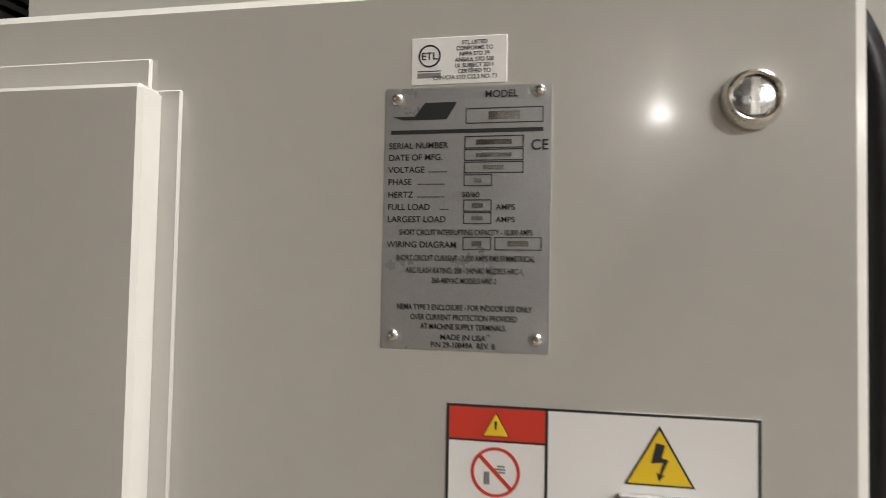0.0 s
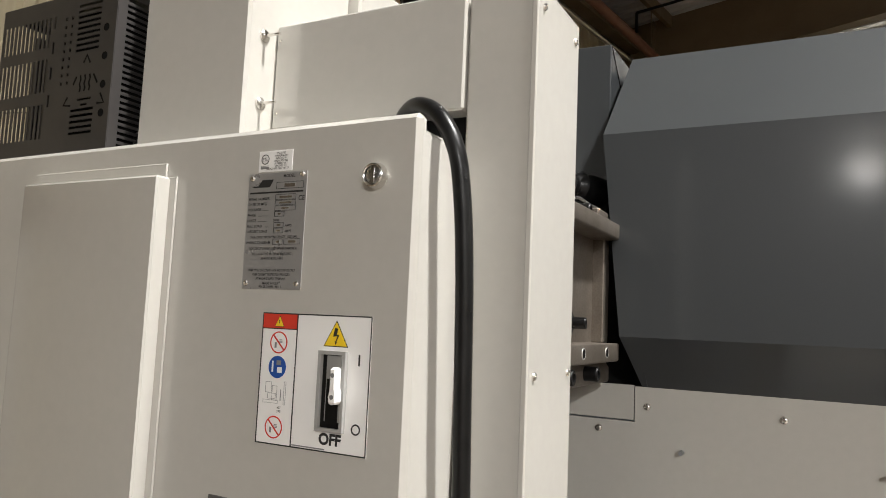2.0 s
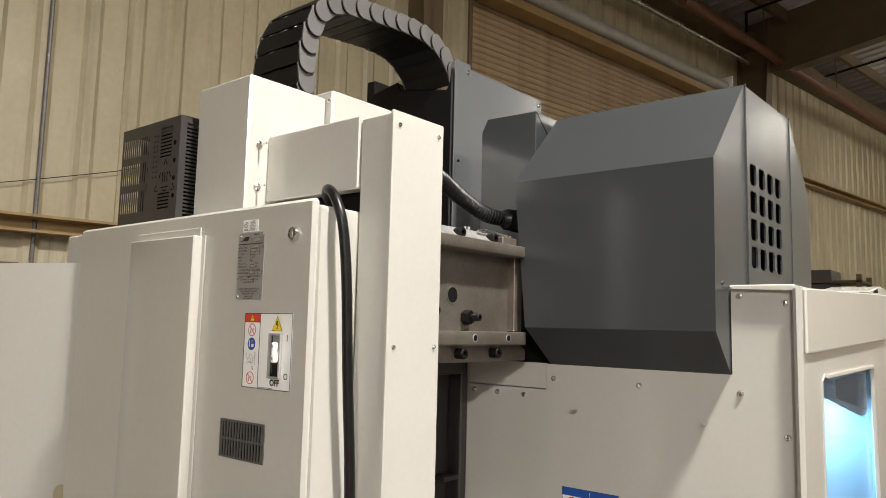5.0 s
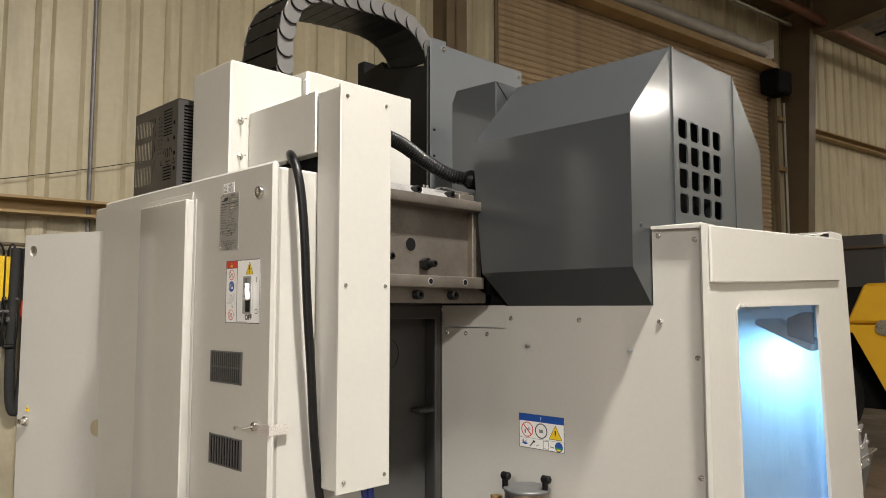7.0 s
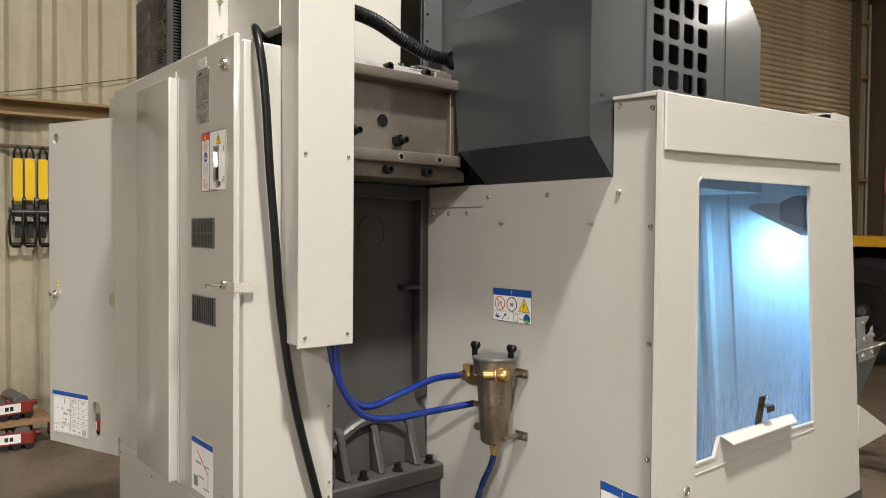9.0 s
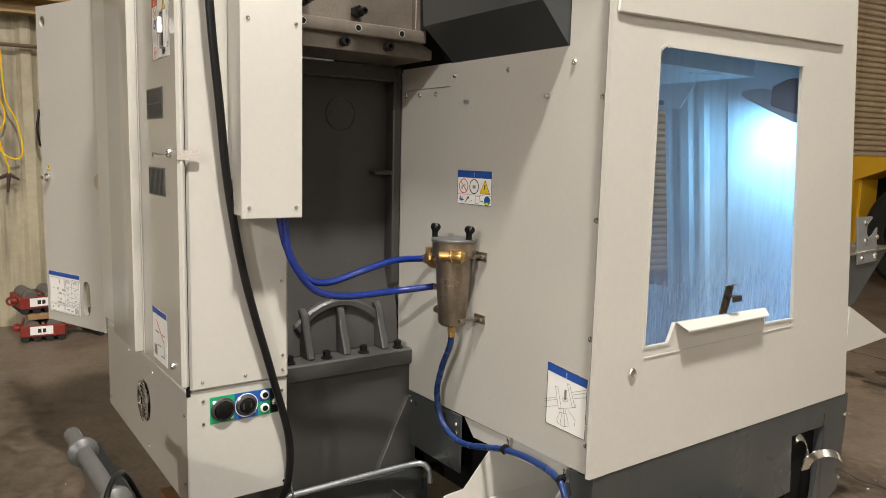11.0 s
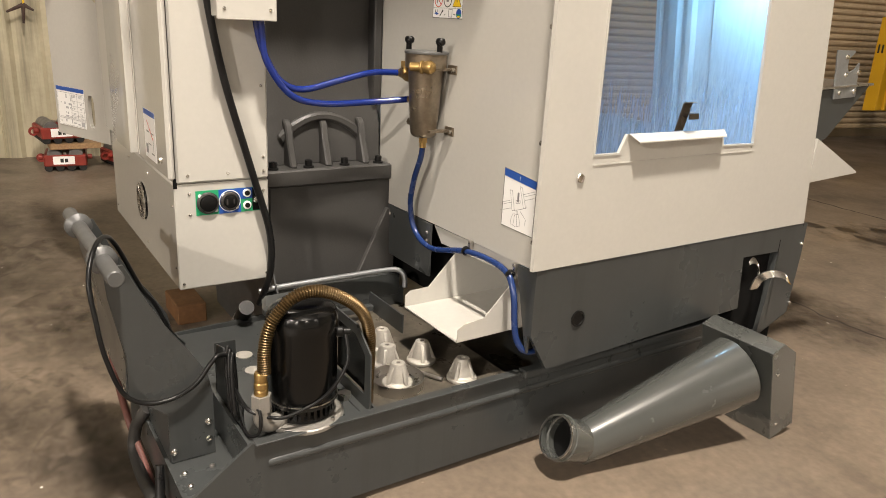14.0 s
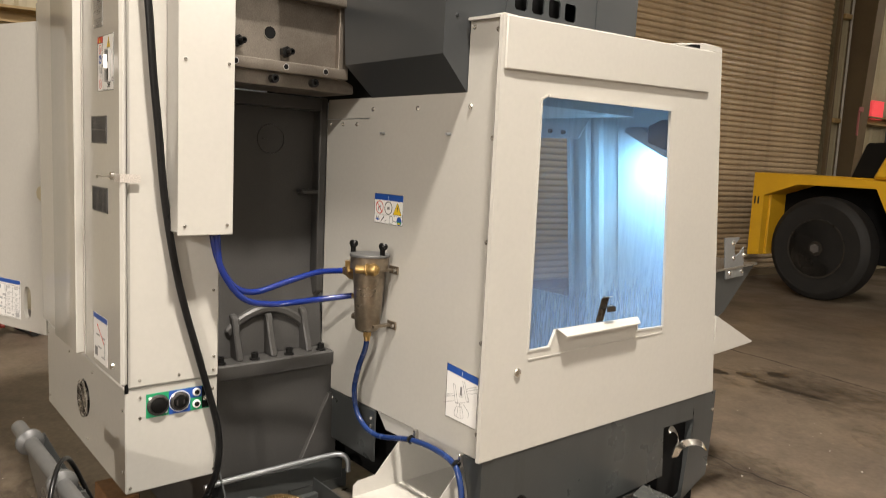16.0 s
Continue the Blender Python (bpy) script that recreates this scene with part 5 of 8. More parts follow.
forbid(xc, 1.7085, 0.0140, YW, ws)
sign_triangle(0.001, 1.8135, 0.0185, YW, ws)
letters("text", "OFF", 0.0185, (0.0, YW, 1.6965), "-y", M_INK, ws, "CENTER", bold=0.04)
bar(0.0355, 0.0378, 1.7925, 1.8060, M_INK, ws, YW)
part("zero_mark", lathe([(0.0048, 0), (0.0066, 0), (0.0066, 0.0004), (0.0048, 0.0004), (0.0048, 0)], (0.0365, YW, 1.7180), (0, -1, 0), 26), M_INK, ws)
bar(xs + 0.002, xs + 0.052, 1.6895, 1.6910, M_INKGREY, ws, YW)

switch = thing("main_switch", (0.002, YD, 1.713), "grey-framed main disconnect switch with a white lever in OFF", "switch")
m = ring([(-0.020, 1.712), (0.0205, 1.712), (0.0205, 1.8085), (-0.020, 1.8085)], [(-0.0155, 1.7165), (0.016, 1.7165), (0.016, 1.804), (-0.0155, 1.804)], "y", YD - 0.007, YD - 0.0008)
part("bezel", m, material("switch_bezel", (0.33, 0.325, 0.31), 0.5), switch)
part("recess", box(-0.0155, 0.016, YD - 0.0016, YD - 0.0008, 1.7165, 1.804), M_BLACK, switch)
part("inner_block", box(-0.0085, 0.013, YD - 0.004, YD - 0.0016, 1.724, 1.803, 0.0006), material("switch_block", (0.25, 0.245, 0.235), 0.5), switch)
part("lever_slot", box(-0.0065, 0.0115, YD - 0.0046, YD - 0.004, 1.7215, 1.775), M_BLACK, switch)
part("lever", prism([(0.0085, 1.790), (0.0185, 1.790), (0.0185, 1.766), (0.0205, 1.762), (0.0205, 1.7475), (0.0090, 1.7455), (0.0065, 1.752), (0.0085, 1.766)], "y", YD - 0.021, YD - 0.009, 0.0025), M_LABEL, switch, "white plastic lever")
part("lever_stem", box(0.006, 0.013, YD - 0.009, YD - 0.004, 1.752, 1.770), M_LABEL, switch)
for z in (1.781, 1.7555):
    part("lever_hole", lathe([(0, 0), (0.0028, 0), (0.0028, 0.0004), (0, 0.0004)], (0.0135, YD - 0.021, z), (0, -1, 0), 16), M_INKGREY, switch)
low = thing("lifting_label", (-0.11, YD, 0.815), "white instruction sticker with a blue head on the cabinet door", "sticker")
part("sheet", box(-0.192, -0.034, YD - 0.0006, YD - 0.0001, 0.815, 0.972), M_LABEL, low)
bar(-0.192, -0.034, 0.955, 0.972, M_LBLUE, low, YW, "label_head")
part("pictogram", prism([(-0.15, 0.935), (-0.147, 0.938), (-0.07, 0.885), (-0.073, 0.882)], "y", YW - 0.0003, YW), M_RED, low)
for x0, x1, z0, z1 in ((-0.175, -0.145, 0.83, 0.86), (-0.14, -0.10, 0.862, 0.866), (-0.10, -0.06, 0.835, 0.839), (-0.09, -0.06, 0.90, 0.904), (-0.16, -0.12, 0.90, 0.905), (-0.07, -0.067, 0.84, 0.89)):
    bar(x0, x1, z0, z1, M_INKGREY, low, YW, "pictogram")

# ---- duct tower, boxes on top ----
duct = thing("cable_duct", (0.14, 0.66, 1.268), "tall off-white sheet-metal cable duct on the cabinet side", "cable duct")
part("channel", prism([(0.0935, 0.578), (0.195, 0.578), (0.195, 0.749), (0.0935, 0.749)], "z", 1.268, 2.303, 0.004), M_WHITE, duct)
part("cover_lap", prism([(0.1865, 0.5765), (0.1965, 0.5765), (0.1965, 0.7505), (0.1865, 0.7505)], "z", 1.262, 2.308, 0.002), M_WHITE, duct)
for y in (0.597, 0.731):
    for z in (1.292, 1.785, 2.277):
        screw((0.1965, y, z), (1, 0, 0), 0.0055, parent=duct)
cross = thing("duct_cover", (-0.08, 0.66, 2.14), "flat off-white horizontal duct cover above the cabinet", "cable duct")
part("cover", box(-0.249, 0.091, 0.574, 0.745, 2.140, 2.310, 0.003), M_WHITE, cross)
# near-black filler that stands for the shaded gap under the cover
part("inner_tray", box(-0.25, 0.091, 0.61, 0.74, 2.090, 2.140), M_DARK, cross)
for z in (2.285, 2.165):
    screw((-0.240, 0.574, z), (0, -1, 0), 0.002, parent=cross)
tb = thing("transformer_box", (-0.37, 0.63, 2.09), "tall plain off-white box on the cabinet top", "electrical box")
part("housing", box(-0.484, -0.250, 0.512, 0.765, 2.088, 2.464, 0.005), M_WHITE, tb)
for z in (2.284, 2.175):
    part("thumb_screw", lathe([(0.010, 0), (0.010, 0.003), (0.006, 0.006), (0.0028, 0.007), (0.0022, 0.032), (0, 0.032)], (-0.250, 0.546, z), (1, 0, 0), 16), M_CHROME, tb)
tb2 = thing("rear_housing", (-0.37, 1.0, 2.06), "long off-white housing behind the box", "machine cover")
part("housing", box(-0.50, -0.228, 0.768, 1.225, 2.06, 2.486, 0.005), M_WHITE, tb2)
screw((-0.24, 0.768, 2.455), (0, -1, 0), 0.006, parent=tb2)

perf = thing("perforated_housing", (-0.67, 0.55, 2.10), "dark perforated steel resistor housing on the cabinet top", "vented housing")
px0, px1, py0, py1, pz0, pz1 = -0.832, -0.514, 0.478, 0.640, 2.098, 2.392


def slotted(x0, x1, z0, z1, holes, y):
    """A sheet in the plane y, cut by oblong holes that lie in rows and columns of a coarse raster."""
    xs_ = sorted({x0, x1, *[h[0] for h in holes], *[h[1] for h in holes]})
    zs_ = sorted({z0, z1, *[h[2] for h in holes], *[h[3] for h in holes]})
    m = bmesh.new()
    for a, b in zip(xs_, xs_[1:]):
        run = None
        for c, d in [*zip(zs_, zs_[1:]), (None, None)]:
            solid = c is not None and not any(h[0] <= (a + b) / 2 <= h[1] and h[2] <= (c + d) / 2 <= h[3] for h in holes)
            if solid:
                run = (run[0], d) if run else (c, d)
            elif run:
                box(a, b, y, y + 0.0015, run[0], run[1], bm=m)
                run = None
    bmesh.ops.remove_doubles(m, verts=m.verts[:], dist=1e-5)
    return m


holes = []
for r0, r1 in ((2.304, 2.358), (2.222, 2.283), (2.138, 2.200)):
    for i in range(12):
        x = px0 + 0.008 + i * 0.0118
        holes.append((x, x + 0.0058, r0, r1))
for r0, n in ((2.284, 9), (2.138, 5)):
    for i in range(n):
        z = r0 + i * 0.0100
        holes.append((-0.6135, -0.5535, z, z + 0.0046))
for i in range(9):
    for x in (-0.648, -0.632):
        z = 2.229 + i * 0.0146
        holes.append((x, x + 0.0052, z, z + 0.0058))
for z in (2.336, 2.290, 2.244, 2.194):
    holes.append((-0.680, -0.6745, z, z + 0.022))
holes.append((-0.598, -0.562, 2.1965, 2.2000))
holes.append((-0.588, -0.571, 2.1870, 2.1905))
part("front_sheet", slotted(px0, px1, pz0, pz1, holes, py0), M_PERF, perf)
m = ring([(py0 + 0.002, pz0), (py1, pz0), (py1, pz1), (py0 + 0.002, pz1)], [(py0 + 0.02, pz0 + 0.017), (py0 + 0.085, pz0 + 0.017), (py0 + 0.085, pz1 - 0.017), (py0 + 0.02, pz1 - 0.017)], "x", px1 - 0.0015, px1)
side_frame = part("side_sheet", m, M_PERF, perf)
slat_ = part("side_slat", box(px1 - 0.0015, px1, py0 + 0.02, py0 + 0.085, pz0 + 0.0228, pz0 + 0.0280), M_PERF, side_frame)
for i in range(1, 24):
    ob = new("side_slat", slat_.data)
    ob.parent, ob.location = side_frame, (0, 0, 0.0105 * i)
for x, z in ((-0.5373, 2.3182), (-0.5358, 2.2684), (-0.5343, 2.2192), (-0.5328, 2.170)):
    part("round_hole", lathe([(0, 0), (0.0068, 0), (0.0068, 0.0004), (0, 0.0004)], (x, py0, z), (0, -1, 0), 20), M_DARK, perf)


def slit(pts, w=0.0034):
    """A narrow bent slit along a line in the front sheet."""
    left, right = [], []
    for k, p in enumerate(pts):
        a, b = Vector(pts[max(k - 1, 0)]), Vector(pts[min(k + 1, len(pts) - 1)])
        n_ = Vector((-(b - a).y, (b - a).x)).normalized() * w / 2
        left.append(tuple(Vector(p) + n_))
        right.append(tuple(Vector(p) - n_))
    return part("bent_slit", prism(left + right[::-1], "y", py0 - 0.0004, py0), M_DARK, perf)


slit([(-0.5885, 2.2622), (-0.581, 2.2757), (-0.571, 2.2607)])
slit([(-0.604, 2.240), (-0.611, 2.2257)])
slit([(-0.5597, 2.240), (-0.5484, 2.2231)])
for x in (-0.593, -0.5812, -0.5688):
    slit([(x - 0.001, 2.2410), (x + 0.0015, 2.2335), (x - 0.0015, 2.2260), (x + 0.0015, 2.2185), (x, 2.2120)])
slit([(-0.6234, 2.2057), (-0.6327, 2.1916), (-0.614, 2.1897)])
slit([(-0.5385, 2.2043), (-0.5275, 2.1868), (-0.5454, 2.1876)])
# black box added so the right-hand slots look dark
part("resistor_core", box(-0.700, -0.530, 0.510, 0.600, 2.106, 2.372, 0.004), M_DARK, perf)
for k in range(3):
    part("resistor_fin", box(-0.822 + k * 0.043, -0.806 + k * 0.043, 0.53, 0.60, 2.11 + 0.02 * k, 2.36, 0.002), M_PERF, perf)
part("top_sheet", box(px0, px1, py0 + 0.002, py1, pz1 - 0.0015, pz1 + 0.001), M_PERF, perf)
for z in (pz0, pz1 - 0.012):
    part("far_edge", box(px0 - 0.0015, px0, py0 + 0.002, py1, z, z + 0.012), M_PERF, perf)
part("resistor", rod((-0.72, 0.56, 2.14), (-0.53, 0.56, 2.14), 0.018, n=16), M_STEEL, perf)

# ---- cable chain, mounts ----
mount = thing("chain_mount", (-0.4, 1.5, 2.06), "dark grey bent plate mount for the cable chain", "machine bracket")
part("side_plate", prism([(1.361, 2.06), (1.361, 2.768), (1.448, 2.771), (1.448, 2.754), (1.926, 2.762), (1.926, 2.06)], "x", -0.272, -0.268, 0.001), M_MOUNT, mount)
part("black_box", prism([(-0.70, 2.765), (-0.655, 2.765), (-0.655, 2.715), (-0.54, 2.735), (-0.52, 2.70), (-0.30, 2.66), (-0.274, 2.72), (-0.274, 2.06), (-0.70, 2.06)], "y", 1.352, 1.50, 0.004), M_BLACK, mount, "black plastic chain trough")
for y, z in ((1.432, 2.738), (1.90, 2.735)):
    screw((-0.268, y, z), (1, 0, 0), 0.009, parent=mount)
for z in (2.4, 2.3):
    screw((-0.245, 1.360, z), (0, -1, 0), 0.005, parent=mount, mat=M_BLACK)

CHAIN_PATH = [(0, 0.733, 2.44), (0, 0.729, 2.57), (0, 0.736, 2.634), (0, 0.753, 2.692), (0, 0.785, 2.744), (0, 0.846, 2.785), (0, 0.94, 2.803), (0, 1.04, 2.814), (0, 1.14, 2.822), (0, 1.232, 2.820), (0, 1.31, 2.797), (0, 1.372, 2.745), (0, 1.40, 2.69)]
CHAIN_X0 = -0.505
chain = thing("cable_chain", (-0.38, 0.9, 2.46), "grey plastic cable drag chain arching over the machine", "cable chain")
C = smooth_path(CHAIN_PATH, 10)
dist = [0.0]
for a, b in zip(C, C[1:]):
    dist.append(dist[-1] + (b - a).length)


def on_chain(s):
    s = max(0, min(dist[-1] - 1e-6, s))
    i = max(k for k in range(len(dist)) if dist[k] <= s)
    i = min(i, len(C) - 2)
    t = (s - dist[i]) / (dist[i + 1] - dist[i])
    return C[i].lerp(C[i + 1], t), (C[i + 1] - C[i]).normalized()


CX0, CX1, HALF = CHAIN_X0, -0.302, 0.030
NL = 17
for k in range(NL):
    p, d = on_chain(dist[-1] * (k + 0.5) / NL)
    nn = Vector((0, -d.z, d.y))
    L = dist[-1] / NL

    def P(a, h):
        q = p - d * a + nn * h
        return q.y, q.z

    lens = [P(-L * 0.62, -HALF), P(-L * 0.62, HALF), P(L * 0.1, HALF)] + [P(L * 0.34 + HALF * math.cos(a), HALF * math.sin(a)) for a in [radians(80 - 16 * q) for q in range(11)]] + [P(L * 0.1, -HALF)]
    for s, (x0, x1) in enumerate(((CX1, CX1 + 0.006), (CX0 - 0.006, CX0))):
        b = prism(lens, "x", x0, x1, 0.0006)
        for v in b.verts:
            v.co.x -= (0.009 if s == 0 else -0.009) * ((v.co - Vector((v.co.x, p.y, p.z))).dot(d) / L)
        plate_ = part("link_plate", b, M_CHAIN, chain)
        arc = [radians(80 - 16 * q) for q in range(11)]
        rim = [P(L * 0.34 + HALF * math.cos(a), HALF * math.sin(a)) for a in arc] + [P(L * 0.34 + (HALF + 0.0009) * math.cos(a), HALF * math.sin(a)) for a in arc[::-1]]
        # thin black arc drawn as the shadow line where links overlap
        part("link_joint", prism(rim, "x", x0 + (0.002 if s == 0 else -0.004), x1 + (0.004 if s == 0 else -0.002)), M_BLACK, plate_)
    for h, mat_ in ((HALF, M_BLACK), (-HALF, M_BLACK)):
        m = prism([P(-L * 0.46, h * 0.86), P(-L * 0.46, h), P(L * 0.46, h), P(L * 0.46, h * 0.86)], "x", CX0, CX1)
        part("cross_bar", m, mat_, chain)
chain_cable = [tuple(Vector((-0.40, 0, 0)) + on_chain(dist[-1] * i / 12)[0]) for i in range(13)]
part("inner_cable", hose(chain_cable, 0.018, 8, 3), M_RUBBER, chain)
corr = tagged(part("corrugated_conduit", hose([(0.05, 0.70, 2.24), (0.045, 0.80, 2.245), (0.03, 0.93, 2.235), (0.01, 1.06, 2.20), (0.02, 1.17, 2.165), (0.06, 1.25, 2.155)], 0.0200, 16, 8, 0.0036, 0.0100), M_BLACK), "black corrugated flexible conduit into the head cover", "conduit")
part("end_boot", lathe([(0.020, -0.012), (0.027, -0.004), (0.033, 0.008), (0.031, 0.022), (0.034, 0.034), (0.034, 0.075), (0.0, 0.075)], (0.045, 1.225, 2.158), (0.45, 0.88, -0.10), 18), M_RUBBER, corr, "lumpy black rubber boot")

# ---- head casting and column ----
M_RAIL = material("machined_rail_steel", (0.52, 0.51, 0.50), 0.34, metal=0.55, colour2=(0.30, 0.28, 0.26), mix=0.8, scale=9, grain=0.12, grain_scale=120)
head = thing("head_casting", (0.0, 1.0, 1.74), "bare machined iron head casting with bolts", "machine casting")
part("web", box(-0.10, 0.105, 0.66, 1.200, 1.800, 2.050, 0.004), M_IRON, head)
part("top_flange", prism([(-0.10, 2.030), (0.153, 2.030), (0.156, 2.033), (0.156, 2.060), (0.154, 2.062), (-0.10, 2.062)], "y", 0.655, 1.176, 0.001), M_IRON, head)
part("end_post", box(0.10, 0.128, 1.160, 1.200, 1.822, 2.032, 0.002), M_IRON, head)
part("bottom_flange", prism([(-0.10, 1.786), (0.153, 1.786), (0.156, 1.789), (0.156, 1.820), (0.154, 1.822), (-0.10, 1.822)], "y", 0.655, 1.182, 0.001), M_IRON, head)
part("foot_block", prism([(0.66, 1.742), (1.222, 1.742), (1.225, 1.746), (1.225, 1.772), (1.190, 1.787), (0.66, 1.787)], "x", -0.10, 0.125, 0.0015), M_IRON, head)
part("slide_rail", prism([(0.03, 2.062), (0.118, 2.062), (0.118, 2.068), (0.098, 2.084), (0.092, 2.094), (0.03, 2.094)], "y", 0.66, 1.12, 0.001), M_RAIL, head, "bright machined slide rail")
part("oil_line", hose([(0.10, 1.02, 2.094), (0.105, 1.06, 2.100), (0.112, 1.10, 2.094), (0.120, 1.15, 2.090)], 0.003, 8), M_STEEL, head)
for y in (0.985, 1.0):
    part("oil_fitting", rod((0.085, y, 2.094), (0.085, y, 2.104), 0.004, n=6), M_STEEL, head)
part("oil_block", box(0.06, 0.135, 1.09, 1.16, 2.062, 2.085, 0.003), M_IRON, head)


def cap_screw(at, way, r, length, name="cap_screw", parent=None):
    bm_ = lathe([(r, 0), (r, length * 0.92), (r * 0.9, length), (r * 0.55, length), (r * 0.5, length * 0.5), (0, length * 0.5)], at, way, 14)
    return part(name, bm_, M_BLACK, parent, "black socket-head screw")


for y in (0.77, 0.925, 1.07):
    cap_screw((0.10, y, 2.078), (1, 0, 0), 0.013, 0.026, parent=head)
for y in (0.75, 0.91, 1.058):
    cap_screw((0.125, y, 1.765), (1, 0, 0), 0.0140, 0.026, parent=head)
for y, z, r in ((0.909, 1.914, 0.020),):
    hole_ = part("bore", lathe([(0, 0.001), (r, 0.001), (r, 0.0015), (0, 0.0015)], (0.105, y, z), (1, 0, 0), 24), M_DARK, head)
    part("bore_rim", lathe([(r, 0.0), (r + 0.003, 0.0), (r + 0.003, 0.002), (r, 0.002), (r, 0.0)], (0.105, y, z), (1, 0, 0), 24), M_IRON, hole_)
for y, z in ((0.962, 1.858), (0.793, 1.872)):
    nut = part("stop_nut", rod((0.105, y, z), (0.128, y, z), 0.0185, n=6), M_BLACK, head, "black hexagon nut")
    cap_screw((0.128, y + 0.004, z), (1, 0.12, 0), 0.0105, 0.024, "stop_screw", nut)
for y in (0.77, 0.944, 1.093):
    fh = part("flange_hole", lathe([(0, 0), (0.0085, 0), (0.0085, 0.0008), (0, 0.0008)], (0.156, y, 1.805), (1, 0, 0), 18), M_DARK, head)
    part("hole_rim", lathe([(0.0085, 0.0), (0.0105, 0.0), (0.0100, 0.0010), (0.0086, 0.0010), (0.0085, 0.0)], (0.156, y, 1.805), (1, 0, 0), 18), M_RAIL, fh)

column = thing("machine_column", (-0.4, 1.0, 0.0), "dark grey painted cast-iron machine column and base", "machine casting")
part("column_wall", prism([(-0.165, 1.06), (-0.165, 1.74), (-0.75, 1.74), (-0.75, 0.768), (-0.105, 0.768), (-0.115, 0.90)], "y", 0.66, 1.262, 0.004), M_CAST, column)
part("side_rib", prism([(-0.165, 1.74), (-0.112, 1.74), (-0.112, 0.99), (-0.165, 0.95)], "y", 1.234, 1.2665, 0.004), M_CAST, column)
part("cross_rib", box(-0.165, -0.115, 1.166, 1.236, 1.372, 1.388, 0.004), M_CAST, column)
part("top_rib", box(-0.165, -0.10, 0.66, 1.234, 1.69, 1.738, 0.004), M_CAST, column)
part("faint_mark", lathe([(0.052, 0), (0.056, 0), (0.055, 0.003), (0.053, 0.003), (0.052, 0)], (-0.165, 1.055, 1.575), (1, 0, 0), 36), M_CAST, column, "raised round cast mark")
part("faint_mark_bar", box(-0.165, -0.162, 1.02, 1.09, 1.573, 1.578), M_CAST, column)
# foot flange with gussets
part("base_block", prism([(-0.75, 0.03), (-0.035, 0.03), (-0.035, 0.710), (-0.75, 0.710)], "y", 0.80, 1.285, 0.004), M_CAST, column)
part("base_flange", box(-0.75, -0.012, 0.60, 1.266, 0.712, 0.770, 0.006), M_CAST, column)
for y in (0.763, 0.894, 1.028, 1.176):
    part("gusset", prism([(-0.165, 0.770), (-0.040, 0.770), (-0.046, 0.785), (-0.075, 0.860), (-0.092, 0.915), (-0.110, 0.930), (-0.165, 0.930)], "y", y - 0.013, y + 0.013, 0.005), M_CAST, column)
arch = [(0.855 + 0.343 * k / 14, 0.872 + 0.082 * math.sin(math.pi * k / 14) ** 0.8) for k in range(15)]
m = prism(arch + [(y + (1.026 - y) * 0.12, z - 0.030) for y, z in arch[::-1]], "x", -0.166, -0.098, 0.008)
part("arch_rib", m, M_CAST, column)
part("wall_foot", prism([(-0.166, 0.768), (-0.130, 0.768), (-0.138, 0.86), (-0.150, 0.905), (-0.166, 0.93)], "y", 0.66, 1.262, 0.003), M_CAST, column)
part("worn_edge", box(-0.0352, -0.0340, 0.60, 1.285, 0.7085, 0.7115), M_SKATE, column, "bare worn paint edge")
for y in (0.685, 0.817, 0.948, 1.087, 1.224):
    part("anchor_bolt", lathe([(0.019, 0), (0.019, 0.006), (0.013, 0.007), (0.013, 0.026), (0.007, 0.026), (0.006, 0.016), (0, 0.016)], (-0.045, y, 0.770), (0, 0, 1), 16), M_BLACK, column, "black anchor bolt")
part("base_gusset", prism([(1.02, 0.12), (1.285, 0.12), (1.285, 0.60), (1.249, 0.598)], "x", -0.034, -0.012, 0.002), M_CAST, column)

# ---- base under the enclosure ----
base = thing("machine_pedestal", (0.5, 1.9, 0.0), "dark grey painted machine frame under the enclosure", "machine frame")
part("side_skirt", prism([(1.262, 0.624), (2.60, 0.624), (2.60, 0.50), (2.58, 0.262), (2.40, 0.190), (2.445, 0.53), (2.232, 0.535), (2.252, 0.335), (1.335, 0.300), (1.262, 0.42)], "x", 0.836, 0.853), M_TANK, base)
part("skirt_seam", box(0.8515, 0.8537, 2.440, 2.4425, 0.530, 0.575), M_DARK, base)
part("leg_flange", prism([(0.853, 2.445), (0.853, 2.449), (0.80, 2.449), (0.80, 2.445)], "z", 0.22, 0.53), M_TANK, base)
part("leg_foot", sheet([((0.853, 2.582, 0.262), (0.853, 2.40, 0.190), (0.70, 2.40, 0.190), (0.70, 2.582, 0.262))]), M_TANK, base)
part("panel_hem", prism([(0.29, 0.611), (0.76, 0.620), (0.76, 0.575), (0.34, 0.560)], "y", 1.2715, 1.2745), M_WHITE, base, "off-white folded panel hem")
part("rear_corner", prism([(0.755, 0.615), (0.8355, 0.620), (0.8355, 0.36), (0.825, 0.38), (0.808, 0.44), (0.775, 0.56)], "y", 1.264, 1.272), M_TANK, base)
part("rear_bracket", box(-0.03, 0.283, 1.262, 1.270, 0.42, 0.612, 0.002), M_TANK, base)
# black filler boxes that stand for the shade under the enclosure
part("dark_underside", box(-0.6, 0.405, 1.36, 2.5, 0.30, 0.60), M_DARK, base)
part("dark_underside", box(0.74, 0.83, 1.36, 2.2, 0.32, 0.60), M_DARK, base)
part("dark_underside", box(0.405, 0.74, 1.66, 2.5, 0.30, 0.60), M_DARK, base)
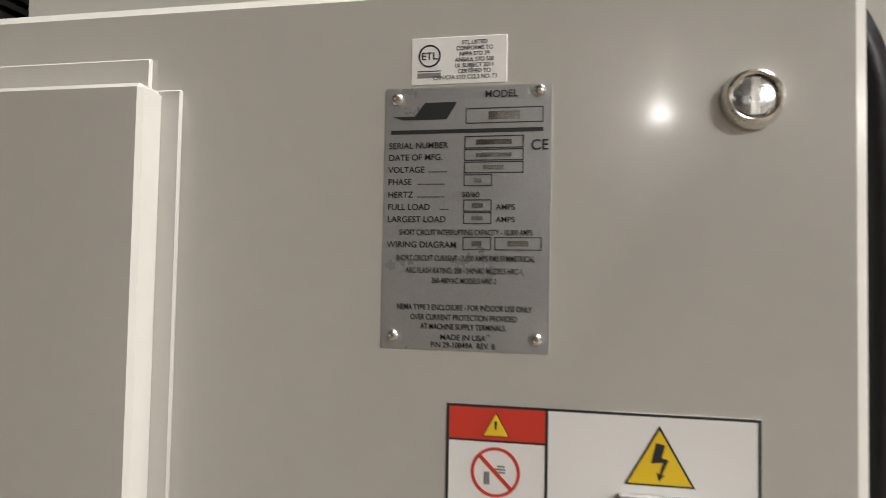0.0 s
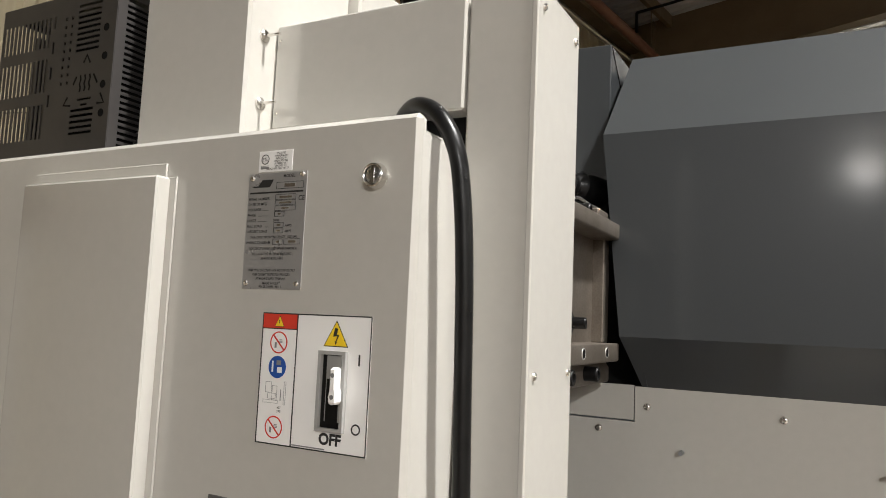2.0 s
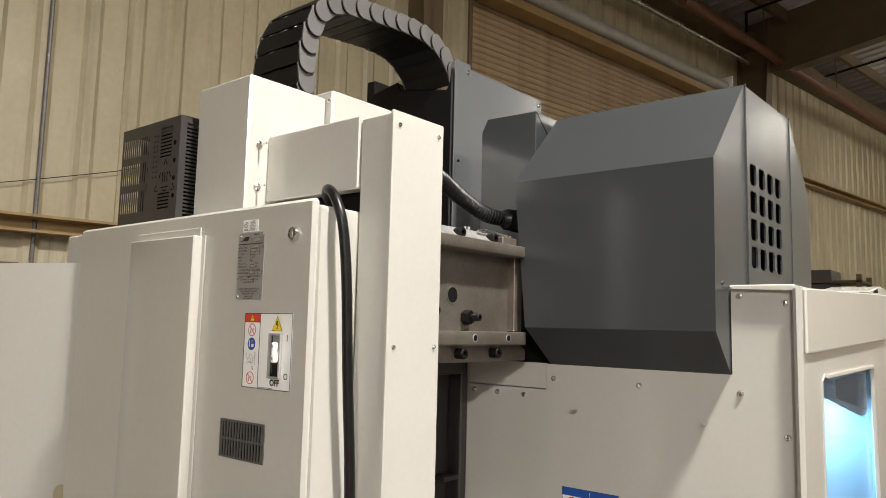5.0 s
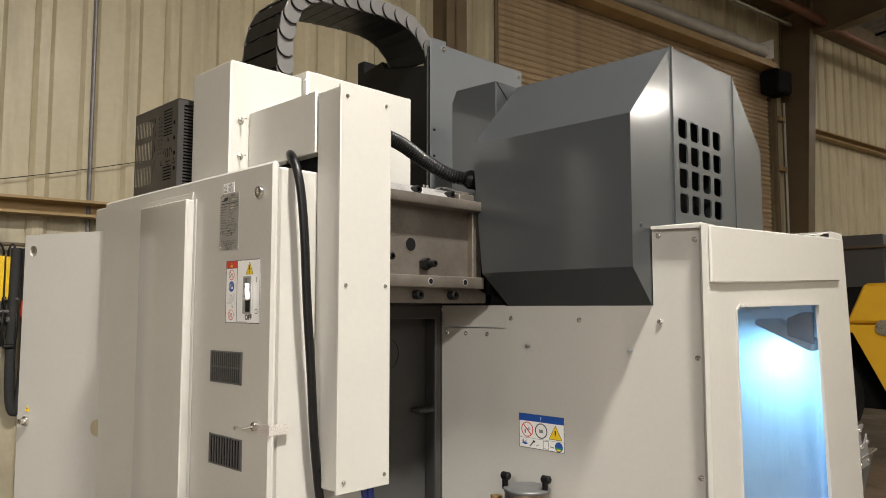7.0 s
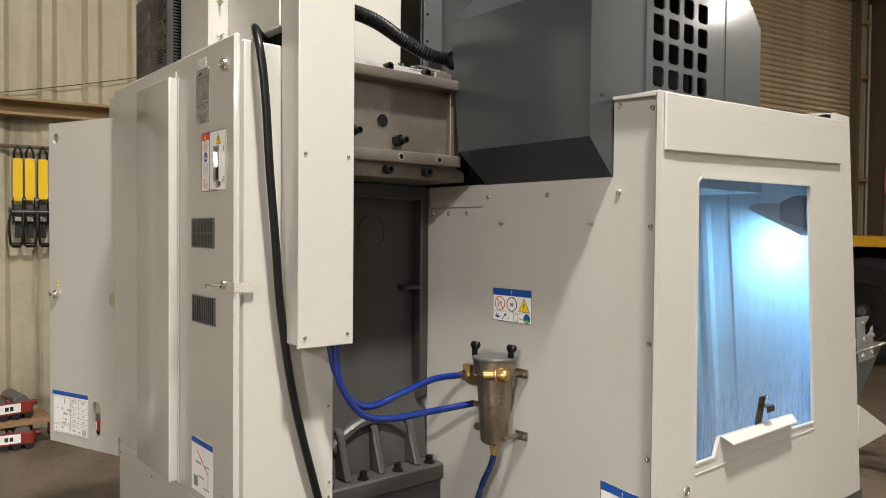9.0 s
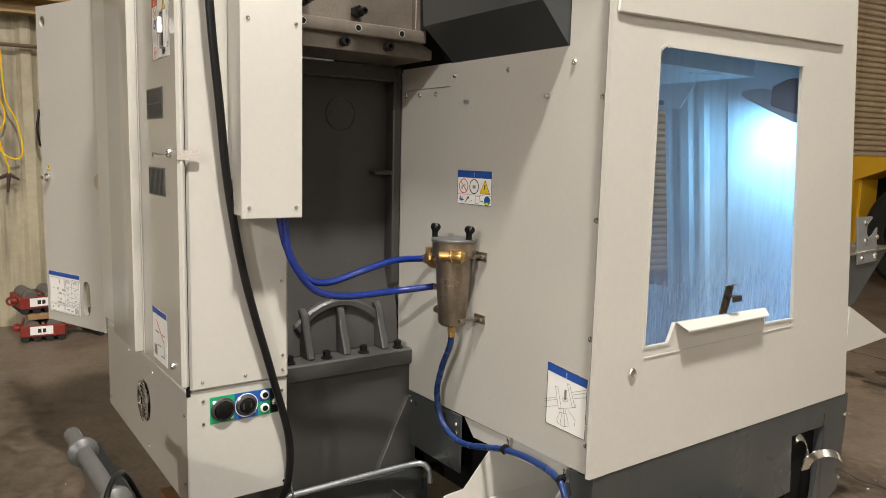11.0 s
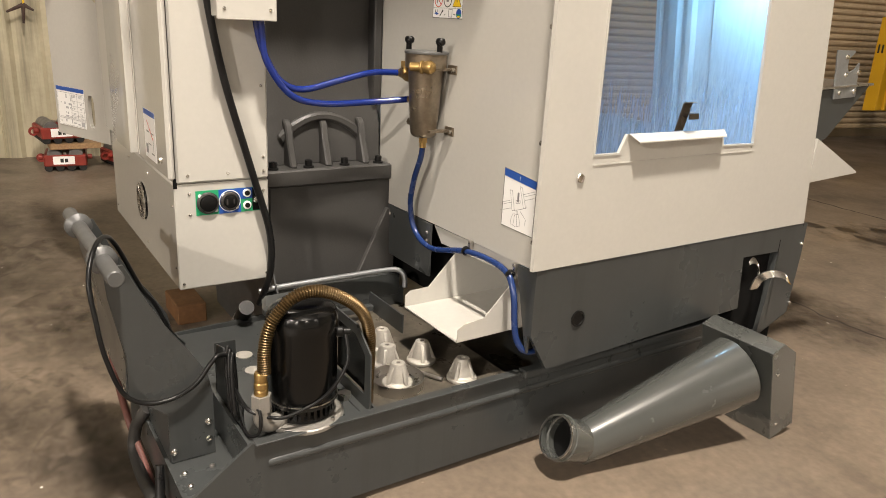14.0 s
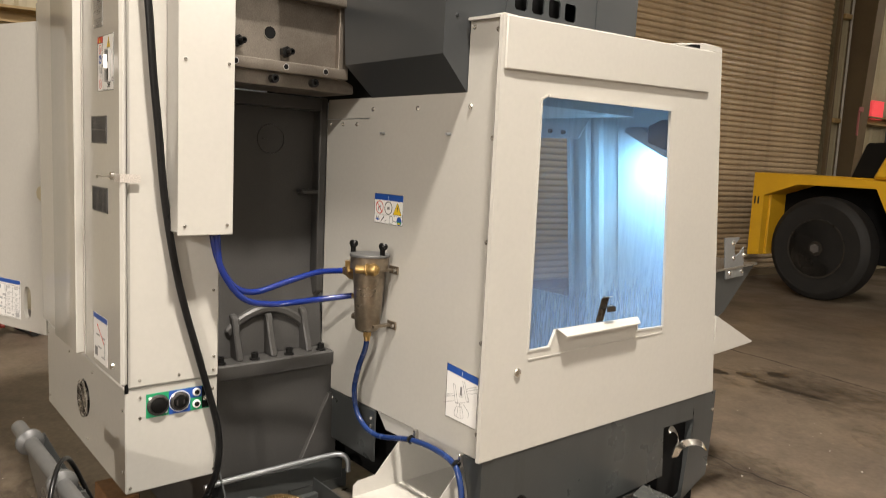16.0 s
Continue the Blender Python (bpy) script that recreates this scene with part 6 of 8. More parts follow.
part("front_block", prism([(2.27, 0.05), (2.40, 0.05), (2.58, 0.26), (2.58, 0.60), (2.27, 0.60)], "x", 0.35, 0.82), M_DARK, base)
part("grommet", lathe([(0.026, 0), (0.026, 0.004), (0.021, 0.005), (0.020, 0.002), (0, 0.002)], (0.853, 1.442, 0.447), (1, 0, 0), 26), M_BLACK, base, "black rubber hole plug")
part("levelling_foot", lathe([(0.05, 0), (0.05, 0.012), (0.02, 0.02), (0.02, 0.2)], (0.79, 2.55, 0.0), (0, 0, 1), 20), M_DARK, base)
for y, z in ((2.585, 0.545), (2.585, 0.30)):
    screw((0.853, y, z), (1, 0, 0), 0.008, parent=base)
for x, z in ((-0.01, 0.58), (0.26, 0.58), (0.26, 0.55)):
    screw((x, 1.262, z), (0, -1, 0), 0.007, parent=base)
# auger tip that leaves the base
auger = thing("chip_auger", (0.88, 2.35, 0.40), "bare steel chip auger flight coming out of the base", "auger")


def flight(pts, centre, wide):
    """A flat polished strip, wide across the axis, along a curve round the auger's axis."""
    m = bmesh.new()
    rows = []
    path = smooth_path(pts, 8)
    for i, p in enumerate(path):
        c = Vector((p.x, *centre))
        out_ = (p - c).normalized()
        w = wide * min(1.0, 0.45 + 0.12 * min(i, len(path) - 1 - i))
        t_ = Vector((0.0025, 0, 0))
        rows.append([m.verts.new(v) for v in (p + out_ * w / 2 - t_, p + out_ * w / 2 + t_, p - out_ * w / 2 + t_ * 1.6 + Vector((0.012, 0, 0)), p - out_ * w / 2 - t_ * 1.6 + Vector((0.012, 0, 0)))])
    for a, b in zip(rows, rows[1:]):
        for k in range(4):
            j = (k + 1) % 4
            m.faces.new((a[k], a[j], b[j], b[k]))
    m.faces.new(rows[0][::-1])
    m.faces.new(rows[-1])
    soften(m, 0.0012)
    return m


AXIS = (2.330, 0.425)
part("flight", flight([(0.80, 2.348, 0.405), (0.80, 2.327, 0.455), (0.81, 2.322, 0.495), (0.82, 2.343, 0.500), (0.84, 2.348, 0.474), (0.86, 2.325, 0.434), (0.87, 2.290, 0.412), (0.88, 2.292, 0.448), (0.90, 2.306, 0.474), (0.92, 2.331, 0.482), (0.94, 2.353, 0.476), (0.955, 2.371, 0.452)], AXIS, 0.022), M_CHROME, auger)
part("shaft", rod((0.60, *AXIS), (0.80, *AXIS), 0.016), M_STEEL, auger)

# ---- labels on the rear panel ----
lab = thing("hazard_label", (0.31, 1.268, 1.296), "white hazard pictogram sticker with a blue head on the rear panel", "safety label")
YP = 1.2674
part("sheet", box(0.224, 0.394, YP, 1.2679, 1.296, 1.400), M_LABEL, lab)
bar(0.224, 0.394, 1.378, 1.400, M_LBLUE, lab, YP, "label_head")
letters("text", "!", 0.018, (0.309, YP - 0.0005, 1.382), "-y", M_LABEL, lab, "CENTER")
m = ring([(0.224, 1.296), (0.394, 1.296), (0.394, 1.400), (0.224, 1.400)], [(0.2255, 1.2975), (0.3925, 1.2975), (0.3925, 1.3985), (0.2255, 1.3985)], "y", YP - 0.0004, YP)
part("border", m, M_INK, lab)
forbid(0.256, 1.352, 0.023, YP, lab)
part("round_sign", lathe([(0.020, 0), (0.023, 0), (0.023, 0.0004), (0.020, 0.0004), (0.020, 0)], (0.309, YP, 1.352), (0, -1, 0), 28), M_INK, lab)
bar(0.302, 0.316, 1.346, 1.356, M_INKGREY, lab, YP, "pictogram")
sign_triangle(0.362, 1.331, 0.025, YP, lab, False)
part("row_rule", box(0.226, 0.392, YP - 0.0004, YP, 1.3262, 1.3272), M_INKGREY, lab)
part("water_sign", lathe([(0, 0), (0.0145, 0), (0.0145, 0.0004), (0, 0.0004)], (0.374, YP, 1.3115), (0, -1, 0), 24), M_LBLUE, lab)
part("water_sign_lower", prism([(0.3615, 1.311), (0.374, 1.308), (0.3865, 1.311), (0.384, 1.303), (0.374, 1.2985), (0.364, 1.303)], "y", YP - 0.0008, YP - 0.0005), M_GREEN, lab)
part("water_sign_band", prism([(0.365, 1.3035), (0.374, 1.306), (0.383, 1.3035), (0.379, 1.3000), (0.369, 1.3000)], "y", YP - 0.0012, YP - 0.0009), M_YELLOW, lab)
for poly, mat in (([(0.232, 1.310), (0.247, 1.305), (0.260, 1.309), (0.245, 1.314)], M_LBLUE), ([(0.236, 1.3145), (0.244, 1.312), (0.240, 1.323)], M_INKGREY), ([(0.248, 1.3145), (0.252, 1.3135), (0.251, 1.322)], M_INKGREY), ([(0.264, 1.302), (0.267, 1.301), (0.281, 1.316), (0.278, 1.318)], M_INK), ([(0.276, 1.317), (0.283, 1.313), (0.286, 1.319), (0.280, 1.322)], M_INK), ([(0.290, 1.304), (0.300, 1.308), (0.298, 1.310), (0.289, 1.306)], M_INKGREY), ([(0.342, 1.308), (0.356, 1.306), (0.356, 1.309), (0.342, 1.311)], M_INKGREY)):
    part("pictogram", prism(poly, "y", YP - 0.0004, YP), mat, lab)
part("pictogram", ring([(0.316, 1.300), (0.336, 1.300), (0.338, 1.324), (0.316, 1.324)], [(0.3175, 1.3015), (0.3345, 1.3015), (0.3362, 1.3225), (0.3175, 1.3225)], "y", YP - 0.0004, YP), M_INKGREY, lab)
lab2 = thing("levelling_label", (0.74, 1.268, 0.705), "white levelling-foot instruction sticker with a blue head", "sticker")
part("sheet", prism([(0.664, 0.715), (0.812, 0.712), (0.812, 0.876), (0.664, 0.890)], "y", YP, 1.2679), M_LABEL, lab2)
part("label_head", prism([(0.664, 0.866), (0.812, 0.852), (0.812, 0.876), (0.664, 0.890)], "y", YP - 0.0004, YP), M_LBLUE, lab2)
letters("text", "!", 0.018, (0.738, YP - 0.0005, 0.863), "-y", M_LABEL, lab2, "CENTER")
part("border", ring([(0.664, 0.715), (0.812, 0.712), (0.812, 0.876), (0.664, 0.890)], [(0.6655, 0.7165), (0.8105, 0.7135), (0.8105, 0.8745), (0.6655, 0.8885)], "y", YP - 0.0004, YP), M_INK, lab2)


def line(x0, z0, x1, z1, w, mat, parent, y):
    d = Vector((x1 - x0, z1 - z0)).normalized()
    n_ = Vector((-d.y, d.x)) * w / 2
    return part("drawn_line", prism([(x0 + n_.x, z0 + n_.y), (x1 + n_.x, z1 + n_.y), (x1 - n_.x, z1 - n_.y), (x0 - n_.x, z0 - n_.y)], "y", y - 0.0003, y), mat, parent)


# channel bracket on a beam, with the levelling bolt and its bell foot below
SHEET = [[(40, 120), (52, 123), (71, 228), (58, 231), (40, 120)], [(93, 93), (105, 96), (132, 203), (121, 208), (93, 93)], [(58, 231), (65, 233), (136, 203), (132, 180)], [(-12, 201), (45, 178)], [(-12, 213), (50, 188)], [(-12, 245), (55, 218)], [(115, 133), (178, 105)], [(120, 145), (178, 118)], [(125, 163), (178, 141)], [(83, 130), (83, 186)], [(92, 130), (92, 186)], [(83, 130), (92, 130)], [(76, 172), (100, 170), (100, 186), (78, 188), (76, 172)], [(82, 228), (84, 252)], [(90, 226), (92, 250)], [(65, 250), (53, 288), (58, 308), (85, 318), (107, 308), (105, 283), (95, 248), (65, 250)], [(75, 253), (70, 308)], [(87, 253), (90, 313)], [(105, 228), (137, 268), (134, 300)]]
for run in SHEET:
    pts = [(0.664 + a * 0.000813, 0.890 - (b - 0.29 * a) * 0.00054 - a * 0.000077) for a, b in run]
    for (xa_, za_), (xb_, zb_) in zip(pts, pts[1:]):
        line(xa_, za_, xb_, zb_, 0.0011, M_INKGREY, lab2, YP)
part("bolt_thread", prism([(0.732, 0.800), (0.738, 0.800), (0.738, 0.828), (0.732, 0.828)], "y", YP - 0.0003, YP), M_INKGREY, lab2)

# ---- coolant filter and hoses ----
FX, FY = 0.305, 1.200
filt = thing("coolant_filter", (FX, FY, 0.92), "tapered metal coolant filter bowl bracketed to the rear panel", "coolant filter")
part("bowl", lathe([(0.0, 0.0), (0.032, 0.0), (0.039, 0.005), (0.043, 0.012), (0.053, 0.16), (0.0565, 0.223)], (FX, FY, 0.925), n=36), M_FILTER, filt)
part("rim", lathe([(0.0565, 0.0), (0.066, 0.004), (0.067, 0.046), (0, 0.046)], (FX, FY, 1.140), n=36), M_FILTER, filt)
part("lid", lathe([(0.0, 0.0462), (0.069, 0.0462), (0.070, 0.048), (0.070, 0.053), (0.067, 0.056), (0, 0.056)], (FX, FY, 1.140), n=36), M_PULL, filt, "dark flat lid")
for a in (200, 20):
    x, y = FX + 0.062 * math.cos(radians(a)), FY + 0.062 * math.sin(radians(a)) - 0.01
    kn = part("knob", lathe([(0.009, 0), (0.009, 0.026), (0.011, 0.030), (0.011, 0.042), (0.0, 0.044)], (x, y, 1.188), n=16), M_BLACK, filt, "black clamp knob")
    part("knob_wing", rod((x - 0.012, y, 1.226), (x + 0.018, y, 1.226), 0.0115, n=16, r_edge=0.004), M_BLACK, kn)
elbow = part("inlet_elbow", hose([(0.250, 1.19, 1.110), (0.205, 1.19, 1.108), (0.195, 1.19, 1.125), (0.195, 1.19, 1.142)], 0.0165, 14), M_BRASS, filt, "aged brass elbow")
part("inlet_nut", rod((0.205, 1.188, 1.112), (0.165, 1.188, 1.116), 0.0155, n=6), M_BRASS, elbow)
part("inlet_collar", rod((0.166, 1.188, 1.1160), (0.156, 1.188, 1.1165), 0.0125, n=16), M_STEEL, elbow)
part("inlet_cap", rod((0.195, 1.19, 1.140), (0.195, 1.19, 1.156), 0.0185, n=6), M_BRASS, elbow)
elbow = part("outlet_elbow", lathe([(0.0, -0.021), (0.012, -0.018), (0.020, -0.007), (0.021, 0.003), (0.018, 0.012), (0.0165, 0.020), (0.0, 0.020)], (FX + 0.072, FY - 0.032, 1.150), (-0.743, -0.669, -0.02), 22), M_BRASS, filt, "cast brass outlet elbow")
part("outlet_nut", rod((FX + 0.058, FY - 0.0444, 1.1496), (FX + 0.050, FY - 0.0516, 1.1494), 0.0205, n=20, r_edge=0.003), M_BRASS, elbow)
part("outlet_pipe", rod((FX + 0.050, FY - 0.0516, 1.1494), (FX + 0.027, FY - 0.0723, 1.1488), 0.0140, n=18), M_BRASS, elbow, "short open brass pipe")
part("outlet_bore", lathe([(0, 0), (0.0105, 0), (0.0105, 0.0008), (0, 0.0008)], (FX + 0.0269, FY - 0.0724, 1.1488), (-0.743, -0.669, -0.02), 16), M_DARK, elbow)
part("cast_mark", lathe([(0.010, 0), (0.0115, 0), (0.0110, 0.0012), (0.0103, 0.0012), (0.010, 0)], (FX + 0.030, FY - 0.0428, 1.072), (0.575, -0.80, -0.07), 24), M_FILTER, filt, "raised round cast mark")
part("side_nut", rod((0.262, 1.185, 1.037), (0.226, 1.182, 1.036), 0.010, n=6), M_BRASS, filt)
part("drain_plug", rod((0.268, 1.19, 0.965), (0.238, 1.185, 0.965), 0.012, n=8), M_FILTER, filt)
part("bottom_nut", rod((FX, FY, 0.927), (FX, FY, 0.905), 0.015, n=6), M_BRASS, filt)
part("bottom_barb", rod((FX, FY, 0.905), (FX, FY, 0.888), 0.011, n=12), M_BRASS, filt)
for z in (1.142, 0.948):
    m = box(0.335, 0.385, 1.262, 1.267, z - 0.014, z + 0.014, 0.001)
    box(0.340, 0.362, 1.19, 1.264, z - 0.004, z + 0.004, bm=m)
    br = part("bracket", m, M_FILTER, filt)
    part("bracket_bolt", rod((0.374, 1.262, z), (0.374, 1.252, z), 0.007, n=6), M_STEEL, br)
tagged(part("coolant_hose", hose([(0.150, 0.70, 1.30), (0.150, 0.706, 1.24), (0.150, 0.727, 1.165), (0.150, 0.776, 1.087), (0.150, 0.851, 1.062), (0.150, 0.976, 1.090), (0.152, 1.088, 1.114), (0.166, 1.186, 1.116)], 0.0105, 12), M_BLUE), "bright blue rubber coolant hose to the filter", "hose")
tagged(part("coolant_hose", hose([(0.160, 0.712, 1.30), (0.160, 0.716, 1.24), (0.165, 0.728, 1.146), (0.168, 0.798, 1.050), (0.170, 0.898, 1.020), (0.185, 1.05, 1.023), (0.228, 1.182, 1.036)], 0.0105, 12), M_BLUE), "bright blue rubber coolant hose to the filter", "hose")
tagged(part("drain_hose", hose([(FX, FY, 0.89), (0.288, 1.205, 0.85), (0.235, 1.215, 0.765), (0.195, 1.228, 0.665), (0.225, 1.235, 0.575), (0.33, 1.240, 0.543), (0.525, 1.244, 0.590), (0.66, 1.244, 0.600), (0.752, 1.240, 0.586), (0.790, 1.237, 0.53), (0.800, 1.238, 0.46), (0.806, 1.245, 0.405), (0.818, 1.262, 0.368), (0.815, 1.30, 0.350), (0.80, 1.36, 0.345)], 0.0098, 12), M_BLUE2), "dusty blue drain hose clipped along the panel", "hose")
for x, z in ((0.525, 0.592), (0.757, 0.588)):
    cl = thing("hose_clamp", (x, 1.245, z), "black cushioned clamp round the blue hose", "hose clamp", group="hose clamps")
    part("band", lathe([(0.0125, -0.006), (0.0145, -0.006), (0.0145, 0.006), (0.0125, 0.006), (0.0125, -0.006)], (x, 1.243, z), (1, 0, -0.3), 18), M_BLACK, cl)
    part("tab", box(x - 0.006, x + 0.006, 1.255, 1.2675, z, z + 0.032, 0.001), M_STEEL, cl)
    screw((x, 1.255, z + 0.026), (0, -1, 0), 0.005, parent=cl)

# ---- black supply cable ----
tagged(part("power_cable", hose([(-0.05, 0.64, 2.104), (-0.024, 0.60, 2.116), (0.008, 0.556, 2.130), (0.050, 0.522, 2.134), (0.092, 0.504, 2.113), (0.122, 0.500, 2.065), (0.131, 0.506, 2.00), (0.134, 0.514, 1.90), (0.133, 0.525, 1.742), (0.129, 0.543, 1.565), (0.122, 0.566, 1.346), (0.118, 0.612, 1.090), (0.114, 0.690, 0.805), (0.112, 0.744, 0.600), (0.112, 0.745, 0.47), (0.09, 0.735, 0.40), (0.06, 0.72, 0.33)], 0.0115, 14), M_RUBBER), "thick black rubber power cable down the cabinet side", "cable")

# ---- coolant tank ----
tank = thing("coolant_tank", (0.4, 1.0, 0.0), "long dark grey coolant tank with rolled rim on the floor", "coolant tank")
TX0, TX1, TY0, TY1, TZ = 0.045, 0.795, 0.44, 2.25, 0.272
side_prof = [(0.285, 0.02), (TY1, 0.02), (TY1, TZ), (0.445, TZ), (0.285, 0.155)]
part("side_wall", prism(side_prof, "x", 0.778, 0.788), M_TANK, tank)
part("side_rim", box(0.770, 0.800, 0.452, 1.292, TZ - 0.004, TZ + 0.002, 0.002), M_TANK, tank)
part("side_rim", box(0.772, 0.808, 1.296, TY1, TZ - 0.020, TZ + 0.006, 0.003), M_TANK, tank)
part("stiffening_bead", hose([(0.778, 0.53, 0.205), (0.782, 0.56, 0.205), (0.782, 1.35, 0.205), (0.782, 2.12, 0.205), (0.776, 2.15, 0.205)], 0.013, 20), M_TANK, tank)
part("far_wall", prism([(0.44, 0.02), (1.30, 0.02), (1.30, 0.30), (0.44, TZ)], "x", 0.040, 0.048), M_TANK, tank)
part("end_wall", box(0.045, 0.78, 0.438, 0.446, 0.02, 0.268), M_TANK, tank)
part("tank_floor", box(0.045, 0.78, 0.44, TY1, 0.02, 0.03), M_TANK, tank)
part("pump_deck", box(0.048, 0.778, 0.446, 0.795, 0.250, 0.262, 0.002), M_TANK, tank, "grey steel pump deck")
part("screen_deck", box(0.048, 0.778, 0.80, 1.30, 0.222, 0.230, 0.002), M_DECK, tank, "oily stained steel deck")
part("deck_divider", box(0.048, 0.778, 0.794, 0.801, 0.225, 0.272), M_TANK, tank)
part("baffle", box(0.048, 0.30, 1.15, 1.156, 0.23, 0.30), M_TANK, tank)
part("tongue", box(0.10, 0.778, 0.285, 0.440, 0.140, 0.155, 0.002), M_TANK, tank)
part("tongue_front", box(0.10, 0.778, 0.280, 0.287, 0.03, 0.155), M_TANK, tank)
for x, y in ((0.66, 0.31), (0.72, 0.31), (0.66, 0.38), (0.73, 0.38)):
    part("rivet", lathe([(0.008, 0), (0.007, 0.004), (0.003, 0.007), (0, 0.007)], (x, y, 0.155), n=12), M_STEEL, tank)
for x, y in ((0.284, 0.591), (0.396, 0.584)):
    part("deck_plug", lathe([(0, 0), (0.026, 0), (0.026, 0.003), (0, 0.003)], (x, y, 0.262), n=24), M_ALU, tank, "pale round hole plug")
for y in (1.05, 1.25, 1.85, 2.05):
    part("skid", box(0.08, 0.76, y - 0.02, y + 0.02, 0.0, 0.02), M_DARK, tank)
for y in (0.5, 0.9):
    part("skid", box(0.08, 0.76, y - 0.02, y + 0.02, 0.0, 0.02), M_DARK, tank)
# pull handle: two upright plates and a cross pipe
HX = 0.60
near = [(0.292, 0.157), (0.290, 0.30), (0.202, 0.375), (0.206, 0.48), (0.175, 0.64), (0.170, 0.715), (0.215, 0.715), (0.249, 0.640), (0.305, 0.535), (0.349, 0.474), (0.394, 0.396), (0.406, 0.336), (0.406, 0.157)]
part("handle_plate", prism(near, "x", HX - 0.004, HX + 0.004, 0.001), M_TANK, tank)
part("handle_plate", prism(near, "x", 0.166, 0.174, 0.001), M_TANK, tank)
part("cross_plate", box(0.17, HX - 0.004, 0.290, 0.294, 0.157, 0.30), M_TANK, tank)
part("front_sheet", sheet([((0.174, 0.203, 0.378), (HX - 0.004, 0.203, 0.378), (HX - 0.004, 0.207, 0.48), (0.174, 0.207, 0.48)), ((0.174, 0.207, 0.48), (HX - 0.004, 0.207, 0.48), (HX - 0.004, 0.178, 0.64), (0.174, 0.178, 0.64)), ((0.174, 0.178, 0.64), (HX - 0.004, 0.178, 0.64), (HX - 0.004, 0.176, 0.69), (0.174, 0.176, 0.69)), ((0.174, 0.203, 0.378), (HX - 0.004, 0.203, 0.378), (HX - 0.004, 0.26, 0.33), (0.174, 0.26, 0.33))]), M_TANK, tank)
PIPE_A, PIPE_B = Vector((0.060, 0.170, 0.706)), Vector((0.672, 0.188, 0.706))
PIPE_WAY = (PIPE_B - PIPE_A).normalized()
pipe_ = part("handle_pipe", lathe([(0.0, 0.0), (0.017, 0.0), (0.0195, 0.003), (0.0195, 0.609), (0.017, 0.612), (0.0, 0.612)], PIPE_A, PIPE_WAY, 28), M_PULL, tank, "grey pull pipe")
for d in (0.125, 0.445):
    part("pipe_collar", lathe([(0.0195, -0.004), (0.031, 0), (0.035, 0.004), (0.035, 0.018), (0.031, 0.022), (0.0195, 0.030)], PIPE_A + PIPE_WAY * d, PIPE_WAY, 28), M_PULL, pipe_)
for y, z in ((0.39, 0.255), (0.39, 0.205), (0.30, 0.19)):
    screw((HX + 0.004, y, z), (1, 0, 0), 0.009, parent=tank)
# cord bracket and pump shield
part("cord_bracket", prism([(0.47, 0.262), (0.725, 0.262), (0.66, 0.33), (0.585, 0.392), (0.55, 0.432), (0.480, 0.412)], "y", 0.452, 0.456, 0.001), M_TANK, tank)
part("cord_bracket_lip", box(0.466, 0.470, 0.452, 0.51, 0.262, 0.41), M_TANK, tank)
m = ring([(0.500, 0.262), (0.776, 0.262), (0.776, 0.435), (0.695, 0.492), (0.550, 0.492), (0.528, 0.472)], [(0.545, 0.305), (0.744, 0.305), (0.744, 0.422), (0.686, 0.462), (0.566, 0.462), (0.552, 0.448)], "y", 0.776, 0.781)
part("pump_shield", m, M_TANK, tank, "cut-out grey shield plate")
part("shield_recess", prism([(0.540, 0.300), (0.748, 0.300), (0.748, 0.424), (0.688, 0.466), (0.564, 0.466), (0.548, 0.45)], "y", 0.790, 0.793), M_GLOSS, tank)
part("shield_foot", box(0.565, 0.775, 0.756, 0.7755, 0.262, 0.267), M_TANK, tank)
part("deck_nut", rod((0.67, 0.752, 0.262), (0.67, 0.752, 0.280), 0.020, n=6), M_STEEL, tank)
# cross rail with a bent steel pipe
tagged(part("steel_pipe", hose([(0.06, 0.72, 0.375), (0.06, 0.80, 0.38), (0.07, 1.0, 0.385), (0.085, 1.20, 0.390), (0.10, 1.245, 0.388), (0.115, 1.262, 0.365), (0.12, 1.262, 0.325)], 0.010, 12), M_FLANGE), "bare bent steel pipe along the tank", "pipe")
part("rear_ledge", box(0.030, 0.05, 0.75, 1.28, 0.27, 0.36, 0.002), M_TANK, tank)
part("rail", box(0.12, 0.145, 0.86, 1.12, 0.262, 0.285, 0.003), M_TANK, tank)
part("end_gusset", prism([(0.03, 0.27), (0.16, 0.27), (0.04, 0.43)], "y", 0.775, 0.781), M_TANK, tank)

# chute
chute = thing("chip_chute", (0.5, 1.25, 0.33), "open off-white sheet-metal chip chute under the enclosure", "chip chute")


A, B = Vector((0.414, 1.090, 0.386)), Vector((0.732, 1.083, 0.392))
Cc, Dd = Vector((0.414, 1.64, 0.392)), Vector((0.732, 1.64, 0.400))
part("pan", sheet([(A, B, Dd, Cc)]), M_WHITE, chute)
part("left_side", sheet([(A, Cc, Cc + Vector((0, 0, 0.205)), Vector((0.414, 1.300, 0.598)), Vector((0.414, 1.285, 0.552)), Vector((0.414, 1.179, 0.442)), A + Vector((0, 0.02, 0.053)), A + Vector((0, 0, 0.040)))]), M_WHITE, chute)
part("right_side", sheet([(B, Dd, Dd + Vector((0, 0, 0.20)), Vector((0.732, 1.300, 0.60)), Vector((0.732, 1.285, 0.562)), Vector((0.732, 1.177, 0.453)), B + Vector((0, 0.02, 0.053)), B + Vector((0, 0, 0.040)))]), M_WHITE, chute)
